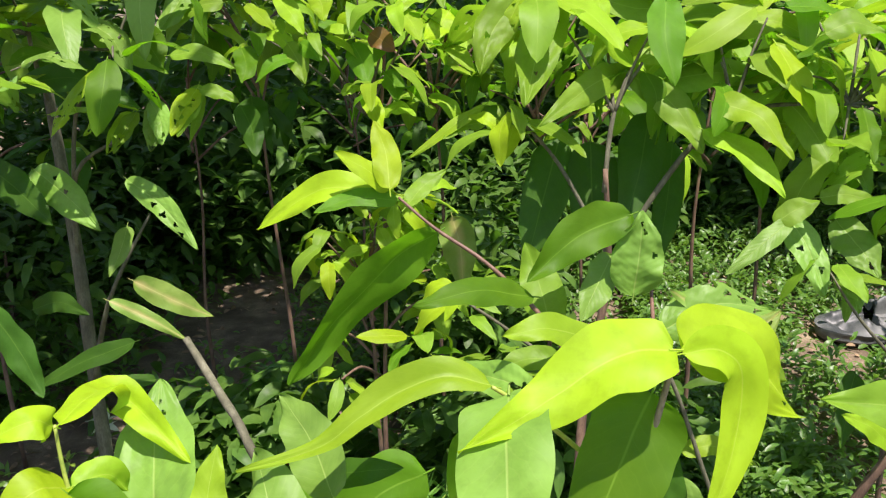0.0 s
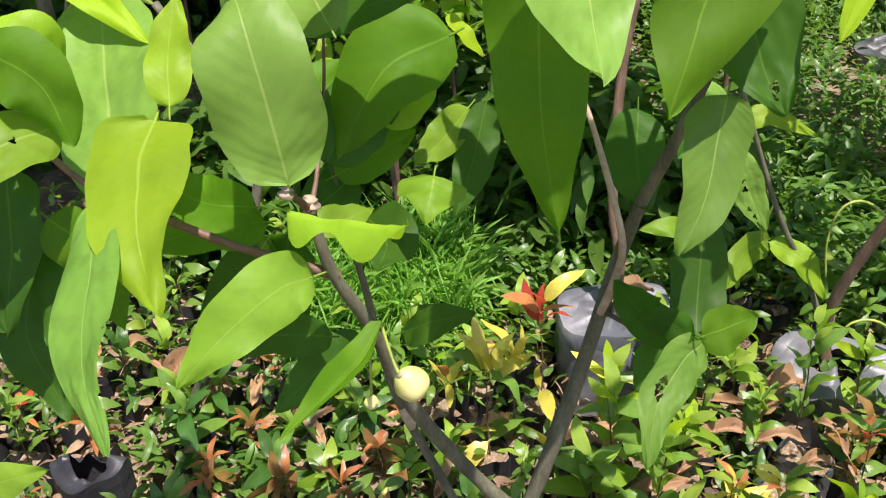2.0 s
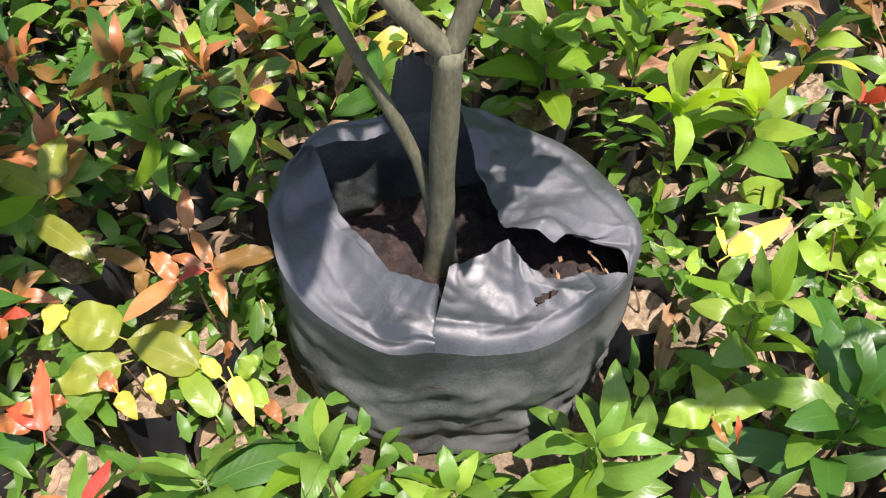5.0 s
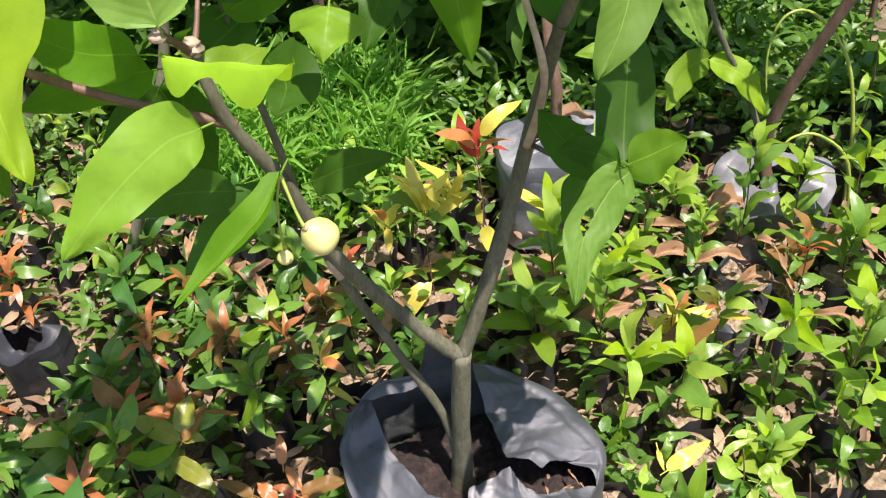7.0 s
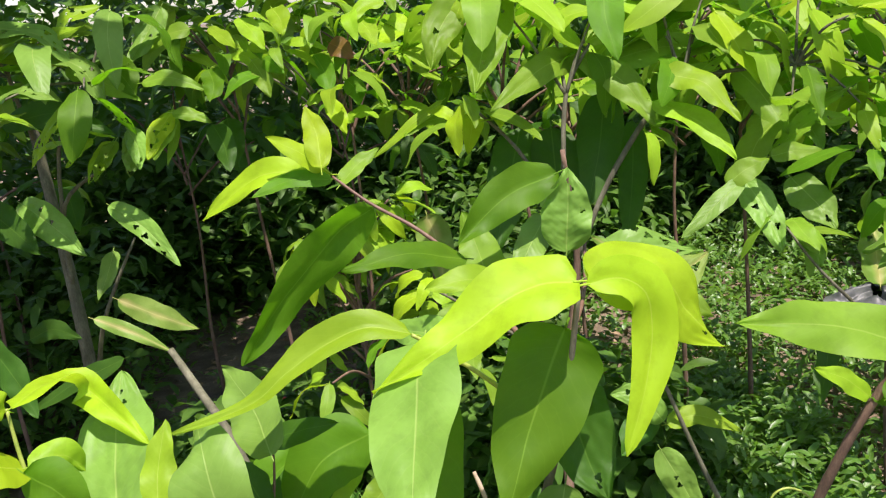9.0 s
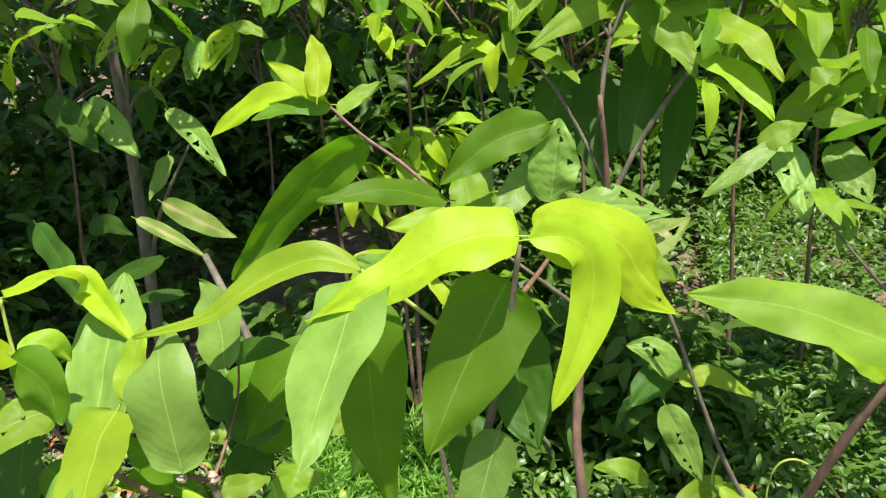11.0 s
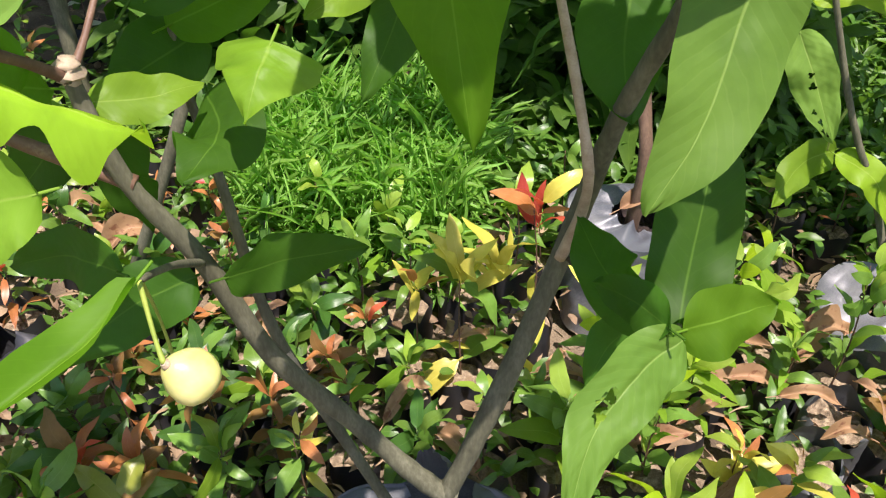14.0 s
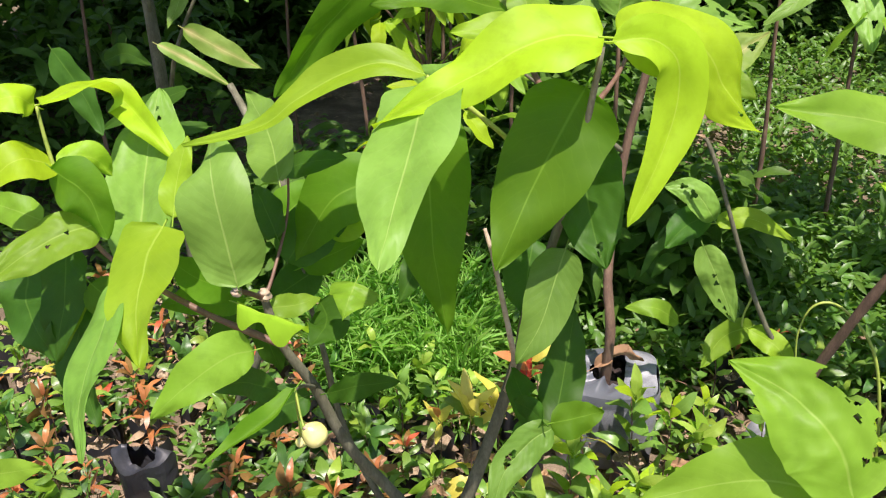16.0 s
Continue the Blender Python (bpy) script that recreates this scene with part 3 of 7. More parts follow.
    for k in range(120):
        sf.append((0, 1 + k, 1 + (k + 1) % 120))
        for i in range(39):
            a, c = 1 + i * 120 + k, 1 + i * 120 + (k + 1) % 120
            sf.append((a, a + 120, c + 120, c))
    part("soil", mesh("soil", sv, sf, SHADED_SOIL), bag, "clodded potting soil coloured dark for shade")
    return bag


big_bag((0.052, 0.925, 0), 0.186, 0.80, "large black polythene grow bag with torn folded rim")

tree = thing("wax_apple_sapling", (0.033, 0.935, 0.195), "young fruiting wax apple sapling with broad drooping leaves", "tree")
stem(tree, "trunk", [(0.032, 0.935, 0.15), (0.034, 0.932, 0.22), (0.038, 0.928, 0.34), (0.045, 0.925, 0.452)], (0.021, 0.0145, 0.0125, 0.0135), sides=14)
stem(tree, "branch", [(0.045, 0.925, 0.445), (0.075, 0.935, 0.53), (0.115, 0.95, 0.66), (0.149, 0.962, 0.788), (0.162, 0.92, 0.891), (0.185, 0.88, 0.99), (0.215, 0.85, 1.12), (0.237, 0.824, 1.276)],
     (0.0105, 0.0098, 0.0092, 0.0085, 0.0068, 0.0058, 0.0042, 0.0028), sides=12)
stem(tree, "branch", [(0.045, 0.925, 0.445), (0.01, 0.92, 0.49), (-0.035, 0.912, 0.562), (-0.083, 0.872, 0.684), (-0.113, 0.85, 0.8), (-0.144, 0.833, 0.881), (-0.157, 0.829, 0.955)],
     (0.0105, 0.0095, 0.0088, 0.008, 0.007, 0.006, 0.005), sides=12)
stem(tree, "branch", [(0.030, 0.935, 0.205), (0.014, 0.943, 0.308), (-0.038, 0.944, 0.45), (-0.09, 0.94, 0.594), (-0.112, 0.938, 0.68), (-0.130, 0.946, 0.8), (-0.146, 0.956, 0.874), (-0.151, 0.964, 0.94)],
     (0.0078, 0.0065, 0.006, 0.0056, 0.005, 0.0043, 0.0035, 0.0028))
stem(tree, "branch", [(0.135, 0.956, 0.735), (0.146, 0.935, 0.80), (0.142, 0.907, 0.866), (0.117, 0.939, 0.96), (0.104, 0.954, 0.997)], (0.005, 0.0044, 0.0038, 0.0032, 0.0026), SCAR, label="pale grey cut side branch")
stem(tree, "twig", [(0.205, 0.87, 1.16), (0.152, 1.002, 1.205), (0.123, 1.1, 1.223), (0.059, 1.127, 1.279), (-0.009, 1.152, 1.32), (-0.058, 1.167, 1.36)], (0.004, 0.0035, 0.003, 0.0028, 0.0024, 0.0018), TWIG)
stem(tree, "twig", [(0.205, 0.87, 1.16), (0.26, 1.0, 1.19), (0.285, 1.12, 1.22), (0.29, 1.175, 1.26)], (0.004, 0.003, 0.0026, 0.002), TWIG)
stem(tree, "twig", [(-0.138, 0.835, 0.875), (-0.189, 0.835, 0.895), (-0.254, 0.839, 0.921), (-0.362, 0.856, 0.973), (-0.404, 0.863, 1.025)], (0.0055, 0.0048, 0.004, 0.0033, 0.0028), TWIG)
stem(tree, "twig", [(-0.404, 0.863, 1.025), (-0.426, 0.873, 1.1), (-0.435, 0.883, 1.175)], (0.003, 0.0026, 0.002), GREEN_TWIG)
stem(tree, "twig", [(-0.157, 0.829, 0.95), (-0.16, 0.80, 0.975), (-0.162, 0.766, 1.0)], (0.0038, 0.0030, 0.0032), TWIG)
stem(tree, "twig", [(-0.155, 0.828, 0.952), (-0.15, 0.856, 0.974), (-0.144, 0.911, 1.026), (-0.138, 0.917, 1.09)], (0.0028, 0.0022, 0.0018, 0.0013), TWIG)
stem(tree, "twig", [(0.142, 0.955, 0.735), (0.177, 0.873, 0.758), (0.207, 0.83, 0.788)], (0.0028, 0.0024, 0.002), BARK)
stem(tree, "twig", [(0.205, 0.865, 1.08), (0.15, 0.862, 1.15), (0.09, 0.856, 1.205), (0.053, 0.854, 1.232)], (0.0034, 0.003, 0.0026, 0.0022), GREEN_TWIG)
stem(tree, "twig", [(-0.113, 0.85, 0.8), (-0.104, 0.79, 0.85), (-0.092, 0.728, 0.894)], (0.003, 0.0025, 0.002), BARK)
stem(tree, "knot", [(-0.164, 0.766, 0.994), (-0.162, 0.766, 1.0), (-0.160, 0.767, 1.006)], (0.0032, 0.0052, 0.0030), SCAR, rough=0.6)
stem(tree, "knot", [(-0.157, 0.829, 0.946), (-0.156, 0.829, 0.955), (-0.155, 0.83, 0.963)], (0.0050, 0.0066, 0.0042), SCAR, rough=0.6)
stem(tree, "bark_scar", [(-0.088, 0.9385, 0.59), (-0.094, 0.938, 0.607), (-0.099, 0.938, 0.622)], (0.0052, 0.0058, 0.0050), SCAR, label="pale scar of bare wood")
hang(tree, [(0.236, 0.828, 1.285), (0.199, 0.819, 1.289), (0.158, 0.804, 1.280), (0.113, 0.786, 1.257), (0.074, 0.771, 1.238), (0.015, 0.756, 1.211)], 0.088, "young", (0, -0.6, 0.85), fold=0.3, full=0.3)
hang(tree, [(0.246, 0.827, 1.281), (0.283, 0.837, 1.281), (0.312, 0.843, 1.258), (0.316, 0.837, 1.212), (0.300, 0.815, 1.158), (0.273, 0.787, 1.096)], 0.061, "young", (0.15, -0.8, 0.5), fold=0.35, full=0.52, wavy=0.03)
hang(tree, [(0.251, 0.850, 1.274), (0.307, 0.883, 1.272), (0.349, 0.903, 1.245), (0.381, 0.915, 1.196), (0.418, 0.928, 1.151)], 0.102, "young", (0.3, -0.6, 0.75), holes=((0.6, 0.85, 0.004),), fold=0.1, full=0.4)
hang(tree, [(0.223, 0.848, 1.226), (0.205, 0.834, 1.194), (0.168, 0.798, 1.120), (0.138, 0.757, 1.051)], 0.108, "mature", (0, -1, 0.4), full=0.42)
hang(tree, [(0.069, 0.826, 1.239), (0.063, 0.765, 1.224), (0.057, 0.665, 1.187), (0.055, 0.582, 1.148)], 0.098, "grey", (-0.2, -0.95, 0.4), full=0.42)
hang(tree, [(0.048, 0.872, 1.189), (0.050, 0.866, 1.128), (0.053, 0.855, 1.018), (0.070, 0.848, 0.902)], 0.096, "mature", (0, -1, 0.4), full=0.42)
hang(tree, [(0.227, 0.891, 1.161), (0.226, 0.876, 1.118), (0.240, 0.848, 1.058), (0.256, 0.824, 1.022)], 0.082, "dark", (0, -1, 0.4), holes=((0.45, 0.8, 0.006), (0.55, 0.87, 0.005)))
hang(tree, [(0.210, 0.841, 1.036), (0.201, 0.823, 1.009), (0.186, 0.792, 0.962), (0.161, 0.768, 0.922)], 0.061, "dull", (0, -1, 0.4))
hang(tree, [(0.052, 0.854, 1.233), (0.005, 0.851, 1.247), (-0.044, 0.845, 1.233), (-0.086, 0.832, 1.209), (-0.131, 0.818, 1.182), (-0.215, 0.803, 1.163)], 0.046, "fresh", (0, -0.55, 0.9), fold=0.45, full=0.38)
hang(tree, [(-0.005, 1.166, 1.310), (-0.064, 1.151, 1.275), (-0.152, 1.125, 1.190), (-0.211, 1.098, 1.112)], 0.081, "mature", (0.5, -1, -0.4), fold=0.35)
hang(tree, [(0.121, 1.091, 1.243), (0.045, 1.031, 1.274), (-0.035, 0.978, 1.276)], 0.043, "mature", (0, -0.75, 0.7))
hang(tree, [(0.260, 1.125, 1.229), (0.267, 1.133, 1.287), (0.272, 1.146, 1.344)], 0.072, "grey", (0, -1, 0.4), holes=((0.6, 0.75, 0.004), (0.8, 0.5, 0.004), (0.5, 0.85, 0.004)))
hang(tree, [(0.257, 1.154, 1.336), (0.181, 1.123, 1.315), (0.111, 1.083, 1.266)], 0.067, "mature", (0, -1, 0.4), fold=0.4)
hang(tree, [(0.149, 1.123, 1.185), (0.138, 1.177, 1.227), (0.120, 1.213, 1.279)], 0.062, "mid", (0, -1, 0.4))
hang(tree, [(0.239, 1.183, 1.268), (0.211, 1.131, 1.242), (0.183, 1.088, 1.207)], 0.048, "grey", (0, -1, 0.4))
hang(tree, [(0.270, 1.006, 1.229), (0.340, 1.019, 1.258), (0.417, 1.045, 1.239)], 0.062, "grey", (0, -0.75, 0.7), holes=((0.25, 0.6, 0.005), (0.3, 0.75, 0.007), (0.7, 0.85, 0.006)), bites=((0.0, 0.5, 0.008), (0.02, 0.9, 0.012)))
hang(tree, [(0.372, 1.030, 1.198), (0.329, 1.027, 1.243), (0.280, 1.022, 1.278)], 0.029, "blush", (0, -0.75, 0.7))
hang(tree, [(0.369, 1.029, 1.192), (0.400, 1.050, 1.202), (0.445, 1.081, 1.224)], 0.053, "blush", (0, -0.75, 0.7), holes=((0.4, 0.5, 0.006), (0.6, 0.75, 0.006)))
hang(tree, [(0.367, 0.985, 1.215), (0.391, 0.982, 1.195), (0.421, 0.979, 1.172)], 0.038, "mid", (0, -0.75, 0.7))
hang(tree, [(0.187, 0.968, 1.232), (0.123, 0.944, 1.260), (0.068, 0.924, 1.259)], 0.040, "fresh", (0, -0.75, 0.7))
hang(tree, [(0.099, 0.889, 1.209), (0.057, 0.936, 1.203), (0.008, 0.982, 1.194)], 0.048, "grey", (0, -0.75, 0.7), holes=((0.4, 0.2, 0.008), (0.6, 0.1, 0.006)))
hang(tree, [(0.142, 0.983, 1.204), (0.101, 0.983, 1.203), (0.067, 0.981, 1.190)], 0.034, "mid", (0, -0.75, 0.7))
hang(tree, [(-0.062, 1.177, 1.361), (-0.164, 1.187, 1.367), (-0.258, 1.188, 1.309)], 0.052, "young", (0, -0.75, 0.7), fold=0.4)
hang(tree, [(-0.058, 1.166, 1.356), (-0.123, 1.158, 1.361), (-0.171, 1.146, 1.344)], 0.029, "mature", (0, -0.75, 0.7))
hang(tree, [(-0.068, 1.141, 1.378), (-0.075, 1.185, 1.419), (-0.093, 1.219, 1.457)], 0.040, "young", (0, -1, 0.4))
hang(tree, [(-0.068, 1.169, 1.371), (-0.099, 1.163, 1.399), (-0.142, 1.157, 1.426)], 0.035, "young", (0, -0.75, 0.7))
hang(tree, [(-0.047, 1.165, 1.348), (-0.024, 1.197, 1.368), (0.008, 1.218, 1.386)], 0.029, "mid", (0, -0.75, 0.7))
hang(tree, [(-0.159, 0.765, 1.008), (-0.163, 0.766, 1.042), (-0.172, 0.775, 1.098), (-0.186, 0.806, 1.142), (-0.208, 0.875, 1.142)], 0.090, "grey", (0, -1, 0.4), full=0.5, fold=0.12)
hang(tree, [(-0.121, 0.837, 1.110), (-0.144, 0.888, 1.133), (-0.167, 0.924, 1.152), (-0.197, 0.960, 1.172)], 0.067, "grey", (0, -1, 0.4))
hang(tree, [(-0.347, 0.871, 0.944), (-0.358, 0.935, 1.000), (-0.380, 1.030, 1.060), (-0.392, 1.114, 1.118)], 0.121, "grey", (0, -1, 0.4), holes=((0.55, 0.88, 0.004), (0.62, 0.82, 0.005)), full=0.5)
hang(tree, [(-0.286, 0.855, 1.030), (-0.293, 0.808, 1.003), (-0.283, 0.748, 0.966), (-0.262, 0.694, 0.936)], 0.104, "fresh", (-0.1, -0.8, 0.6), fold=0.25, full=0.30)
hang(tree, [(-0.336, 0.813, 0.972), (-0.319, 0.730, 0.960), (-0.296, 0.632, 0.941), (-0.261, 0.553, 0.923)], 0.054, "dull", (0, -1, 0.4), bites=((0.0, 0.85, 0.006), (0.02, 0.6, 0.004)))
hang(tree, [(-0.361, 0.878, 0.931), (-0.405, 0.861, 0.877), (-0.427, 0.824, 0.816)], 0.058, "dark", (0, -1, 0.4))
hang(tree, [(-0.456, 0.918, 0.872), (-0.474, 0.878, 0.794), (-0.437, 0.837, 0.709)], 0.069, "dark", (0, -1, 0.4))
hang(tree, [(-0.446, 0.885, 0.977), (-0.443, 0.848, 0.919), (-0.455, 0.808, 0.838)], 0.067, "dark", (0, -1, 0.4))
hang(tree, [(-0.430, 0.884, 1.175), (-0.429, 0.969, 1.163), (-0.428, 1.053, 1.127), (-0.375, 1.023, 1.096), (-0.322, 0.992, 1.057)], 0.057, "young", (0, -0.7, 0.8), fold=0.4, full=0.45)
hang(tree, [(-0.271, 0.856, 1.043), (-0.273, 0.890, 1.082), (-0.267, 0.924, 1.124)], 0.044, "fresh", (0, -1, 0.4))
hang(tree, [(-0.437, 0.884, 1.172), (-0.447, 0.858, 1.193), (-0.495, 0.837, 1.179)], 0.043, "young", (0, -0.75, 0.7))
hang(tree, [(-0.426, 0.873, 1.100), (-0.441, 0.829, 1.124), (-0.489, 0.796, 1.089)], 0.060, "young", (0, -0.75, 0.7))
hang(tree, [(-0.422, 0.874, 1.101), (-0.392, 0.902, 1.099), (-0.376, 0.916, 1.067)], 0.043, "fresh", (0, -0.75, 0.7))
hang(tree, [(-0.449, 0.918, 1.077), (-0.397, 0.887, 1.061), (-0.356, 0.857, 1.049)], 0.053, "mature", (0, -1, 0.4))
hang(tree, [(-0.377, 0.863, 1.026), (-0.424, 0.815, 1.021), (-0.483, 0.762, 0.988)], 0.067, "mid", (0, -0.75, 0.7), holes=((0.5, 0.3, 0.003), (0.4, 0.5, 0.003)))
hang(tree, [(-0.485, 0.907, 1.000), (-0.530, 0.909, 1.015), (-0.577, 0.911, 1.027)], 0.048, "mid", (0, -0.75, 0.7))
hang(tree, [(-0.507, 0.880, 0.945), (-0.499, 0.845, 0.896), (-0.453, 0.809, 0.844)], 0.082, "dark", (0, -1, 0.4))
hang(tree, [(-0.463, 0.917, 0.871), (-0.472, 0.886, 0.852), (-0.480, 0.852, 0.810)], 0.027, "fresh", (0, -1, 0.4))
hang(tree, [(-0.147, 0.754, 0.926), (-0.177, 0.743, 0.921), (-0.221, 0.716, 0.895), (-0.259, 0.689, 0.864)], 0.060, "mid", (0, -1, 0.4))
hang(tree, [(-0.164, 0.766, 0.983), (-0.130, 0.752, 0.983), (-0.095, 0.735, 0.985), (-0.062, 0.715, 0.993)], 0.059, "fresh", (0.05, -0.15, 1), fold=-0.75, full=0.42, wavy=0.1, notch=(0.36, 0.62, 0.17))
hang(tree, [(-0.162, 0.849, 0.923), (-0.132, 0.867, 0.918), (-0.106, 0.895, 0.914)], 0.033, "mid", (0, -0.75, 0.7))
hang(tree, [(-0.044, 0.850, 0.968), (-0.047, 0.830, 0.960), (-0.053, 0.810, 0.938)], 0.066, "mid", (0, -0.75, 0.7), fold=-0.25, full=0.2)
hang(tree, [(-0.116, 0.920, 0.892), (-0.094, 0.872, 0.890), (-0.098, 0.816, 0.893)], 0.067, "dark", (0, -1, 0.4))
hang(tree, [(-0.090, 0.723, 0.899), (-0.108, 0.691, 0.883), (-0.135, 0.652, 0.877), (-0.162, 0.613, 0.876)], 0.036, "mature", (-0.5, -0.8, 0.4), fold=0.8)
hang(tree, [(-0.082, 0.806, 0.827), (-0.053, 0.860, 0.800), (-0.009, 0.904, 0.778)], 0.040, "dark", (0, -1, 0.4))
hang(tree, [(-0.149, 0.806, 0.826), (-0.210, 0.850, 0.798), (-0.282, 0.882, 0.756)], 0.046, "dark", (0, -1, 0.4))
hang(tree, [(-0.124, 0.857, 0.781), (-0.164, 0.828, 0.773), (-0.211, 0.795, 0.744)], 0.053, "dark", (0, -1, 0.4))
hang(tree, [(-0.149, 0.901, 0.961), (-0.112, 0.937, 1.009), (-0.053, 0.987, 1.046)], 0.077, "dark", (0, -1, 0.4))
hang(tree, [(-0.101, 0.925, 0.994), (-0.069, 0.956, 1.008), (-0.034, 0.987, 1.030)], 0.058, "fresh", (0, -1, 0.4))
hang(tree, [(-0.146, 0.919, 1.084), (-0.094, 0.876, 1.116), (-0.043, 0.859, 1.131)], 0.036, "dark", (0, -0.75, 0.7))
hang(tree, [(-0.005, 1.071, 0.945), (-0.038, 1.038, 0.919), (-0.067, 1.008, 0.907)], 0.043, "mid", (0, -1, 0.4))
hang(tree, [(0.015, 1.071, 0.951), (-0.004, 1.035, 0.892), (-0.026, 0.999, 0.843)], 0.048, "dark", (0, -1, 0.4))
hang(tree, [(-0.132, 0.971, 0.912), (-0.158, 0.941, 0.902), (-0.182, 0.911, 0.895)], 0.058, "dark", (0, -1, 0.4))
hang(tree, [(-0.150, 0.880, 1.010), (-0.172, 0.911, 1.032), (-0.196, 0.943, 1.050)], 0.048, "dark", (0, -1, 0.4))
hang(tree, [(0.205, 0.806, 0.801), (0.177, 0.778, 0.797), (0.150, 0.747, 0.774), (0.137, 0.711, 0.732)], 0.047, "dull", (0, -1, 0.4), holes=((0.62, 0.5, 0.0045), (0.56, 0.6, 0.004), (0.64, 0.56, 0.004)))
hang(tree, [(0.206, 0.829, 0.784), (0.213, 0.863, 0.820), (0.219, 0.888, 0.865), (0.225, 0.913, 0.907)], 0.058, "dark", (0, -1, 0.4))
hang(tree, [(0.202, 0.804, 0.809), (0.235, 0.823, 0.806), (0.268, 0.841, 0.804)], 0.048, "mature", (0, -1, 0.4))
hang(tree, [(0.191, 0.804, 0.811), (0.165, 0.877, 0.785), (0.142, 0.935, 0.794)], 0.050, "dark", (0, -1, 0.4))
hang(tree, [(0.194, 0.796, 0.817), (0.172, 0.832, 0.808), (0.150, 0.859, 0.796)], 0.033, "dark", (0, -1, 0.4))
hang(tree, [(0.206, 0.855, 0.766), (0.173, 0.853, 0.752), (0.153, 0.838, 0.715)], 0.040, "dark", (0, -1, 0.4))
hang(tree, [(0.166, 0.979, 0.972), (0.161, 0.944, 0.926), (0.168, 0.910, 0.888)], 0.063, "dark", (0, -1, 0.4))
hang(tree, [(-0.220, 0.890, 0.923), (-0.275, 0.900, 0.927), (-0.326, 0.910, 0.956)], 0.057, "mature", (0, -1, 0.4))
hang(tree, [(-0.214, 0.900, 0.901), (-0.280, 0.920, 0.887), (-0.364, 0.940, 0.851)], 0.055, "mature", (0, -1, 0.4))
# two dark leaves added where the field behind lies in shade
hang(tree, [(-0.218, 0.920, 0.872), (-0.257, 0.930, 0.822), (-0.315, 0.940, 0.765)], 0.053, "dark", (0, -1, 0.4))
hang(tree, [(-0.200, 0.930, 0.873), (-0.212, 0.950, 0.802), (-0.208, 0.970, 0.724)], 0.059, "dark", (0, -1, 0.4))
hang(tree, [(-0.147, 0.950, 0.925), (-0.105, 0.960, 0.943), (-0.062, 0.970, 0.963)], 0.046, "mature", (0, -1, 0.4))
hang(tree, [(-0.185, 0.980, 0.978), (-0.158, 1.000, 0.999), (-0.116, 1.020, 1.022)], 0.062, "mature", (0, -1, 0.4))
hang(tree, [(-0.021, 0.950, 1.067), (-0.087, 0.930, 1.041), (-0.137, 0.900, 0.964)], 0.089, "mature", (0, -1, 0.4))
hang(tree, [(-0.421, 0.860, 1.101), (-0.376, 0.850, 1.071), (-0.355, 0.840, 1.016)], 0.069, "mature", (0, -1, 0.4))
hang(tree, [(-0.408, 0.860, 0.937), (-0.368, 0.850, 0.898), (-0.356, 0.840, 0.819)], 0.063, "mature", (0, -1, 0.4))
hang(tree, [(-0.391, 0.540, 0.896), (-0.341, 0.542, 0.909), (-0.293, 0.544, 0.921)], 0.033, "mid", (0, -0.75, 0.7))


def fruit(at, r, axis, label):
    """A pear-shaped pale fruit with a small crown, hanging on its stalk."""
    v, f = [], []
    prof = [(0.0, 1.06), (0.16, 1.05), (0.34, 0.96), (0.58, 0.72), (0.86, 0.32), (1.0, -0.08), (0.97, -0.42), (0.78, -0.74), (0.48, -0.9), (0.3, -0.86), (0.2, -0.76), (0.0, -0.74)]
    n = 28
    for rr, z in prof:
        for k in range(n):
            a = 2 * math.pi * k / n
            q = 1 + 0.03 * math.cos(4 * a) * (1 if z < 0 else 0.3)
            v.append((rr * r * q * math.cos(a), rr * r * q * math.sin(a), z * r))
    for i in range(len(prof) - 1):
        for k in range(n):
            a, b = i * n + k, i * n + (k + 1) % n
            f.append((a, a + n, b + n, b))
    ob = part("fruit", mesh("fruit", v, f, FRUIT_SKIN), tree, label)
    axis = Vector(axis).normalized()
    ob.rotation_mode = "QUATERNION"
    ob.rotation_quaternion = Vector((0, 0, 1)).rotation_difference(axis)
    ob.location = Vector(at) - tree.location
    end = Vector(at) + axis * r * 1.03
    bv, bf = tube([(0, 0, r * 0.97), (0, 0, r * 1.1), (0, 0, r * 1.22)], (r * 0.2, r * 0.18, r * 0.11), 8, 0.15, 3)
    part("fruit_base", mesh("fruit_base", bv, bf, SCAR), ob, "brown scaly fruit base")
    return end + axis * r * 0.15


fe = fruit((-0.0705, 0.712, 0.843), 0.0155, (-0.45, -0.35, 0.8), "pale yellow waxy unripe fruit")
fc = fruit((-0.113, 0.776, 0.770), 0.0072, (0.1, 0.0, 1), "small yellow-green fruit bud")
stem(tree, "fruit_stalk", [(-0.092, 0.728, 0.894), Vector((-0.09, 0.722, 0.882)).lerp(fe, 0.5), fe], (0.0016, 0.0013, 0.0017), GREEN_TWIG, 7)
stem(tree, "fruit_stalk", [(-0.093, 0.731, 0.892), (-0.108, 0.765, 0.83), fc], (0.0012, 0.001, 0.0014), GREEN_TWIG, 7)

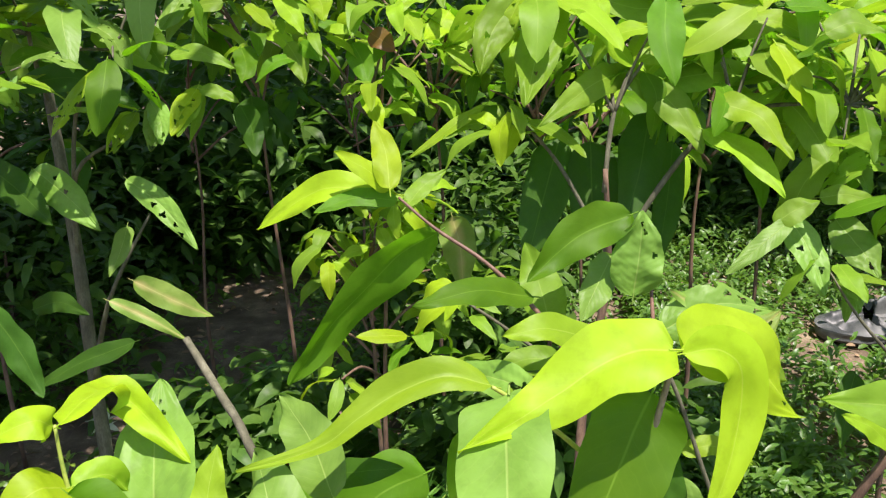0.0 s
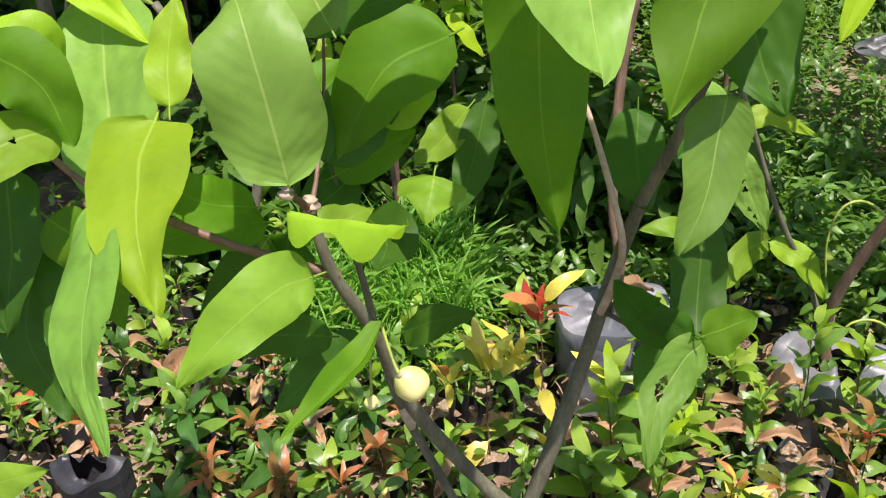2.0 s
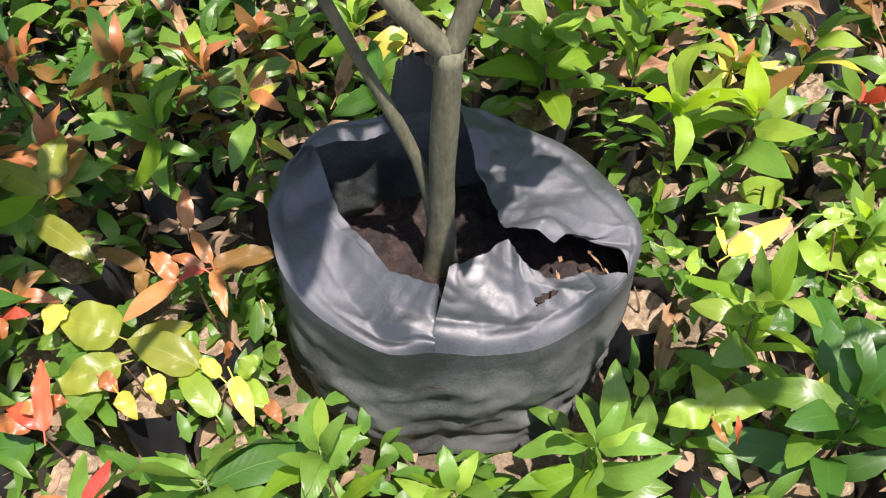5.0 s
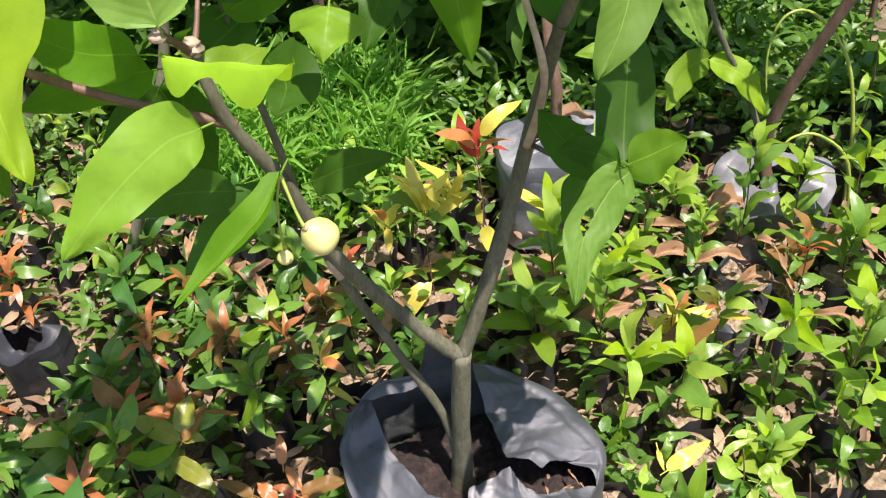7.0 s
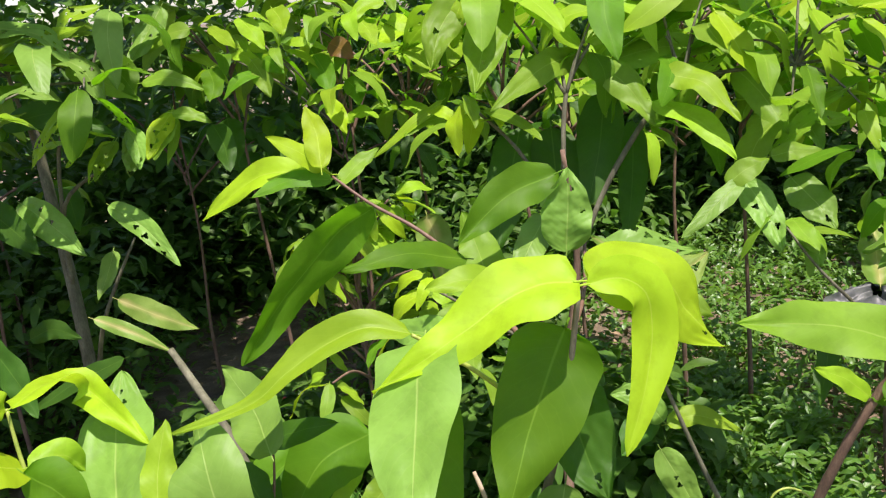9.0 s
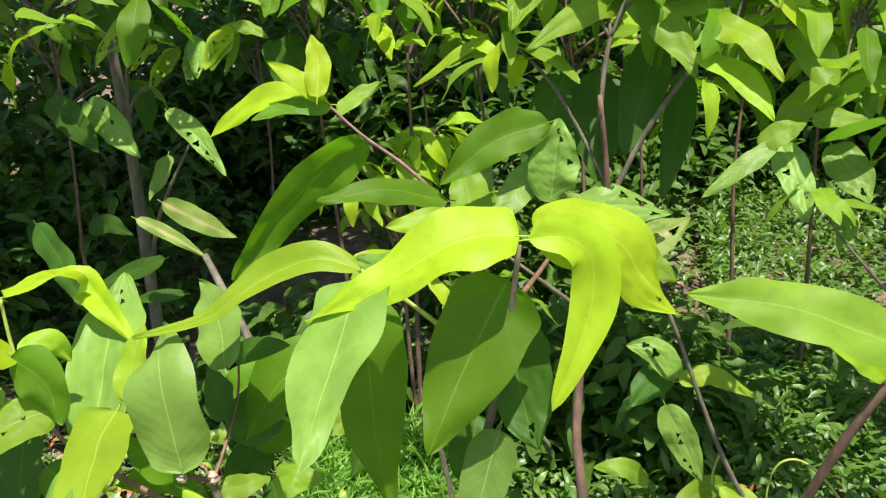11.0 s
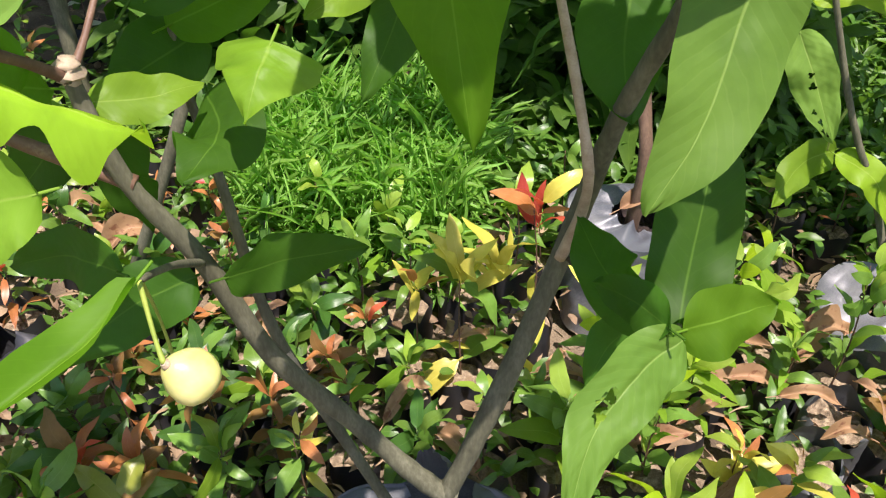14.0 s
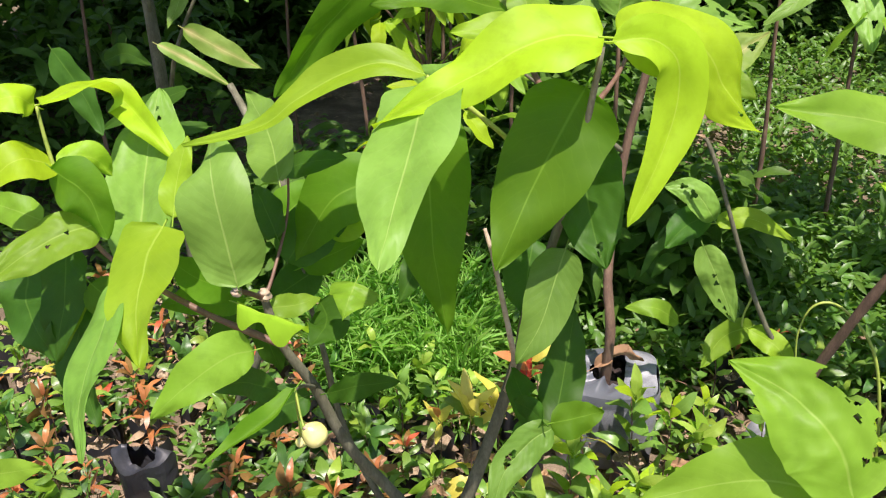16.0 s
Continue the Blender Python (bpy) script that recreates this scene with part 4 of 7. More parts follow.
# ---- neighbouring plants ----
front = thing("neighbour_sapling", (0.78, 0.60, 0), "young sapling with large bitten green leaves", "tree")
stem(front, "trunk", [(0.78, 0.6, -0.02), (0.77, 0.6, 0.5), (0.74, 0.58, 0.85), (0.70, 0.56, 1.02)], (0.014, 0.012, 0.009, 0.006))
stem(front, "branch", [(0.74, 0.58, 0.85), (0.58, 0.55, 0.95), (0.43, 0.51, 0.985)], (0.006, 0.004, 0.0025))
stem(front, "branch", [(0.75, 0.585, 0.8), (0.74, 0.75, 1.0), (0.66, 0.87, 1.17)], (0.006, 0.004, 0.0025))
hang(front, [(0.439, 0.483, 1.031), (0.424, 0.498, 1.070), (0.391, 0.521, 1.096), (0.344, 0.542, 1.111)], 0.084, "mid", (0, -0.75, 0.7), bites=((0.98, 0.55, 0.014), (0.05, 0.92, 0.012), (0.95, 0.25, 0.012)), holes=((0.8, 0.4, 0.003), (0.7, 0.2, 0.003)))
hang(front, [(0.454, 0.482, 1.023), (0.376, 0.501, 1.026), (0.282, 0.497, 0.996)], 0.067, "mid", (0, -0.75, 0.7))
hang(front, [(0.680, 0.884, 1.130), (0.545, 0.886, 1.178), (0.420, 0.878, 1.201)], 0.078, "mid", (0, -0.75, 0.7), fold=0.3)

MID_RIM = [(0, 0.228), (90, 0.22), (180, 0.21), (225, 0.212), (270, 0.216), (315, 0.225)]
FLAT = [(0, 0.012), (70, 0.03), (140, 0.008), (240, 0.02), (290, -0.012)]
FULL_IN = [(0, 0.86), (60, 0.92), (120, 0.84), (200, 0.9), (270, 0.8), (320, 0.88)]
mid_bag = grow_bag((0.315, 1.70, 0), 0.119, 0.8, 0.30, MID_RIM, [(0, 0.36), (60, 0.42), (120, 0.36), (200, 0.34), (270, 0.30), (320, 0.34)], FLAT, PLASTIC_PALE, "dusty grey-black polythene grow bag with folded top", 5, soil_z=0.64, segs=96, square=4.5)
cuff_v, cuff_f = [], []
for i, (z, r) in enumerate(((0.172, 0.123), (0.179, 0.1255), (0.206, 0.125), (0.218, 0.1215))):
    for k in range(60):
        a = 2 * math.pi * k / 60
        w = (r + 0.003 * noise.noise(Vector((math.cos(a) * 3, math.sin(a) * 3, 4)))) / (abs(math.cos(a)) ** 4.5 + abs(math.sin(a)) ** 4.5) ** (1 / 4.5)
        cuff_v.append((math.cos(a) * w, math.sin(a) * w * 0.8, z + 0.006 * noise.noise(Vector((math.cos(a) * 2, math.sin(a) * 2, i * 0.2)))))
cuff_f = [(i * 60 + k, i * 60 + (k + 1) % 60, (i + 1) * 60 + (k + 1) % 60, (i + 1) * 60 + k) for i in range(3) for k in range(60)]
part("cuff", mesh("bag_cuff", cuff_v, cuff_f, PLASTIC_PALE), mid_bag, "folded-down top band")
pale_rim = [(0, 0.17), (50, 0.13), (110, 0.16), (170, 0.13), (205, 0.09), (250, 0.13), (290, 0.10), (330, 0.15)]
grow_bag((0.752, 1.585, 0), 0.108, 0.9, 0.18, pale_rim, [(0, 0.5), (60, 0.6), (120, 0.4), (200, 0.45), (270, 0.3), (320, 0.55)], [(0, 0.02), (120, 0.0), (200, 0.04), (270, 0.01)], SILVER, "crumpled silvery-grey polythene grow bag", 9, soil_z=0.45, segs=46, square=3.0, folds=30, sheet=SILVER)
grow_bag((1.95, 3.77, 0), 0.23, 0.5, 0.06, [(0, 0.08), (40, 0.14), (80, 0.09), (150, 0.07), (200, 0.05), (260, 0.045), (320, 0.08)], [(0, 0.1), (90, 0.2), (180, 0.1), (270, 0.15)], [(0, 0.02), (120, 0.05), (240, 0.03)], PLASTIC_DUSTY, "crumpled empty grey polythene bag lying on the ground", 31, soil_z=0.3, segs=72, folds=40)
grow_bag((1.70, 2.72, 0), 0.13, 0.85, 0.18, [(0, 0.19), (90, 0.18), (180, 0.185), (270, 0.18)], FULL_IN, FLAT, PLASTIC, "black polythene grow bag standing in the shade", 33, soil_z=0.85, segs=72, square=4.0)
grow_bag((-0.71, 1.33, 0), 0.062, 0.7, 0.16, [(0, 0.19), (70, 0.13), (120, 0.16), (200, 0.20), (240, 0.15), (300, 0.18)], [(0, 0.5), (90, 0.7), (180, 0.4), (270, 0.6)], FLAT, PLASTIC_POT, "small crumpled black polythene grow bag among seedlings", 13, soil_z=0.6, segs=34, square=3.0, folds=26, sheet=PLASTIC_POT)

mid_plant = thing("bagged_sapling", (0.305, 1.70, 0.27), "leafy sapling with large shade-toned drooping leaves in grey bag", "tree")
stem(mid_plant, "trunk", [(0.308, 1.70, 0.17), (0.314, 1.69, 0.34), (0.30, 1.74, 0.495), (0.32, 1.80, 0.75), (0.36, 1.82, 1.0), (0.34, 1.80, 1.25)], (0.014, 0.012, 0.011, 0.01, 0.008, 0.005), BARK_BROWN)
stem(mid_plant, "branch", [(0.32, 1.80, 0.75), (0.15, 1.76, 0.9), (0.05, 1.74, 0.98)], (0.006, 0.004, 0.003))
stem(mid_plant, "branch", [(0.36, 1.82, 1.05), (0.25, 1.85, 1.25), (0.15, 1.85, 1.36)], (0.005, 0.004, 0.003))
hang(mid_plant, [(0.024, 2.106, 1.064), (0.044, 2.095, 0.984), (0.051, 2.079, 0.874)], 0.091, "blush", (0, -1, 0.4))
# under-canopy leaves, their shade given by the dark leaf colour
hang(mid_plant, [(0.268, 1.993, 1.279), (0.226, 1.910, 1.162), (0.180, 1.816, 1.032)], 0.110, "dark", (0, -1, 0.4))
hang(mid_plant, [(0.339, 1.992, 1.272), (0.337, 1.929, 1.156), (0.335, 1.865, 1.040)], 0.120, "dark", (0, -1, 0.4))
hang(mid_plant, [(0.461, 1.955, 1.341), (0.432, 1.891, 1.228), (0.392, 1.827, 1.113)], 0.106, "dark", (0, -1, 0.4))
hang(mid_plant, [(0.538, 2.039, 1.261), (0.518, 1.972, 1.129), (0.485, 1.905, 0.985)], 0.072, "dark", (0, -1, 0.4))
hang(mid_plant, [(0.246, 1.941, 1.585), (0.198, 1.833, 1.490), (0.164, 1.724, 1.395)], 0.096, "mid", (0, -1, 0.4), holes=((0.75, 0.4, 0.009), (0.3, 0.2, 0.005), (0.4, 0.7, 0.005)))
hang(mid_plant, [(0.186, 1.944, 1.602), (0.112, 1.886, 1.532), (0.080, 1.826, 1.444)], 0.086, "mid", (0, -1, 0.4), holes=((0.6, 0.6, 0.007),))
hang(mid_plant, [(0.402, 1.921, 1.438), (0.311, 1.823, 1.422), (0.192, 1.719, 1.358)], 0.067, "mid", (0, -1, 0.4))
hang(mid_plant, [(0.401, 1.875, 1.455), (0.326, 1.838, 1.527), (0.254, 1.797, 1.571)], 0.058, "fresh", (0, -0.75, 0.7))
hang(mid_plant, [(0.413, 1.876, 1.461), (0.494, 1.881, 1.494), (0.569, 1.884, 1.514)], 0.058, "fresh", (0, -0.75, 0.7))
hang(mid_plant, [(0.396, 1.873, 1.438), (0.480, 1.817, 1.375), (0.528, 1.757, 1.291)], 0.077, "mid", (0, -0.75, 0.7))
hang(mid_plant, [(0.438, 1.870, 1.415), (0.567, 1.873, 1.436), (0.700, 1.871, 1.424)], 0.077, "mid", (0, -0.75, 0.7))
hang(mid_plant, [(0.526, 1.764, 1.338), (0.615, 1.710, 1.291), (0.662, 1.652, 1.223)], 0.062, "fresh", (0, -0.75, 0.7))
hang(mid_plant, [(0.541, 1.772, 1.393), (0.616, 1.721, 1.372), (0.674, 1.662, 1.295)], 0.067, "fresh", (0, -0.75, 0.7))
hang(mid_plant, [(0.712, 1.818, 1.384), (0.754, 1.762, 1.324), (0.781, 1.704, 1.254)], 0.077, "mid", (0, -1, 0.4))
hang(mid_plant, [(0.598, 1.884, 1.516), (0.691, 1.887, 1.540), (0.794, 1.880, 1.489)], 0.067, "fresh", (0, -0.75, 0.7))
hang(mid_plant, [(0.491, 1.985, 1.557), (0.393, 1.987, 1.570), (0.294, 1.993, 1.617)], 0.077, "mid", (0, -0.75, 0.7))
hang(mid_plant, [(0.782, 2.025, 1.503), (0.791, 1.971, 1.459), (0.800, 1.916, 1.405)], 0.067, "mid", (0, -1, 0.4))
hang(mid_plant, [(0.636, 1.901, 1.299), (0.672, 1.845, 1.237), (0.671, 1.787, 1.165)], 0.058, "mature", (0, -1, 0.4))
hang(mid_plant, [(0.421, 1.970, 1.451), (0.517, 1.982, 1.533), (0.638, 1.986, 1.567)], 0.067, "fresh", (0, -0.75, 0.7))

right_plant = thing("bagged_sapling", (0.745, 1.66, 0.165), "two-stemmed sapling with grey-green leaves in silvery bag", "tree")
stem(right_plant, "trunk", [(0.752, 1.62, 0.12), (0.746, 1.63, 0.18), (0.75, 1.618, 0.303), (0.837, 1.565, 0.599), (0.912, 1.549, 0.756), (0.95, 1.522, 0.839), (1.0, 1.53, 1.0), (0.98, 1.58, 1.15)],
     (0.0145, 0.013, 0.0115, 0.0105, 0.0095, 0.0085, 0.006, 0.004), BARK_BROWN)
stem(right_plant, "branch", [(0.748, 1.63, 0.17), (0.705, 1.684, 0.299), (0.65, 1.69, 0.40), (0.595, 1.697, 0.525), (0.508, 1.711, 0.759), (0.478, 1.72, 0.824)], (0.007, 0.0065, 0.006, 0.0052, 0.0046, 0.0042), label="cut-off grey stem")
stem(right_plant, "twig", [(0.62, 1.695, 0.47), (0.605, 1.69, 0.42), (0.603, 1.685, 0.386)], (0.003, 0.0025, 0.002), GREEN_TWIG)
stem(right_plant, "twig", [(0.95, 1.522, 0.839), (0.80, 1.55, 1.0), (0.73, 1.57, 1.1)], (0.004, 0.003, 0.002), BARK)
hang(right_plant, [(0.676, 1.647, 1.181), (0.698, 1.592, 1.130), (0.710, 1.535, 1.064)], 0.067, "grey", (0, -1, 0.4), holes=((0.7, 0.4, 0.006), (0.3, 0.7, 0.006)))
hang(right_plant, [(0.776, 1.674, 1.172), (0.804, 1.620, 1.131), (0.823, 1.567, 1.087)], 0.077, "grey", (0, -1, 0.4), holes=((0.5, 0.8, 0.008),))
hang(right_plant, [(0.657, 1.601, 1.195), (0.596, 1.567, 1.159), (0.522, 1.541, 1.107)], 0.040, "grey", (0, -0.75, 0.7))
hang(right_plant, [(0.804, 1.676, 1.053), (0.804, 1.626, 1.036), (0.798, 1.575, 1.013)], 0.053, "grey", (0, -1, 0.4), holes=((0.4, 0.3, 0.006), (0.6, 0.6, 0.006)))
hang(right_plant, [(0.626, 1.600, 1.188), (0.669, 1.604, 1.216), (0.710, 1.606, 1.231)], 0.048, "mid", (0, -0.75, 0.7))
hang(right_plant, [(0.728, 1.653, 1.224), (0.782, 1.653, 1.229), (0.848, 1.651, 1.212)], 0.043, "mid", (0, -0.75, 0.7))
hang(right_plant, [(0.828, 1.806, 1.298), (0.844, 1.752, 1.256), (0.848, 1.699, 1.217)], 0.058, "grey", (0, -1, 0.4))
hang(right_plant, [(0.718, 1.695, 1.529), (0.770, 1.698, 1.549), (0.832, 1.695, 1.528)], 0.058, "mid", (0, -0.75, 0.7))
hang(right_plant, [(0.637, 1.740, 0.353), (0.563, 1.674, 0.361), (0.512, 1.602, 0.325)], 0.067, "mid", (0, -1, 0.4))
hang(right_plant, [(0.622, 1.695, 0.373), (0.686, 1.672, 0.343), (0.732, 1.641, 0.263)], 0.058, "fresh", (0, -0.75, 0.7))
hang(right_plant, [(0.485, 1.616, 0.627), (0.523, 1.596, 0.553), (0.563, 1.575, 0.468)], 0.071, "grey", (0, -1, 0.4), holes=((0.55, 0.4, 0.004), (0.58, 0.5, 0.005), (0.75, 0.7, 0.004), (0.72, 0.8, 0.005), (0.8, 0.88, 0.005), (0.68, 0.92, 0.004)))
hang(right_plant, [(0.521, 1.712, 0.632), (0.593, 1.714, 0.645), (0.689, 1.707, 0.599)], 0.048, "fresh", (0, -0.75, 0.7))
hang(right_plant, [(0.462, 1.679, 0.393), (0.404, 1.639, 0.452), (0.337, 1.639, 0.448)], 0.048, "mid", (0, -0.75, 0.7))
hang(right_plant, [(0.524, 1.757, 0.616), (0.476, 1.766, 0.678), (0.408, 1.768, 0.688)], 0.067, "grey", (0, -0.75, 0.7), holes=((0.4, 0.5, 0.01), (0.6, 0.7, 0.008)))
hang(right_plant, [(0.889, 1.547, 0.741), (0.833, 1.535, 0.791), (0.766, 1.521, 0.827)], 0.048, "fresh", (0, -0.75, 0.7))
hang(right_plant, [(0.892, 1.546, 0.739), (0.948, 1.544, 0.726), (1.001, 1.542, 0.708)], 0.029, "mature", (0, -0.75, 0.7))
hang(right_plant, [(0.898, 1.501, 0.759), (0.953, 1.550, 0.767), (1.003, 1.599, 0.778)], 0.058, "mature", (0, -1, 0.4))
hang(right_plant, [(0.890, 1.737, 0.811), (0.849, 1.664, 0.760), (0.807, 1.590, 0.710)], 0.058, "dark", (0, -1, 0.4))
hang(right_plant, [(0.997, 1.750, 0.898), (1.012, 1.807, 0.968), (1.024, 1.864, 1.038)], 0.082, "blush", (0, -1, 0.4), holes=((0.7, 0.3, 0.008), (0.3, 0.6, 0.007), (0.75, 0.7, 0.009), (0.6, 0.5, 0.006)))
hang(right_plant, [(1.007, 1.715, 0.994), (1.050, 1.708, 0.943), (1.099, 1.702, 0.902)], 0.067, "fresh", (0, -0.75, 0.7))
hang(right_plant, [(0.524, 1.804, 0.606), (0.465, 1.755, 0.600), (0.416, 1.703, 0.568)], 0.077, "dark", (0, -1, 0.4))

left_plant = thing("leafy_sapling", (-0.95, 2.2, 0), "shaded sapling with insect-eaten hanging leaves", "tree")
stem(left_plant, "trunk", [(-0.95, 2.2, -0.02), (-0.98, 2.25, 0.5), (-1.0, 2.3, 0.9), (-1.06, 2.40, 1.35)], (0.022, 0.019, 0.017, 0.014))
stem(left_plant, "branch", [(-0.98, 2.25, 0.55), (-0.85, 2.1, 0.85), (-0.72, 2.1, 1.08)], (0.009, 0.006, 0.003))
stem(left_plant, "branch", [(-1.0, 2.3, 0.9), (-0.95, 2.25, 1.15), (-0.8, 2.2, 1.25)], (0.009, 0.006, 0.003))
hang(left_plant, [(-0.756, 2.074, 1.173), (-0.657, 2.018, 1.117), (-0.571, 1.959, 1.032)], 0.058, "grey", (0, -1, 0.4), holes=((0.7, 0.4, 0.007), (0.75, 0.55, 0.008), (0.65, 0.7, 0.006), (0.8, 0.8, 0.008)))
hang(left_plant, [(-0.978, 2.078, 1.199), (-0.888, 2.023, 1.150), (-0.792, 1.965, 1.079)], 0.086, "grey", (0, -1, 0.4), holes=((0.3, 0.3, 0.006), (0.4, 0.5, 0.006)))
hang(left_plant, [(-1.085, 2.079, 1.207), (-0.994, 2.024, 1.157), (-0.900, 1.967, 1.090)], 0.082, "dark", (0, -1, 0.4))
hang(left_plant, [(-0.764, 2.058, 1.062), (-0.765, 2.005, 1.022), (-0.781, 1.950, 0.967)], 0.048, "grey", (0, -1, 0.4))
hang(left_plant, [(-0.675, 1.813, 1.009), (-0.595, 1.833, 0.953), (-0.522, 1.864, 0.902)], 0.058, "blush", (0, -0.75, 0.7))
hang(left_plant, [(-0.694, 1.716, 1.000), (-0.615, 1.711, 0.963), (-0.541, 1.722, 0.907)], 0.033, "blush", (0, -0.75, 0.7))
hang(left_plant, [(-0.835, 2.169, 1.510), (-0.742, 2.162, 1.465), (-0.656, 2.155, 1.412)], 0.058, "mid", (0, -0.75, 0.7))
hang(left_plant, [(-1.073, 2.176, 1.562), (-0.940, 2.174, 1.550), (-0.815, 2.169, 1.514)], 0.048, "fresh", (0, -0.75, 0.7))
hang(left_plant, [(-0.720, 2.193, 1.342), (-0.681, 2.139, 1.301), (-0.668, 2.085, 1.254)], 0.058, "grey", (0, -1, 0.4), holes=((0.4, 0.8, 0.008),))
hang(left_plant, [(-0.597, 2.198, 1.381), (-0.610, 2.143, 1.328), (-0.630, 2.088, 1.273)], 0.053, "mid", (0, -1, 0.4), holes=((0.4, 0.3, 0.006), (0.6, 0.5, 0.006), (0.5, 0.7, 0.006)))
hang(left_plant, [(-0.754, 2.189, 1.317), (-0.774, 2.136, 1.275), (-0.785, 2.083, 1.235)], 0.043, "mid", (0, -1, 0.4), holes=((0.5, 0.6, 0.008), (0.3, 0.8, 0.007)))
hang(left_plant, [(-0.792, 2.144, 1.332), (-0.836, 2.140, 1.303), (-0.871, 2.135, 1.267)], 0.034, "fresh", (0, -0.75, 0.7), holes=((0.5, 0.6, 0.005), (0.4, 0.8, 0.005)))
hang(left_plant, [(-0.584, 2.150, 1.377), (-0.533, 2.149, 1.367), (-0.487, 2.145, 1.344)], 0.038, "mid", (0, -0.75, 0.7))
hang(left_plant, [(-0.650, 2.161, 1.456), (-0.575, 2.162, 1.462), (-0.492, 2.157, 1.423)], 0.048, "mid", (0, -0.75, 0.7))
# low leaves in the dark kind, as shade put into colour
hang(left_plant, [(-1.009, 2.030, 0.858), (-0.924, 1.987, 0.893), (-0.836, 1.937, 0.880)], 0.053, "dark", (0, -1, 0.4))
hang(left_plant, [(-0.679, 1.794, 0.873), (-0.795, 1.788, 0.829), (-0.920, 1.778, 0.763)], 0.048, "dark", (0, -0.75, 0.7))
hang(left_plant, [(-0.637, 1.781, 0.787), (-0.711, 1.780, 0.779), (-0.803, 1.778, 0.762)], 0.033, "dark", (0, -0.75, 0.7))
hang(left_plant, [(-0.538, 2.273, 1.572), (-0.615, 2.271, 1.559), (-0.717, 2.263, 1.499)], 0.058, "mid", (0, -0.75, 0.7))
hang(left_plant, [(-0.862, 2.055, 1.377), (-0.783, 2.057, 1.389), (-0.695, 2.051, 1.347)], 0.048, "dark", (0, -0.75, 0.7))
hang(left_plant, [(-0.509, 2.381, 1.326), (-0.494, 2.325, 1.267), (-0.473, 2.267, 1.196)], 0.082, "dark", (0, -1, 0.4))
hang(left_plant, [(-0.993, 2.065, 1.448), (-0.932, 2.068, 1.472), (-0.844, 2.064, 1.440)], 0.038, "mature", (0, -0.75, 0.7))
cut_stem = thing("cut_sapling", (-0.66, 1.55, 0), "pale cut-back stem of a bare sapling", "tree")
stem(cut_stem, "trunk", [(-0.66, 1.55, -0.02), (-0.50, 1.52, 0.3), (-0.375, 1.555, 0.62), (-0.402, 1.586, 0.751), (-0.466, 1.645, 0.83), (-0.544, 1.723, 0.91)], (0.012, 0.011, 0.010, 0.0095, 0.009, 0.008))


# ---- leafy clusters on the plants behind ----
SHAPES = {}


def shape(kind, k, low=False, eaten=False):
    """One of a few shared leaf meshes, 10 cm long from its base along y."""
    key = (kind, k, low, eaten)
    if key not in SHAPES:
        rng = random.Random(k * 31 + 7)
        sag = rng.uniform(-0.03, 0.012)
        w = rng.uniform(*((0.033, 0.046) if kind.startswith("pot") else (0.027, 0.034) if kind in ("gold", "red", "orange") else (0.033, 0.047)))
        v, f, uv = blade([(0, 0, 0), (rng.uniform(-0.006, 0.006), 0.052, 0.008 + sag * 0.2), (rng.uniform(-0.01, 0.01), 0.10, sag * 1.5)], w, (0, 0.1, 1), rng.uniform(0.12, 0.4), 0.06,
                         56 if eaten else 8 if low else 16, 20 if eaten else 4 if low else 6, rng.uniform(0.4, 0.52),
                         [(rng.uniform(0.15, 0.85), rng.uniform(0.2, 0.95), rng.uniform(0.0012, 0.004)) for _ in range(9)] if eaten else (), [(rng.choice((0.02, 0.98)), rng.uniform(0.4, 0.95), rng.uniform(0.003, 0.007)) for _ in range(2)] if eaten else (), k, 0.006)
        SHAPES[key] = mesh("leaf", v, f, LEAF[kind], uv)
    return SHAPES[key]


def aim(way, up=(0, 0, 1), roll=0.0):
    """A turn that lays y along way, with z near up."""
    y = Vector(way).normalized()
    x = y.cross(Vector(up))
    if x.length < 0.05:
        x = Vector((1, 0, 0))
    x.normalize()
    z = x.cross(y)
    m = Matrix((x, y, z)).transposed().to_4x4()
    return m @ Matrix.Rotation(roll, 4, "Y")


def cluster(parent, at, count, length, kinds, seed, droop=0.5, radius=0.03, low=False, eaten=False):
    """A whorl of leaves that hang outwards round a shoot's end."""
    rng = random.Random(seed)
    for i in range(count):
        a = i * 2.4 + rng.uniform(-0.4, 0.4)
        d = rng.gauss(droop, 0.42)
        way = Vector((math.cos(a), math.sin(a), -d))
        ob = part("leaf", shape(rng.choice(kinds), rng.randrange(6), low, eaten and i % 3 < 2), parent)
        s = length * rng.uniform(0.6, 1.25) / 0.1
        p = Vector(at) - parent.location + Vector((math.cos(a) * radius, math.sin(a) * radius, rng.uniform(-0.05, 0.03)))
        ob.matrix_local = Matrix.Translation(p) @ aim(way, (0, -0.2, 1), rng.uniform(-0.5, 0.5)) @ Matrix.Diagonal((s, s, s, 1))


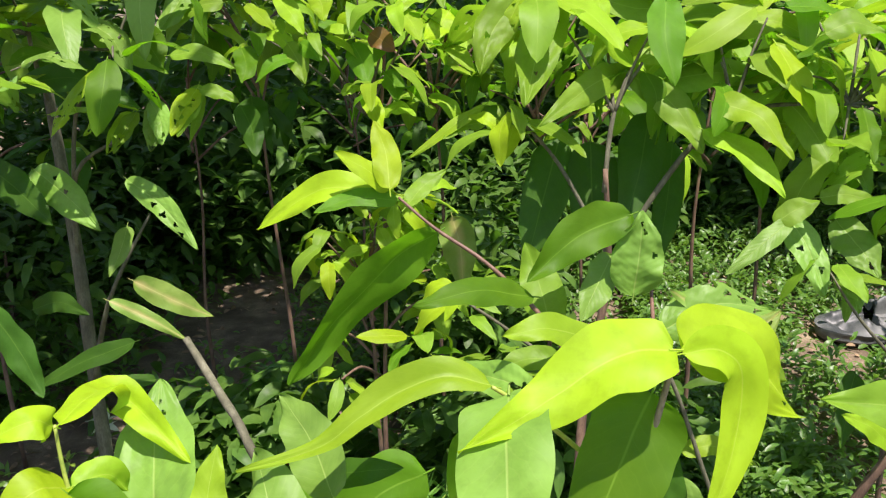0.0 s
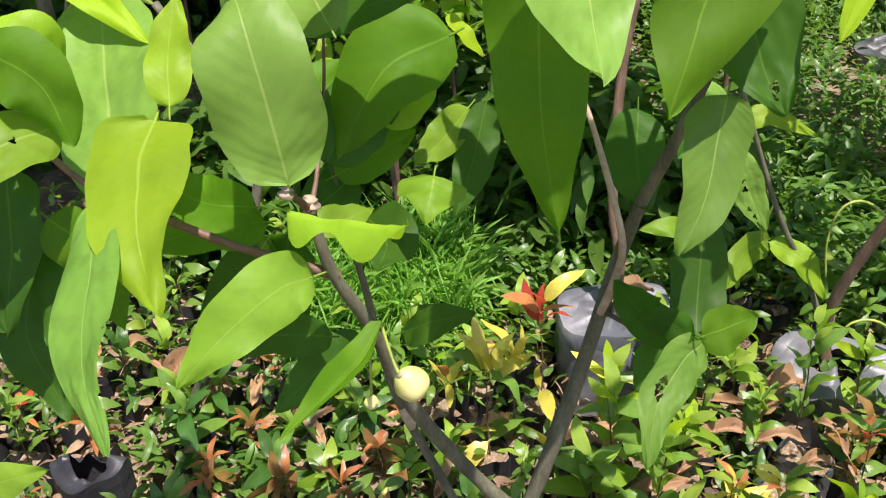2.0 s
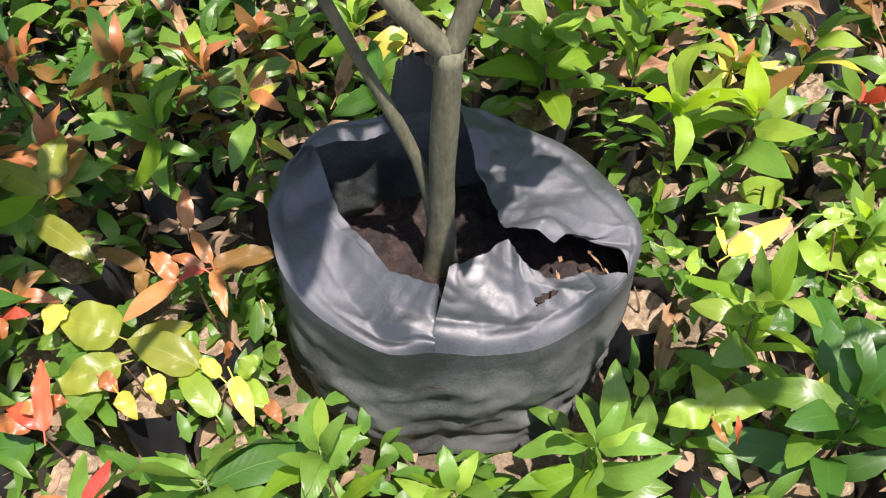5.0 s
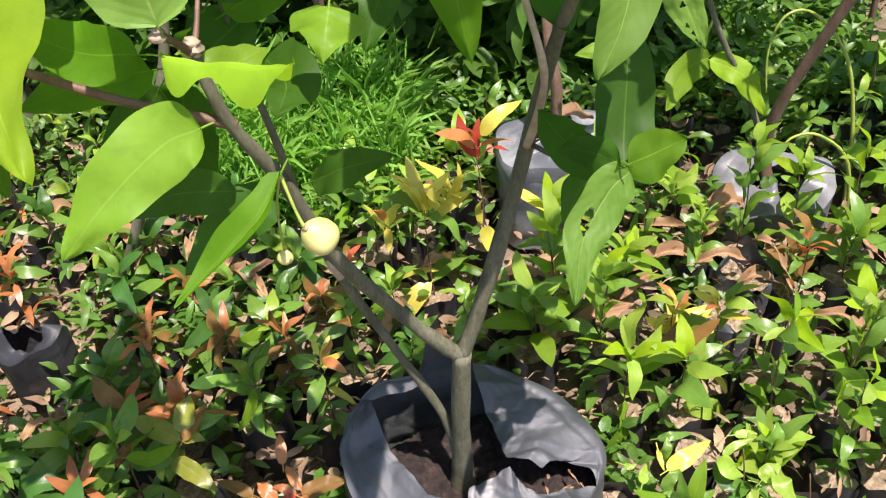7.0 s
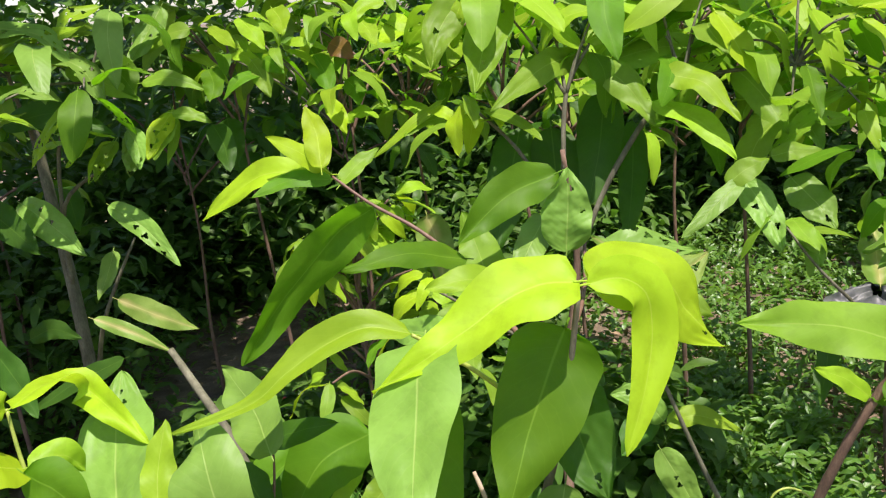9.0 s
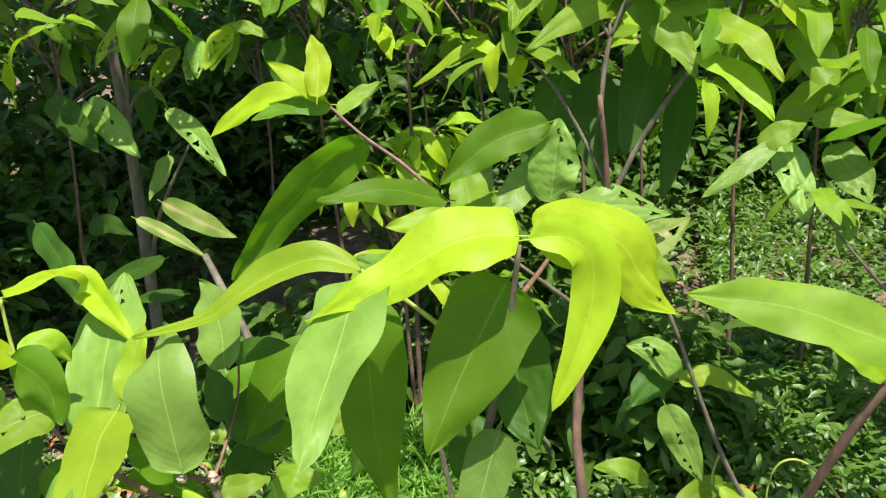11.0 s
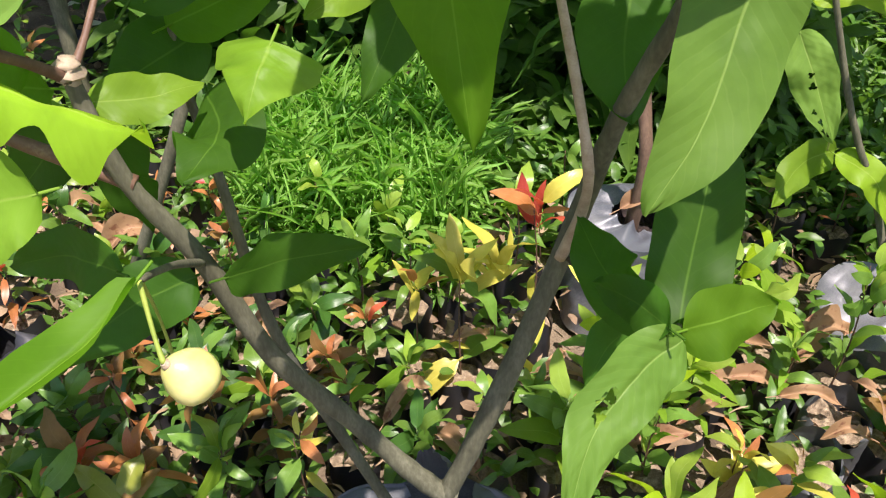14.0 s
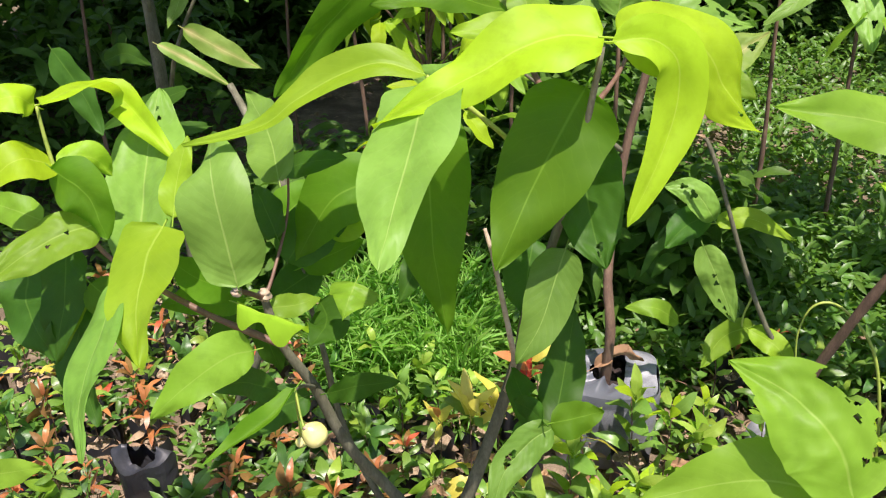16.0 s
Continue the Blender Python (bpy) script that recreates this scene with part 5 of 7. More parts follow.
def wild_sapling(x, y, h, seed, kinds, length, shoots, spreadout=0.4, per=8, low=0.75, label="leafy green sapling of the nursery row"):
    """A sapling: a leaning stem, side branches, and a whorl of leaves at the end of each."""
    rng = random.Random(seed)
    s = thing("leafy_sapling", (x, y, 0), label, "tree", "saplings behind")
    lean = Vector((rng.uniform(-0.12, 0.12), rng.uniform(-0.12, 0.12), 0))
    pts = [Vector((x, y, -0.02)) + lean * (k / 3) ** 1.5 + Vector((rng.uniform(-0.02, 0.02), rng.uniform(-0.02, 0.02), h * k / 3)) for k in range(4)]
    stem(s, "trunk", pts, (0.009, 0.007, 0.005, 0.003), BARK_BROWN)
    for i in range(shoots):
        f = rng.uniform(low, 1.0)
        b = pts[0].lerp(pts[3], f)
        a = i * 2.4 + rng.uniform(-0.5, 0.5)
        reach = spreadout * rng.uniform(0.4, 1.0) * (1.15 - 0.5 * f)
        e = b + Vector((math.cos(a) * reach, math.sin(a) * reach, rng.uniform(0.08, 0.3)))
        stem(s, "branch", [b, b.lerp(e, 0.5) + Vector((0, 0, 0.03)), e], (0.005, 0.004, 0.0025), BARK_BROWN, sides=6)
        cluster(s, e, per, length, kinds, seed * 50 + i, rng.uniform(0.2, 0.8), 0.02)
    return s


GREENS = ["mid", "fresh", "mature", "fresh", "mid", "mature"]
cluster(mid_plant, (0.05, 1.74, 1.0), 10, 0.10, ["young", "mid"], 61, 0.3)
cluster(mid_plant, (-0.05, 1.72, 0.92), 9, 0.10, ["young", "mid", "mature"], 62, 0.4)
cluster(mid_plant, (0.12, 1.75, 0.85), 8, 0.10, ["mid", "mature"], 63, 0.4)
wild_sapling(-0.16, 2.22, 0.92, 44, ["young", "fresh", "fresh", "mid"], 0.115, 14, 0.30, 6, 0.62, "small sapling with bright lime young leaves")
cluster(mid_plant, (0.15, 1.85, 1.36), 8, 0.12, ["young", "mid"], 67, 0.4)
cluster(right_plant, (0.98, 1.58, 1.15), 9, 0.13, ["grey", "mid", "mature"], 71, 0.6)
cluster(right_plant, (1.08, 1.62, 1.05), 8, 0.13, ["grey", "mid"], 72, 0.6)
cluster(right_plant, (0.73, 1.57, 1.1), 6, 0.10, ["grey", "mid"], 73, 0.7)
cluster(right_plant, (0.90, 1.60, 1.22), 8, 0.14, ["grey", "mid", "mature"], 78, 0.5)

centre_plant = wild_sapling(-0.18, 2.25, 1.35, 33, ["mid", "fresh", "mature"], 0.10, 3, 0.25, 6, 0.9)
def crown_twigs(plant, forks, ends, length, kinds, seed, count=6, droop=0.55, every=0):
    """Leafy shoots: a twig from the nearest fork to each end, with a hanging whorl on it."""
    for k, at in enumerate(ends):
        at = Vector(at)
        fork = min((Vector(f) for f in forks), key=lambda f: (f - at).length)
        stem(plant, "twig", [fork, fork.lerp(at, 0.5) + Vector((0, 0, 0.02)), at], (0.0042, 0.003, 0.0018), sides=6)
        cluster(plant, at, count, length, kinds, seed + k, droop, eaten=every > 0 and k % every == 0)


crown_twigs(centre_plant, [(-0.17, 2.23, 1.15), (-0.19, 2.22, 1.3)], [(-0.40, 2.2, 1.58), (-0.30, 2.12, 1.5), (-0.2, 2.2, 1.6), (-0.1, 2.1, 1.56), (0.0, 2.12, 1.6), (-0.46, 2.25, 1.5), (-0.13, 2.02, 1.42)], 0.11, ["fresh", "fresh", "mid", "mature"], 220, 6, 0.35)
MID_FORKS = [(0.34, 1.81, 1.22), (0.36, 1.84, 1.36), (0.60, 1.82, 1.36), (0.83, 1.80, 1.38)]
stem(mid_plant, "branch", [(0.36, 1.82, 1.0), (0.46, 1.83, 1.2), (0.60, 1.82, 1.36), (0.83, 1.80, 1.38)], (0.007, 0.006, 0.005, 0.003))
stem(mid_plant, "branch", [(0.34, 1.80, 1.2), (0.36, 1.84, 1.36), (0.42, 1.87, 1.46)], (0.006, 0.005, 0.003))
crown_twigs(mid_plant, MID_FORKS, [(0.20, 1.93, 1.60), (0.34, 2.02, 1.64), (0.46, 1.88, 1.56), (0.56, 1.98, 1.64), (0.66, 1.84, 1.55), (0.76, 1.98, 1.62), (0.86, 1.86, 1.54), (0.98, 1.92, 1.58), (0.92, 1.76, 1.47), (1.04, 1.84, 1.45)],
            0.19, ["fresh", "fresh", "mid", "young", "mature"], 260, 6, 0.4, 3)
crown_twigs(mid_plant, MID_FORKS, [(0.42, 1.90, 1.47), (0.58, 1.86, 1.46), (0.72, 1.80, 1.44), (0.84, 1.78, 1.40), (0.68, 1.92, 1.50), (0.80, 1.74, 1.30), (0.93, 1.72, 1.30), (1.03, 1.80, 1.34)], 0.16, ["fresh", "mid", "mid", "mature"], 280, 5, 0.5, 2)
stem(left_plant, "branch", [(-1.0, 2.3, 0.9), (-0.92, 2.22, 1.3), (-0.78, 2.16, 1.47)], (0.007, 0.005, 0.003))
stem(left_plant, "branch", [(-1.06, 2.40, 1.3), (-1.02, 2.25, 1.5), (-0.95, 2.18, 1.58)], (0.007, 0.005, 0.003))
crown_twigs(left_plant, [(-0.92, 2.22, 1.3), (-0.78, 2.16, 1.47), (-1.02, 2.25, 1.5)], [(-0.98, 2.05, 1.64), (-0.70, 2.2, 1.62), (-1.10, 1.98, 1.52), (-0.86, 2.1, 1.57), (-0.72, 1.98, 1.47), (-0.92, 1.92, 1.45), (-1.2, 2.1, 1.6)], 0.2, ["fresh", "mid", "grey", "mature"], 300, 5, 0.4, 1)
hang(left_plant, [(-1.030, 2.160, 1.560), (-0.893, 2.130, 1.577), (-0.724, 2.100, 1.611)], 0.066, "fresh", (0, -0.6, 0.85), holes=((0.3, 0.5, 0.006), (0.6, 0.3, 0.004), (0.7, 0.6, 0.005)))
hang(left_plant, [(-0.610, 2.300, 1.635), (-0.648, 2.260, 1.569), (-0.689, 2.200, 1.502)], 0.073, "grey", (0, -1, 0.4), holes=((0.7, 0.3, 0.006), (0.3, 0.5, 0.005)), bites=((0.0, 0.4, 0.012),))
hang(left_plant, [(-0.770, 2.250, 1.495), (-0.713, 2.200, 1.481), (-0.663, 2.150, 1.425)], 0.092, "mature", (0, -1, 0.4))
hang(left_plant, [(-0.906, 2.200, 1.347), (-0.803, 2.140, 1.358), (-0.711, 2.080, 1.336)], 0.030, "fresh", (0, -0.6, 0.85))
hang(left_plant, [(-0.974, 2.200, 1.311), (-0.894, 2.160, 1.326), (-0.815, 2.100, 1.334)], 0.028, "fresh", (0, -0.6, 0.85))
hang(left_plant, [(-0.588, 2.200, 1.355), (-0.605, 2.180, 1.296), (-0.617, 2.140, 1.246)], 0.025, "mid", (0, -1, 0.4))
hang(left_plant, [(-1.067, 2.250, 1.376), (-0.905, 2.200, 1.400), (-0.769, 2.120, 1.361)], 0.073, "dark", (0, -1, 0.4))
hang(left_plant, [(-1.095, 2.200, 1.363), (-1.034, 2.200, 1.392), (-0.970, 2.200, 1.408)], 0.031, "fresh", (0, -0.6, 0.85))
hang(left_plant, [(-0.769, 2.200, 1.312), (-0.784, 2.150, 1.278), (-0.809, 2.100, 1.226)], 0.053, "fresh", (0, -1, 0.4), holes=((0.3, 0.7, 0.008), (0.6, 0.8, 0.009), (0.5, 0.9, 0.008)))
hang(left_plant, [(-0.707, 2.200, 1.331), (-0.694, 2.150, 1.285), (-0.701, 2.100, 1.236)], 0.072, "grey", (0, -1, 0.4), bites=((0.3, 0.98, 0.014), (0.7, 0.95, 0.01)))
hang(left_plant, [(-0.598, 2.180, 1.372), (-0.620, 2.130, 1.332), (-0.642, 2.080, 1.275)], 0.058, "young", (0, -1, 0.4), holes=((0.3, 0.4, 0.006), (0.6, 0.5, 0.007), (0.4, 0.65, 0.006), (0.6, 0.75, 0.006), (0.35, 0.25, 0.004)))
hang(left_plant, [(-0.969, 1.750, 0.975), (-0.887, 1.700, 0.892), (-0.834, 1.660, 0.806)], 0.072, "dark", (0, -1, 0.4))
hang(centre_plant, [(-0.024, 2.120, 1.592), (-0.073, 2.100, 1.583), (-0.111, 2.050, 1.546)], 0.047, "fresh", (0, -0.6, 0.85))
hang(centre_plant, [(-0.102, 2.100, 1.565), (-0.068, 2.060, 1.538), (-0.045, 2.000, 1.497)], 0.054, "fresh", (0, -0.6, 0.85))
hang(centre_plant, [(0.021, 2.100, 1.556), (-0.002, 2.060, 1.526), (-0.038, 2.000, 1.500)], 0.059, "young", (0, -1, 0.4))
hang(centre_plant, [(0.006, 2.100, 1.483), (0.042, 2.050, 1.465), (0.077, 2.000, 1.427)], 0.044, "fresh", (0, -0.6, 0.85))
hang(centre_plant, [(-0.161, 2.100, 1.507), (-0.134, 2.080, 1.493), (-0.104, 2.050, 1.472)], 0.055, "bronze", (0, -1, 0.4))
hang(centre_plant, [(-0.207, 2.120, 1.484), (-0.181, 2.080, 1.443), (-0.167, 2.040, 1.394)], 0.061, "mature", (0, -1, 0.4))
hang(centre_plant, [(-0.133, 2.100, 1.418), (-0.108, 2.060, 1.393), (-0.100, 2.020, 1.362)], 0.050, "mature", (0, -1, 0.4))
hang(centre_plant, [(-0.237, 2.100, 1.371), (-0.209, 2.100, 1.381), (-0.181, 2.100, 1.375)], 0.035, "fresh", (0, -0.6, 0.85))
hang(centre_plant, [(-0.180, 2.050, 1.380), (-0.151, 2.000, 1.348), (-0.131, 1.950, 1.310)], 0.044, "young", (0, -1, 0.4))
hang(centre_plant, [(-0.140, 2.050, 1.326), (-0.101, 2.030, 1.345), (-0.057, 2.000, 1.332)], 0.042, "fresh", (0, -0.6, 0.85))
hang(centre_plant, [(0.094, 1.950, 1.362), (0.027, 1.920, 1.323), (-0.073, 1.900, 1.255)], 0.033, "fresh", (0, -0.6, 0.85))
hang(centre_plant, [(0.097, 1.950, 1.322), (0.052, 1.930, 1.321), (0.003, 1.900, 1.297)], 0.040, "mid", (0, -0.6, 0.85))
hang(centre_plant, [(-0.381, 2.150, 1.588), (-0.344, 2.100, 1.554), (-0.308, 2.050, 1.510)], 0.050, "fresh", (0, -0.6, 0.85))
hang(centre_plant, [(-0.455, 2.150, 1.572), (-0.415, 2.100, 1.548), (-0.375, 2.050, 1.518)], 0.037, "fresh", (0, -0.6, 0.85))
hang(centre_plant, [(-0.297, 2.150, 1.602), (-0.272, 2.100, 1.574), (-0.263, 2.050, 1.539)], 0.055, "fresh", (0, -1, 0.4))
hang(centre_plant, [(-0.476, 2.150, 1.474), (-0.455, 2.100, 1.439), (-0.456, 2.050, 1.401)], 0.059, "mature", (0, -1, 0.4))
hang(centre_plant, [(-0.329, 2.120, 1.485), (-0.301, 2.080, 1.474), (-0.272, 2.050, 1.452)], 0.045, "mature", (0, -1, 0.4))
hang(centre_plant, [(-0.359, 2.120, 1.485), (-0.329, 2.080, 1.446), (-0.312, 2.050, 1.399)], 0.053, "mid", (0, -1, 0.4))
hang(centre_plant, [(-0.488, 2.150, 1.337), (-0.454, 2.100, 1.289), (-0.437, 2.050, 1.230)], 0.065, "dark", (0, -1, 0.4))

wild_sapling(-0.50, 2.75, 1.45, 3, ["mid", "fresh", "mature"], 0.13, 8, 0.36, 7, 0.85)
wild_sapling(0.02, 2.75, 1.4, 4, ["mid", "fresh", "mature"], 0.13, 9, 0.40, 7, 0.85)
wild_sapling(0.35, 2.45, 1.45, 14, ["mid", "fresh", "mature"], 0.15, 9, 0.40, 7, 0.8)
wild_sapling(0.75, 2.5, 1.45, 5, GREENS, 0.17, 10, 0.45, 7, 0.75)
# next sapling added past the right edge of view to shade the weeds
wild_sapling(1.42, 1.62, 1.3, 26, GREENS, 0.17, 14, 0.5, 7, 0.6)
wild_sapling(1.28, 2.25, 1.4, 6, GREENS, 0.17, 10, 0.45, 7, 0.75)
wild_sapling(1.05, 2.75, 1.45, 16, GREENS, 0.17, 9, 0.45, 7, 0.75)
wild_sapling(1.75, 2.7, 1.2, 7, GREENS, 0.13, 8, 0.45, 8)
wild_sapling(-1.45, 2.7, 1.45, 8, ["mature", "dark", "mid"], 0.18, 8, 0.5, 6, 0.7)
# back-left saplings take dark leaves to carry the shade there
wild_sapling(-0.9, 3.2, 1.3, 9, ["dark"], 0.13, 6, 0.45, 8)
wild_sapling(-1.9, 3.6, 1.5, 10, ["mature", "dark"], 0.15, 9, 0.5, 8)
wild_sapling(-0.3, 3.5, 1.3, 21, ["mature", "dark"], 0.13, 7, 0.5, 8)
wild_sapling(0.55, 3.3, 1.3, 11, ["mature", "mid", "dark"], 0.13, 10, 0.5, 8)
wild_sapling(2.3, 3.6, 1.3, 12, ["mature", "mid", "dark"], 0.14, 8, 0.5, 8)


# ---- stuff: many small leaves in one mesh ----
def many_leaves(name, spots, kind, label, category, low=True):
    """One mesh of many small leaves; spots: place, way, length, width."""
    v0, f0, uv0 = blade([(0, 0, 0), (0.002, 0.5, 0.09), (0, 1, -0.04)], 1.0, (0, 0, 1), 0.25, 0.02, 5, 2, 0.45, (), (), 3, 0)
    v0 = np.array([tuple(p) for p in v0])
    f0 = np.array(f0)
    vs, fs, us = [], [], []
    for i, (p, way, ln, wd, roll) in enumerate(spots):
        m = np.array(aim(way, (0, 0, 1), roll).to_3x3())
        vs.append((v0 * (wd, ln, ln)) @ m.T + np.array(p))
        fs.append(f0 + i * len(v0))
        us.append(uv0)
    me = mesh(name, np.concatenate(vs), np.concatenate(fs).tolist(), LEAF[kind], np.concatenate(us))
    return tagged(new(name, me), label, category, kind="stuff")


rng = random.Random(77)


def tuft(x, y, z, n, h, ln, wd, bend):
    out = []
    for _ in range(n):
        a = rng.uniform(0, 6.283)
        zz = z + h * rng.random() ** 0.7
        up = rng.uniform(*bend)
        out.append(((x + rng.gauss(0, 0.02), y + rng.gauss(0, 0.02), zz), (math.cos(a), math.sin(a), up), ln * rng.uniform(0.6, 1.3), wd * rng.uniform(0.7, 1.2), rng.uniform(-0.6, 0.6)))
    return out


spots = []
for _ in range(520):
    x, y = rng.uniform(-0.42, 0.0), rng.uniform(1.66, 2.05)
    if noise.noise(Vector((x * 6, y * 6, 9))) > -0.35:
        spots += tuft(x, y, lie(x, y) + 0.03, 8, 0.24, 0.12, 0.0048, (-0.7, 2.4))
many_leaves("grass", spots, "grass", "fresh green narrow-bladed grass growing between pots", "grass")

spots = []
for _ in range(5600):
    x, y = rng.uniform(0.75, 4.6), rng.uniform(1.75, 6.2)
    if x > 0.35 + 0.14 * y and math.hypot(x - 1.85, y - 3.5) > 0.32 and noise.noise(Vector((x * 1.5, y * 1.5, 4))) > -0.32:
        spots += tuft(x, y, lie(x, y), 9, rng.uniform(0.08, 0.26), 0.055, 0.019, (-0.3, 1.1))
for _ in range(900):
    x, y = rng.uniform(-0.1, 1.2), rng.uniform(1.88, 3.0)
    spots += tuft(x, y, lie(x, y), 9, rng.uniform(0.08, 0.24), 0.055, 0.02, (-0.3, 1.0))
for _ in range(3200):
    x, y = rng.uniform(-3.6, 1.2), rng.uniform(2.1, 6.0)
    if noise.noise(Vector((x * 1.1, y * 1.1, 14))) > -0.2 and not (-1.35 < x < -0.7 and 3.3 < y < 5.3 and rng.random() < 0.85):
        spots += tuft(x, y, lie(x, y), 8, rng.uniform(0.05, 0.22), 0.05, 0.02, (-0.3, 1.0))
many_leaves("weeds", spots, "weed", "low leafy green weeds covering the ground", "weeds")

spots = []
for _ in range(900):
    x, y = rng.uniform(-1.4, 1.3), rng.uniform(0.55, 2.2)
    if math.hypot((x - 0.045) / 0.28, (y - 0.935) / 0.25) > 1 and not (x > 0.2 and y < 1.6 and rng.random() < 0.3):
        spots += tuft(x, y, lie(x, y) + 0.05, 6, 0.10, 0.042, 0.017, (-0.3, 1.0))
many_leaves("low_weeds", spots, "weed", "small green weeds growing between the pots", "weeds")

spots = []
for _ in range(5200):
    x, y = rng.uniform(-3.6, 4.0), rng.uniform(0.5, 6.5)
    a = rng.uniform(0, 6.283)
    spots.append(((x, y, lie(x, y) + rng.uniform(0.004, 0.02)), (math.cos(a), math.sin(a), rng.uniform(-0.15, 0.25)), rng.uniform(0.02, 0.06), rng.choice((0.003, 0.008, 0.016, 0.022)), rng.uniform(-0.9, 0.9)))
for _ in range(5200):
    x, y = rng.uniform(-1.3, 1.5), rng.uniform(0.6, 2.2)
    a = rng.uniform(0, 6.283)
    if math.hypot((x - 0.052) / 0.23, (y - 0.925) / 0.2) > 1:
        spots.append(((x, y, lie(x, y) + rng.uniform(0.02, 0.135)), (math.cos(a), math.sin(a), rng.uniform(-0.5, 0.5)), rng.uniform(0.015, 0.05), rng.choice((0.003, 0.006, 0.012, 0.018)), rng.uniform(-0.9, 0.9)))
many_leaves("leaf_litter", spots, "litter", "scattered dry brown fallen leaves on soil", "leaf litter")


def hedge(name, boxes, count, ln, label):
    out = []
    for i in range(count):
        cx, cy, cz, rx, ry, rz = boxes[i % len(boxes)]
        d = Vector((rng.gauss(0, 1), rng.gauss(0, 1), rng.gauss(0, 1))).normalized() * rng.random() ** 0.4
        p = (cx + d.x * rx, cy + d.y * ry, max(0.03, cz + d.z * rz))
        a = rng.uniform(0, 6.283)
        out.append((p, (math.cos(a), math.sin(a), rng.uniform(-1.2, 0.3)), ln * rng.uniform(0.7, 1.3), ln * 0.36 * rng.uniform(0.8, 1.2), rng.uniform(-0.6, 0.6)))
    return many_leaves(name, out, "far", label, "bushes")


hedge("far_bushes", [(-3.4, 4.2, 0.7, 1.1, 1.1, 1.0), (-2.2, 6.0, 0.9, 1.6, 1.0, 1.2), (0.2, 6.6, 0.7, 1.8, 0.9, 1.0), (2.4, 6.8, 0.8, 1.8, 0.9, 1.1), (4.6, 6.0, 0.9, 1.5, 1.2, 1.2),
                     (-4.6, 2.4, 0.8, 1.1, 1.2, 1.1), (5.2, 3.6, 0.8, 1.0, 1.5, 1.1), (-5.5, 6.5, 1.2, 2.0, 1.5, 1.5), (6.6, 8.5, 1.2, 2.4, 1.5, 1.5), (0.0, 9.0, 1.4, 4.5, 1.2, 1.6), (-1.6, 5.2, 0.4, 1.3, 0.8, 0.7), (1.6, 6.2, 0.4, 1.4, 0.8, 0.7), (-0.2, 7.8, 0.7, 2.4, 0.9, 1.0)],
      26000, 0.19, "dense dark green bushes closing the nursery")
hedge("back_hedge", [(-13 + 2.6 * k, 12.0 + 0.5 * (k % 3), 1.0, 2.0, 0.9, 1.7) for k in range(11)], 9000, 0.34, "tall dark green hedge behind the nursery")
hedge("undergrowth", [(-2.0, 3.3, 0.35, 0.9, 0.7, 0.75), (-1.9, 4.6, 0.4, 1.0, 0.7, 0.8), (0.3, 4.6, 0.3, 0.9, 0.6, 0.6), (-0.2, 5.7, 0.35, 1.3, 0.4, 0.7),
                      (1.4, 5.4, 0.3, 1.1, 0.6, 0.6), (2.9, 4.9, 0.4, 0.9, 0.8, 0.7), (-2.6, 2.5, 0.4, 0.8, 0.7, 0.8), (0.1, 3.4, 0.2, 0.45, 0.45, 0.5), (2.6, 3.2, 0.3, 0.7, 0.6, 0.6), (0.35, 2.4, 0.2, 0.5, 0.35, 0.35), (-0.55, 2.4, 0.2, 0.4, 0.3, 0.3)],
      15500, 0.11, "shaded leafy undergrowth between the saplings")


def shade_tree(x, y, h, crown, seed, count):
    """A tall tree whose crown shades the back of the nursery."""
    t = thing("shade_tree", (x, y, 0), "tall tree with a spreading leafy crown", "tree")
    top = Vector((crown[0], crown[1], crown[2] - crown[5] * 0.4))
    stem(t, "trunk", [(x, y, -0.05), (x + 0.05, y, h * 0.35), Vector((x, y, h * 0.7)).lerp(top, 0.3), top], (0.11, 0.09, 0.07, 0.04), sides=12)
    r2 = random.Random(seed)
    out = []
    for i in range(7):
        e = Vector((crown[0] + r2.uniform(-0.7, 0.7) * crown[3], crown[1] + r2.uniform(-0.7, 0.7) * crown[4], crown[2]))
        stem(t, "limb", [Vector((x, y, h * 0.7)).lerp(top, 0.3), top.lerp(e, 0.4), e], (0.045, 0.03, 0.012), sides=8)
    o = t.location
    clumps = []
    for i in range(46):
        d = Vector((r2.gauss(0, 1), r2.gauss(0, 1), r2.gauss(0, 1))).normalized() * r2.random() ** 0.45
        clumps.append(Vector((crown[0] + d.x * crown[3], crown[1] + d.y * crown[4], crown[2] + d.z * crown[5])) - o)
    for i in range(count):
        c = clumps[i % len(clumps)]
        a = r2.uniform(0, 6.283)
        out.append((c + Vector((r2.gauss(0, 0.24), r2.gauss(0, 0.24), r2.gauss(0, 0.16))), (math.cos(a), math.sin(a), r2.uniform(-0.9, 0.3)), 0.17 * r2.uniform(0.7, 1.3), 0.07 * r2.uniform(0.8, 1.2), r2.uniform(-0.6, 0.6)))
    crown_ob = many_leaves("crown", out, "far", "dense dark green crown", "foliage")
    del crown_ob["category"], crown_ob["kind"]
    crown_ob.parent = t


shade_tree(-2.9, 4.9, 3.4, (-1.3, 2.9, 3.1, 1.35, 1.25, 0.6), 5, 6000)
shade_tree(0.9, 7.6, 3.4, (0.0, 5.3, 3.4, 3.2, 1.7, 0.7), 6, 9000)
shade_tree(-3.6, 2.4, 3.2, (-2.6, 1.7, 3.2, 1.3, 1.1, 0.7), 7, 3600)
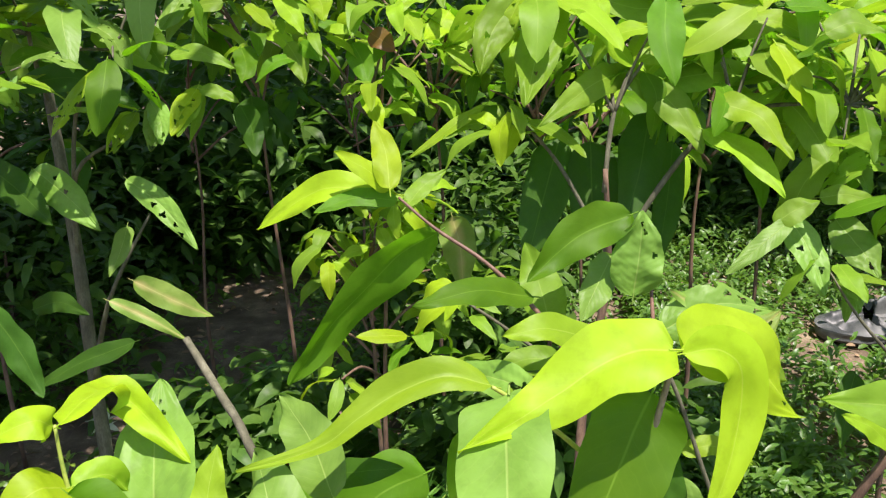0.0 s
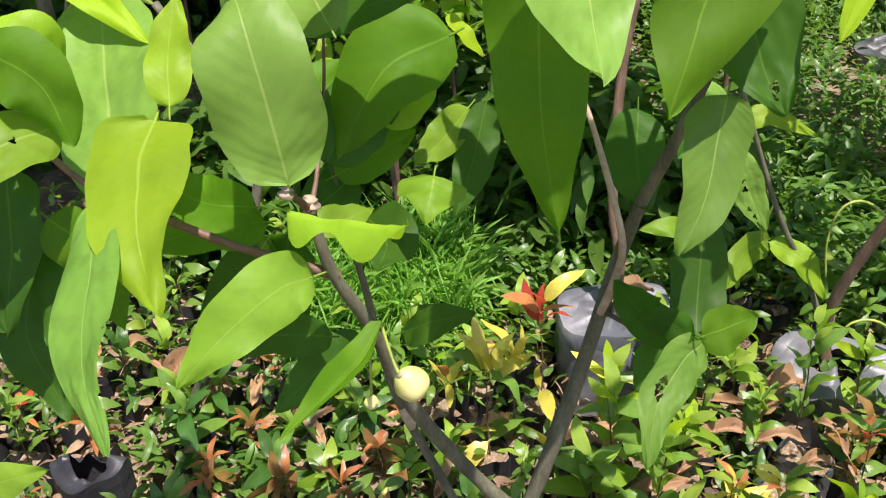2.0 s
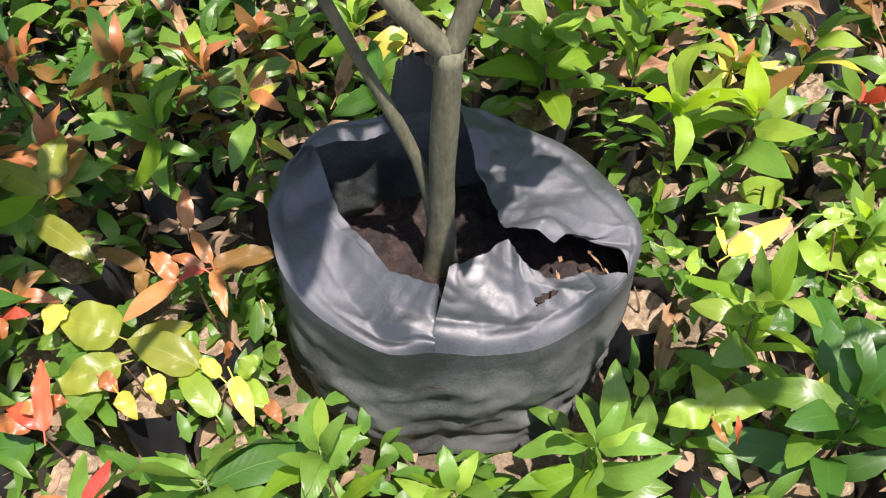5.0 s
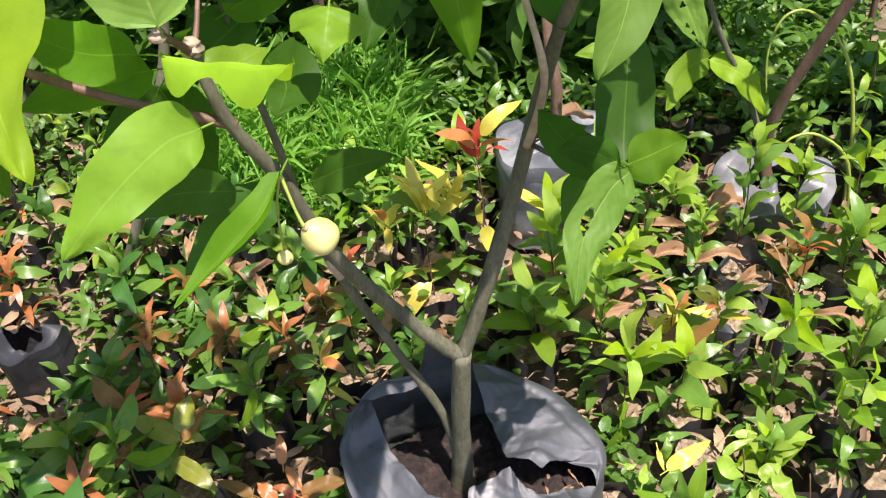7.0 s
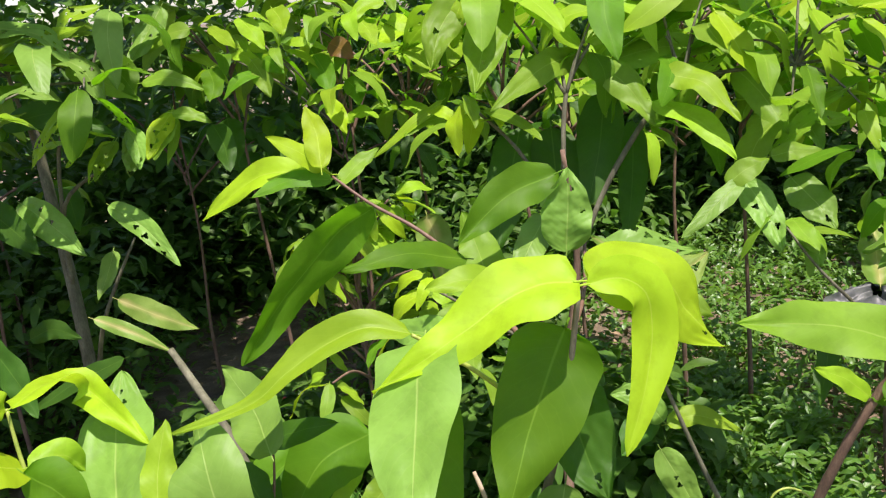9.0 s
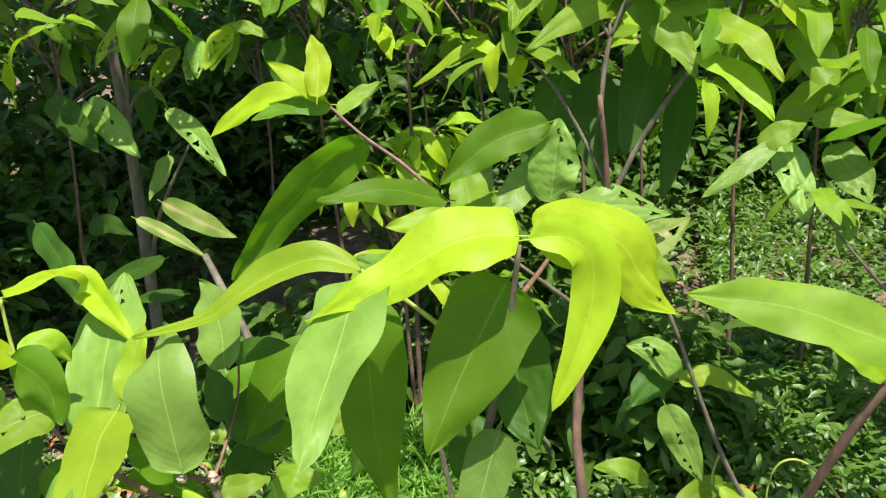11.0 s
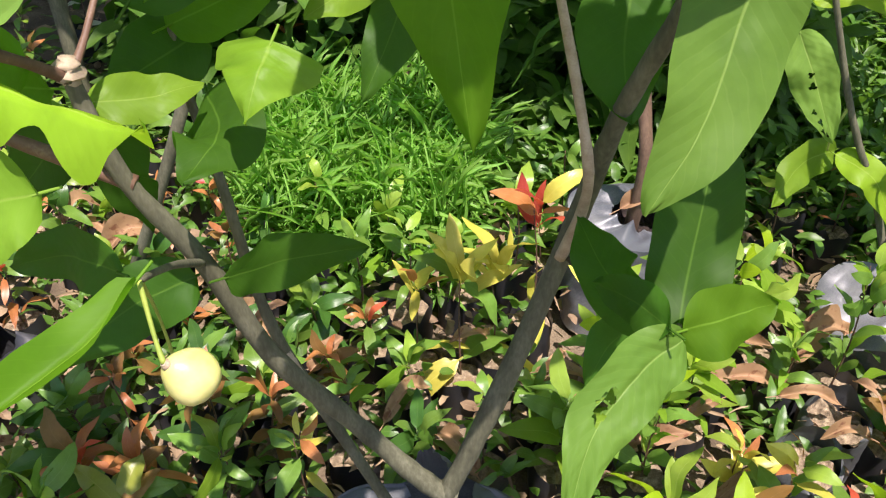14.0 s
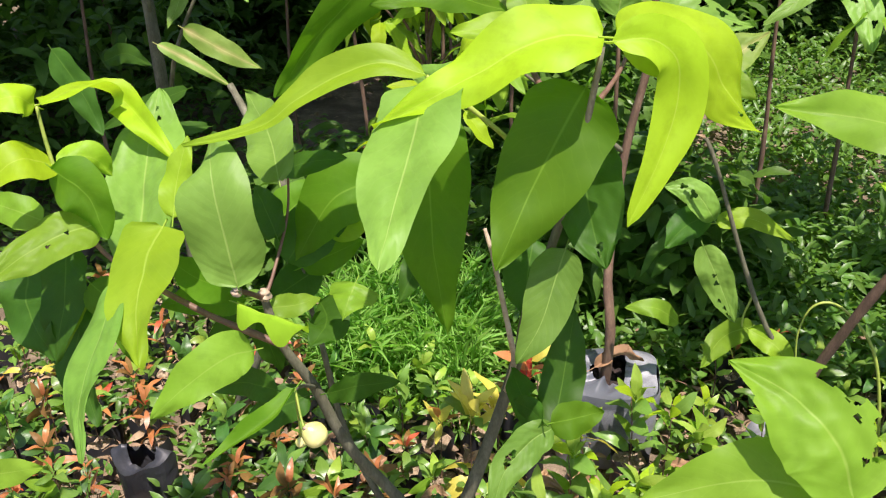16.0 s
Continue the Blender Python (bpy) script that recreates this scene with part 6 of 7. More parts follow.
shade_tree(4.4, 6.4, 3.4, (3.4, 4.8, 3.4, 1.6, 1.5, 0.7), 8, 4000)

# ---- larger pots with bare soil, and arching grass ----
for k, (x, y, r) in enumerate(((0.547, 1.26, 0.05), (0.61, 1.345, 0.05))):
    grow_bag((x, y, 0), r, 0.95, 0.115, [(0, 0.115), (90, 0.12), (180, 0.11), (270, 0.105)], FULL_IN, FLAT, PLASTIC, "black polythene pot filled with dry pale soil", 20 + k, soil_z=0.9, segs=48, earth=PALE_SOIL)


def grass_stem(points, label):
    g = thing("grass_stem", points[0], label, "grass", "arching grass stems")
    stem(g, "stalk", points, [0.0046 - 0.0028 * k / (len(points) - 1) for k in range(len(points))], GREEN_TWIG, sides=6)


grass_stem([(0.93, 1.59, 0.0), (0.91, 1.607, 0.219), (0.87, 1.63, 0.384), (0.791, 1.643, 0.479), (0.734, 1.643, 0.479), (0.711, 1.634, 0.413), (0.717, 1.622, 0.33)], "thin pale green arching grass stem")
grass_stem([(0.92, 1.55, 0.0), (0.885, 1.554, 0.184), (0.815, 1.564, 0.255), (0.758, 1.564, 0.255), (0.735, 1.558, 0.215)], "short pale green arching grass stem")

# ---- dry leaves lying among the pots ----
def dry_leaf(at, heading, length, width, curl, tilt):
    d = thing("dry_leaf", at, "large curled dry brown fallen leaf", "leaf", "dry leaves among the pots")
    c, s = math.cos(heading), math.sin(heading)
    v, f, uv = blade([(-c * length / 2, -s * length / 2, 0.01), (0, 0, 0.01 + curl), (c * length / 2, s * length / 2, 0.012 + tilt)], width, (0.1, -0.5, 1), 0.85, 0.14, 18, 8, 0.5, (), ((0.98, 0.4, 0.012),), int(length * 999), 0.02)
    part("blade", mesh("dry_blade", v, f, LEAF["dry"], uv), d)


for at, heading, length, width, curl, tilt in (
        ((0.20, 1.29, 0.10), 1.9, 0.13, 0.06, 0.05, 0.0), ((0.615, 1.50, 0.10), 0.5, 0.12, 0.075, 0.05, 0.02), ((0.47, 1.40, 0.10), 0.15, 0.18, 0.045, 0.03, 0.0),
        ((0.31, 1.27, 0.10), 0.3, 0.16, 0.05, 0.02, 0.01), ((0.43, 1.19, 0.10), 0.6, 0.13, 0.05, 0.03, 0.0), ((-0.605, 1.63, 0.12), 0.5, 0.13, 0.07, 0.05, 0.0),
        ((0.17, 0.865, 0.19), 0.6, 0.035, 0.016, 0.008, 0.0), ((0.19, 0.89, 0.19), 2.1, 0.03, 0.014, 0.006, 0.0), ((0.15, 0.885, 0.19), 1.4, 0.028, 0.012, 0.006, 0.0), ((0.27, 0.86, 0.08), 1.2, 0.09, 0.035, 0.03, 0.0), ((-0.33, 1.45, 0.12), 2.3, 0.11, 0.045, 0.04, 0.0), ((0.34, 1.70, 0.235), 0.3, 0.12, 0.05, 0.03, 0.0),
        ((0.82, 1.38, 0.11), 2.6, 0.11, 0.045, 0.04, 0.0), ((-0.05, 1.30, 0.12), 0.9, 0.10, 0.035, 0.04, 0.0)):
    dry_leaf(at, heading, length, width, curl, tilt)
dr = random.Random(15)
for _ in range(28):
    x, y = dr.uniform(-0.8, 0.95), dr.uniform(1.14, 1.75)
    if math.hypot(x - 0.315, y - 1.70) > 0.17 and math.hypot(x - 0.745, y - 1.64) > 0.15:
        dry_leaf((x, y, dr.uniform(0.10, 0.15)), dr.uniform(0, 6.28), dr.uniform(0.06, 0.11), dr.uniform(0.025, 0.045), dr.uniform(0.01, 0.04), dr.uniform(-0.01, 0.03))


# ---- the field of potted seedlings ----
POT, POT_SOIL = [], []
for k in range(4):
    r2 = random.Random(k)
    pv, pf = [], []
    for i in range(6):
        for j in range(16):
            a = 2 * math.pi * j / 16
            top = i == 5
            r = 0.036 + 0.004 * (i / 5) + r2.uniform(-0.0022, 0.0022) - (0.001 if top else 0)
            pv.append((math.cos(a) * r, math.sin(a) * r, -0.003 + 0.112 * i / 5 + (r2.uniform(-0.012, 0.012) if top else 0)))
    for i in range(5):
        for j in range(16):
            a, b = i * 16 + j, i * 16 + (j + 1) % 16
            pf.append((a, b, b + 16, a + 16))
    POT.append(mesh("seedling_pot", pv, pf, PLASTIC_POT))
    sv = [(0, 0, 0.098)] + [(math.cos(j / 14 * 6.283) * r, math.sin(j / 14 * 6.283) * r, 0.094 + r2.uniform(-0.008, 0.006)) for r in (0.013, 0.025, 0.037) for j in range(14)]
    sf = [(0, 1 + j, 1 + (j + 1) % 14) for j in range(14)] + [(1 + i * 14 + j, 15 + i * 14 + j, 15 + i * 14 + (j + 1) % 14, 1 + i * 14 + (j + 1) % 14) for i in range(2) for j in range(14)]
    POT_SOIL.append(mesh("pot_soil", sv, sf, PALE_SOIL))

STALKS = []
for k in range(4):
    r2 = random.Random(k + 40)
    h = 1.0
    tv, tf_ = tube([(0, 0, 0), (r2.uniform(-0.05, 0.05), r2.uniform(-0.05, 0.05), 0.5), (r2.uniform(-0.08, 0.08), r2.uniform(-0.08, 0.08), 1.0)], (0.0135, 0.011, 0.006), 6, 0.05, k, 3)
    STALKS.append(mesh("seedling_stem", tv, tf_, TWIG))


def seedling(x, y, seed, h, tiers, length, low_kinds, top_kinds, crown, label, group="potted seedlings", lift=(-0.6, 1.1)):
    """A seedling in its small bag: pot, soil, stem, leaves in pairs up the stem and a fresh whorl at the top."""
    r2 = random.Random(seed)
    s = thing("potted_seedling", (x, y, lie(x, y)), label, "seedling", group)
    s.rotation_euler = (0, 0, r2.uniform(0, 6.28))
    k = r2.randrange(4)
    pot = part("pot", POT[k], s, "small black polythene pot")
    part("soil", POT_SOIL[k], pot)
    st = part("stem", STALKS[k], s)
    st.location, st.scale = (0, 0, 0.09), (0.13, 0.13, h)
    spots_, leaves = [], []
    for i in range(tiers):
        f = 0.2 + 0.75 * i / max(1, tiers - 1)
        a0 = i * 1.57 + r2.uniform(-0.3, 0.3)
        for side in (0, math.pi):
            a = a0 + side + r2.uniform(-0.3, 0.3)
            leaves.append((f, a, r2.uniform(*lift), length * r2.uniform(0.7, 1.35) * (1.1 - 0.2 * f), r2.choice(low_kinds)))
    for i in range(crown):
        a = i * 6.283 / crown + r2.uniform(-0.4, 0.4)
        leaves.append((r2.uniform(0.85, 1.05), a, r2.uniform(-0.1, 2.6), length * r2.uniform(0.65, 1.05), r2.choice(top_kinds)))
    for f, a, up, ln, kind in leaves:
        way = (math.cos(a), math.sin(a), up)
        m = Matrix.Translation((math.cos(a) * 0.004, math.sin(a) * 0.004, 0.09 + h * f)) @ aim(way, (0, 0, 1), r2.gauss(0, 0.6))
        sc = ln / 0.1
        ob = part("leaf", shape(kind, r2.randrange(6), True), s)
        ob.matrix_local = m @ Matrix.Diagonal((sc, sc, sc, 1))
    return s


def bare_seedling(x, y, h, label):
    """Pot, soil and stem of a seedling whose leaves are set one by one."""
    k = len(bpy.data.objects) % 4
    sd = thing("potted_seedling", (x, y, lie(x, y)), label, "seedling", "potted seedlings")
    pot = part("pot", POT[k], sd, "small black polythene pot")
    part("soil", POT_SOIL[k], pot)
    st = part("stem", STALKS[k], sd)
    st.location, st.scale = (0, 0, 0.09), (0.13, 0.13, max(0.04, h))
    bpy.context.view_layer.update()
    return sd


orange_one = bare_seedling(-0.215, 0.916, 0.110, "seedling with orange-red fresh leaves beside the bag")
hang(orange_one, [(-0.229, 0.965, 0.210), (-0.230, 0.983, 0.228), (-0.230, 1.001, 0.235)], 0.018, "orange", (0, -0.35, 1))
hang(orange_one, [(-0.202, 0.921, 0.205), (-0.213, 0.940, 0.216), (-0.223, 0.959, 0.215)], 0.016, "orange", (0, -0.35, 1))
hang(orange_one, [(-0.201, 0.917, 0.200), (-0.167, 0.925, 0.206), (-0.133, 0.932, 0.200)], 0.027, "bronze", (0, -0.35, 1))
hang(orange_one, [(-0.198, 0.911, 0.205), (-0.191, 0.886, 0.203), (-0.184, 0.861, 0.190)], 0.016, "orange", (0, -0.35, 1))
hang(orange_one, [(-0.208, 0.913, 0.205), (-0.225, 0.921, 0.214), (-0.242, 0.928, 0.210)], 0.014, "orange", (0, -0.35, 1))
hang(orange_one, [(-0.208, 0.913, 0.205), (-0.221, 0.908, 0.209), (-0.234, 0.903, 0.200)], 0.011, "red", (0, -0.35, 1))
hang(orange_one, [(-0.274, 0.932, 0.190), (-0.303, 0.949, 0.194), (-0.331, 0.967, 0.185)], 0.019, "bronze", (0, -0.35, 1))
hang(orange_one, [(-0.239, 0.912, 0.195), (-0.252, 0.926, 0.206), (-0.266, 0.941, 0.205)], 0.022, "orange", (0, -0.35, 1))
hang(orange_one, [(-0.238, 0.909, 0.195), (-0.265, 0.892, 0.191), (-0.293, 0.876, 0.175)], 0.022, "orange", (0, -0.35, 1))
hang(orange_one, [(-0.275, 0.930, 0.190), (-0.277, 0.919, 0.186), (-0.280, 0.908, 0.170)], 0.016, "bronze", (0, -0.35, 1))
hang(orange_one, [(-0.226, 0.944, 0.160), (-0.254, 0.931, 0.161), (-0.283, 0.918, 0.150)], 0.020, "pot_dark", (0, -0.35, 1))
hang(orange_one, [(-0.221, 0.949, 0.150), (-0.206, 0.928, 0.151), (-0.191, 0.908, 0.140)], 0.023, "pot_dark", (0, -0.35, 1))
hang(orange_one, [(-0.231, 0.958, 0.140), (-0.244, 0.938, 0.146), (-0.257, 0.919, 0.140)], 0.022, "pot_green", (0, -0.35, 1))
amber_one = bare_seedling(-0.402, 0.905, 0.100, "seedling with amber and orange young leaves")
hang(amber_one, [(-0.403, 0.907, 0.190), (-0.388, 0.919, 0.201), (-0.372, 0.930, 0.200)], 0.016, "bronze", (0, -0.35, 1))
hang(amber_one, [(-0.402, 0.905, 0.190), (-0.422, 0.905, 0.196), (-0.441, 0.905, 0.190)], 0.019, "orange", (0, -0.35, 1))
hang(amber_one, [(-0.402, 0.905, 0.190), (-0.379, 0.903, 0.194), (-0.355, 0.900, 0.185)], 0.016, "orange", (0, -0.35, 1))
hang(amber_one, [(-0.355, 0.900, 0.180), (-0.362, 0.886, 0.181), (-0.369, 0.871, 0.170)], 0.026, "gold", (0, -0.35, 1))
hang(amber_one, [(-0.414, 0.890, 0.180), (-0.396, 0.886, 0.191), (-0.379, 0.882, 0.190)], 0.014, "red", (0, -0.35, 1))
hang(amber_one, [(-0.416, 0.891, 0.180), (-0.413, 0.879, 0.178), (-0.411, 0.868, 0.165)], 0.016, "orange", (0, -0.35, 1))
hang(amber_one, [(-0.410, 0.915, 0.160), (-0.408, 0.901, 0.161), (-0.407, 0.888, 0.150)], 0.022, "pot_green", (0, -0.35, 1))
hang(amber_one, [(-0.422, 0.923, 0.150), (-0.432, 0.906, 0.151), (-0.442, 0.889, 0.140)], 0.022, "pot_dark", (0, -0.35, 1))
hang(amber_one, [(-0.416, 0.911, 0.130), (-0.428, 0.888, 0.131), (-0.440, 0.865, 0.120)], 0.028, "pot_dark", (0, -0.35, 1))
hang(amber_one, [(-0.397, 0.892, 0.130), (-0.382, 0.888, 0.136), (-0.368, 0.884, 0.130)], 0.024, "pot_green", (0, -0.35, 1))
olive_one = bare_seedling(-0.283, 0.838, 0.080, "broad-leaved seedling with olive-yellow leaves")
hang(olive_one, [(-0.295, 0.862, 0.170), (-0.327, 0.876, 0.176), (-0.359, 0.890, 0.170)], 0.051, "olive", (0, -0.35, 1))
hang(olive_one, [(-0.210, 0.815, 0.175), (-0.247, 0.833, 0.183), (-0.284, 0.850, 0.180)], 0.039, "olive", (0, -0.35, 1))
hang(olive_one, [(-0.290, 0.833, 0.165), (-0.325, 0.824, 0.164), (-0.359, 0.815, 0.150)], 0.039, "olive", (0, -0.35, 1))
hang(olive_one, [(-0.285, 0.853, 0.160), (-0.255, 0.865, 0.166), (-0.226, 0.878, 0.160)], 0.031, "olive", (0, -0.35, 1))
hang(olive_one, [(-0.317, 0.819, 0.150), (-0.334, 0.802, 0.146), (-0.351, 0.785, 0.130)], 0.036, "pot_green", (0, -0.35, 1))
hang(olive_one, [(-0.257, 0.812, 0.170), (-0.252, 0.801, 0.169), (-0.248, 0.790, 0.155)], 0.022, "gold", (0, -0.35, 1))
hang(olive_one, [(-0.288, 0.799, 0.165), (-0.280, 0.788, 0.164), (-0.271, 0.777, 0.150)], 0.019, "gold", (0, -0.35, 1))
hang(olive_one, [(-0.310, 0.820, 0.165), (-0.300, 0.812, 0.169), (-0.290, 0.803, 0.160)], 0.018, "orange", (0, -0.35, 1))
pink_one = bare_seedling(-0.338, 0.755, 0.100, "seedling with a glossy pink new leaf")
hang(pink_one, [(-0.339, 0.749, 0.190), (-0.342, 0.780, 0.208), (-0.346, 0.811, 0.215)], 0.019, "red", (0, -0.35, 1))
hang(pink_one, [(-0.344, 0.775, 0.185), (-0.334, 0.777, 0.194), (-0.323, 0.779, 0.190)], 0.015, "orange", (0, -0.35, 1))
hang(pink_one, [(-0.346, 0.776, 0.185), (-0.357, 0.775, 0.191), (-0.369, 0.774, 0.185)], 0.015, "orange", (0, -0.35, 1))
hang(pink_one, [(-0.350, 0.767, 0.170), (-0.372, 0.780, 0.176), (-0.394, 0.792, 0.170)], 0.019, "red", (0, -0.35, 1))
hang(pink_one, [(-0.362, 0.771, 0.165), (-0.383, 0.774, 0.169), (-0.403, 0.777, 0.160)], 0.022, "orange", (0, -0.35, 1))
holly_one = bare_seedling(-0.190, 0.775, 0.070, "green seedling with amber young shoots")
hang(holly_one, [(-0.193, 0.770, 0.160), (-0.213, 0.795, 0.171), (-0.233, 0.821, 0.170)], 0.028, "pot_lime", (0, -0.35, 1))
hang(holly_one, [(-0.172, 0.807, 0.165), (-0.161, 0.813, 0.178), (-0.151, 0.819, 0.180)], 0.019, "pot_lime", (0, -0.35, 1))
hang(holly_one, [(-0.225, 0.816, 0.165), (-0.211, 0.821, 0.173), (-0.196, 0.826, 0.170)], 0.019, "pot_green", (0, -0.35, 1))
hang(holly_one, [(-0.188, 0.800, 0.180), (-0.198, 0.808, 0.189), (-0.208, 0.817, 0.185)], 0.016, "gold", (0, -0.35, 1))
hang(holly_one, [(-0.177, 0.801, 0.175), (-0.168, 0.781, 0.169), (-0.159, 0.760, 0.150)], 0.020, "gold", (0, -0.35, 1))
hang(holly_one, [(-0.184, 0.822, 0.180), (-0.178, 0.822, 0.196), (-0.172, 0.823, 0.200)], 0.011, "orange", (0, -0.35, 1))
hang(holly_one, [(-0.175, 0.809, 0.150), (-0.159, 0.793, 0.156), (-0.144, 0.776, 0.150)], 0.023, "pot_lime", (0, -0.35, 1))
hang(holly_one, [(-0.151, 0.788, 0.150), (-0.141, 0.774, 0.156), (-0.132, 0.761, 0.150)], 0.015, "orange", (0, -0.35, 1))
hang(holly_one, [(-0.220, 0.865, 0.150), (-0.228, 0.860, 0.156), (-0.236, 0.854, 0.150)], 0.020, "pot_green", (0, -0.35, 1))
lime_one = bare_seedling(-0.388, 1.029, 0.120, "broad-leaved seedling with yellow-green top")
hang(lime_one, [(-0.389, 1.032, 0.210), (-0.432, 1.059, 0.216), (-0.474, 1.087, 0.210)], 0.034, "olive", (0, -0.35, 1))
hang(lime_one, [(-0.386, 1.042, 0.215), (-0.380, 1.068, 0.234), (-0.375, 1.094, 0.240)], 0.035, "olive", (0, -0.35, 1))
hang(lime_one, [(-0.384, 1.029, 0.210), (-0.368, 1.057, 0.221), (-0.351, 1.086, 0.220)], 0.026, "bronze", (0, -0.35, 1))
hang(lime_one, [(-0.394, 1.052, 0.200), (-0.361, 1.066, 0.206), (-0.327, 1.080, 0.200)], 0.031, "pot_green", (0, -0.35, 1))
hang(lime_one, [(-0.391, 1.042, 0.205), (-0.372, 1.038, 0.208), (-0.354, 1.035, 0.200)], 0.023, "olive", (0, -0.35, 1))
hang(lime_one, [(-0.400, 1.009, 0.195), (-0.364, 0.980, 0.194), (-0.328, 0.952, 0.180)], 0.030, "olive", (0, -0.35, 1))
hang(lime_one, [(-0.403, 1.045, 0.180), (-0.429, 1.030, 0.181), (-0.456, 1.014, 0.170)], 0.050, "pot_green", (0, -0.35, 1))
hang(lime_one, [(-0.414, 1.061, 0.170), (-0.429, 1.044, 0.176), (-0.444, 1.028, 0.170)], 0.047, "pot_green", (0, -0.35, 1))
hang(lime_one, [(-0.403, 1.049, 0.170), (-0.408, 1.021, 0.171), (-0.413, 0.993, 0.160)], 0.031, "pot_green", (0, -0.35, 1))
hang(lime_one, [(-0.426, 1.016, 0.170), (-0.425, 1.006, 0.171), (-0.423, 0.997, 0.160)], 0.015, "pot_lime", (0, -0.35, 1))
hang(lime_one, [(-0.480, 1.066, 0.160), (-0.473, 1.047, 0.161), (-0.466, 1.027, 0.150)], 0.031, "pot_green", (0, -0.35, 1))
round_one = bare_seedling(0.285, 0.727, 0.09, "seedling with broad pale green leaves and red buds")
hang(round_one, [(0.260, 0.708, 0.200), (0.256, 0.726, 0.215), (0.250, 0.755, 0.210)], 0.026, "pot_lime", (0, -0.45, 1))
hang(round_one, [(0.262, 0.708, 0.200), (0.296, 0.717, 0.210), (0.337, 0.725, 0.200)], 0.028, "pot_lime", (0, -0.45, 1))
hang(round_one, [(0.257, 0.705, 0.200), (0.234, 0.708, 0.205), (0.216, 0.709, 0.190)], 0.027, "pot_lime", (0, -0.45, 1))
hang(round_one, [(0.262, 0.710, 0.200), (0.267, 0.697, 0.200), (0.271, 0.689, 0.190)], 0.016, "pot_lime", (0, -0.45, 1))
hang(round_one, [(0.256, 0.699, 0.205), (0.254, 0.683, 0.215), (0.261, 0.675, 0.210)], 0.008, "orange", (0, -0.45, 1))
hang(round_one, [(0.274, 0.684, 0.200), (0.270, 0.683, 0.220), (0.269, 0.690, 0.230)], 0.007, "red", (0, -0.45, 1))
hang(round_one, [(0.251, 0.776, 0.170), (0.235, 0.761, 0.175), (0.229, 0.758, 0.165)], 0.013, "pot_green", (0, -0.45, 1))
tall_leaf = bare_seedling(0.203, 0.726, 0.08, "seedling with long upright mid-green leaves beside the bag")
hang(tall_leaf, [(0.182, 0.706, 0.170), (0.172, 0.719, 0.215), (0.175, 0.749, 0.240)], 0.030, "pot_green", (0, -0.45, 1))
hang(tall_leaf, [(0.200, 0.707, 0.160), (0.204, 0.718, 0.180), (0.207, 0.734, 0.200)], 0.024, "pot_green", (0, -0.45, 1))
hang(tall_leaf, [(0.211, 0.761, 0.150), (0.215, 0.769, 0.160), (0.212, 0.787, 0.160)], 0.015, "pot_lime", (0, -0.45, 1))
hang(tall_leaf, [(0.242, 0.764, 0.150), (0.240, 0.771, 0.160), (0.236, 0.787, 0.160)], 0.015, "pot_green", (0, -0.45, 1))
trailing_one = bare_seedling(0.342, 0.836, 0.12, "slim seedling with small round green leaves and one golden leaf")
hang(trailing_one, [(0.300, 0.832, 0.200), (0.319, 0.837, 0.200), (0.336, 0.825, 0.200)], 0.023, "pot_lime", (0, -0.45, 1))
hang(trailing_one, [(0.309, 0.827, 0.200), (0.311, 0.810, 0.195), (0.321, 0.805, 0.180)], 0.010, "pot_lime", (0, -0.45, 1))
hang(trailing_one, [(0.313, 0.808, 0.180), (0.329, 0.804, 0.180), (0.350, 0.802, 0.180)], 0.010, "pot_lime", (0, -0.45, 1))
hang(trailing_one, [(0.292, 0.840, 0.180), (0.280, 0.833, 0.180), (0.274, 0.818, 0.180)], 0.012, "pot_green", (0, -0.45, 1))
hang(trailing_one, [(0.297, 0.829, 0.180), (0.305, 0.823, 0.180), (0.310, 0.812, 0.180)], 0.012, "pot_lime", (0, -0.45, 1))
hang(trailing_one, [(0.294, 0.828, 0.210), (0.306, 0.836, 0.210), (0.316, 0.845, 0.210)], 0.014, "pot_green", (0, -0.45, 1))
hang(trailing_one, [(0.307, 0.851, 0.200), (0.316, 0.856, 0.220), (0.331, 0.864, 0.230)], 0.018, "pot_green", (0, -0.45, 1))
hang(trailing_one, [(0.281, 0.867, 0.200), (0.289, 0.884, 0.200), (0.300, 0.902, 0.200)], 0.015, "pot_lime", (0, -0.45, 1))
hang(trailing_one, [(0.297, 0.876, 0.200), (0.293, 0.880, 0.200), (0.300, 0.874, 0.200)], 0.011, "pot_green", (0, -0.45, 1))
hang(trailing_one, [(0.316, 0.871, 0.220), (0.343, 0.878, 0.235), (0.386, 0.901, 0.235)], 0.026, "gold", (0, -0.45, 1))
hang(trailing_one, [(0.307, 0.893, 0.240), (0.306, 0.875, 0.240), (0.309, 0.864, 0.230)], 0.008, "gold", (0, -0.45, 1))
hang(trailing_one, [(0.311, 0.888, 0.230), (0.316, 0.884, 0.250), (0.320, 0.900, 0.260)], 0.015, "pot_green", (0, -0.45, 1))
hang(trailing_one, [(0.312, 0.911, 0.240), (0.329, 0.905, 0.250), (0.362, 0.913, 0.240)], 0.014, "pot_green", (0, -0.45, 1))
hang(trailing_one, [(0.353, 0.827, 0.160), (0.375, 0.829, 0.160), (0.396, 0.836, 0.160)], 0.031, "pot_dark", (0, -0.45, 1))
hang(trailing_one, [(0.263, 0.902, 0.200), (0.271, 0.897, 0.200), (0.282, 0.900, 0.200)], 0.010, "pot_lime", (0, -0.45, 1))
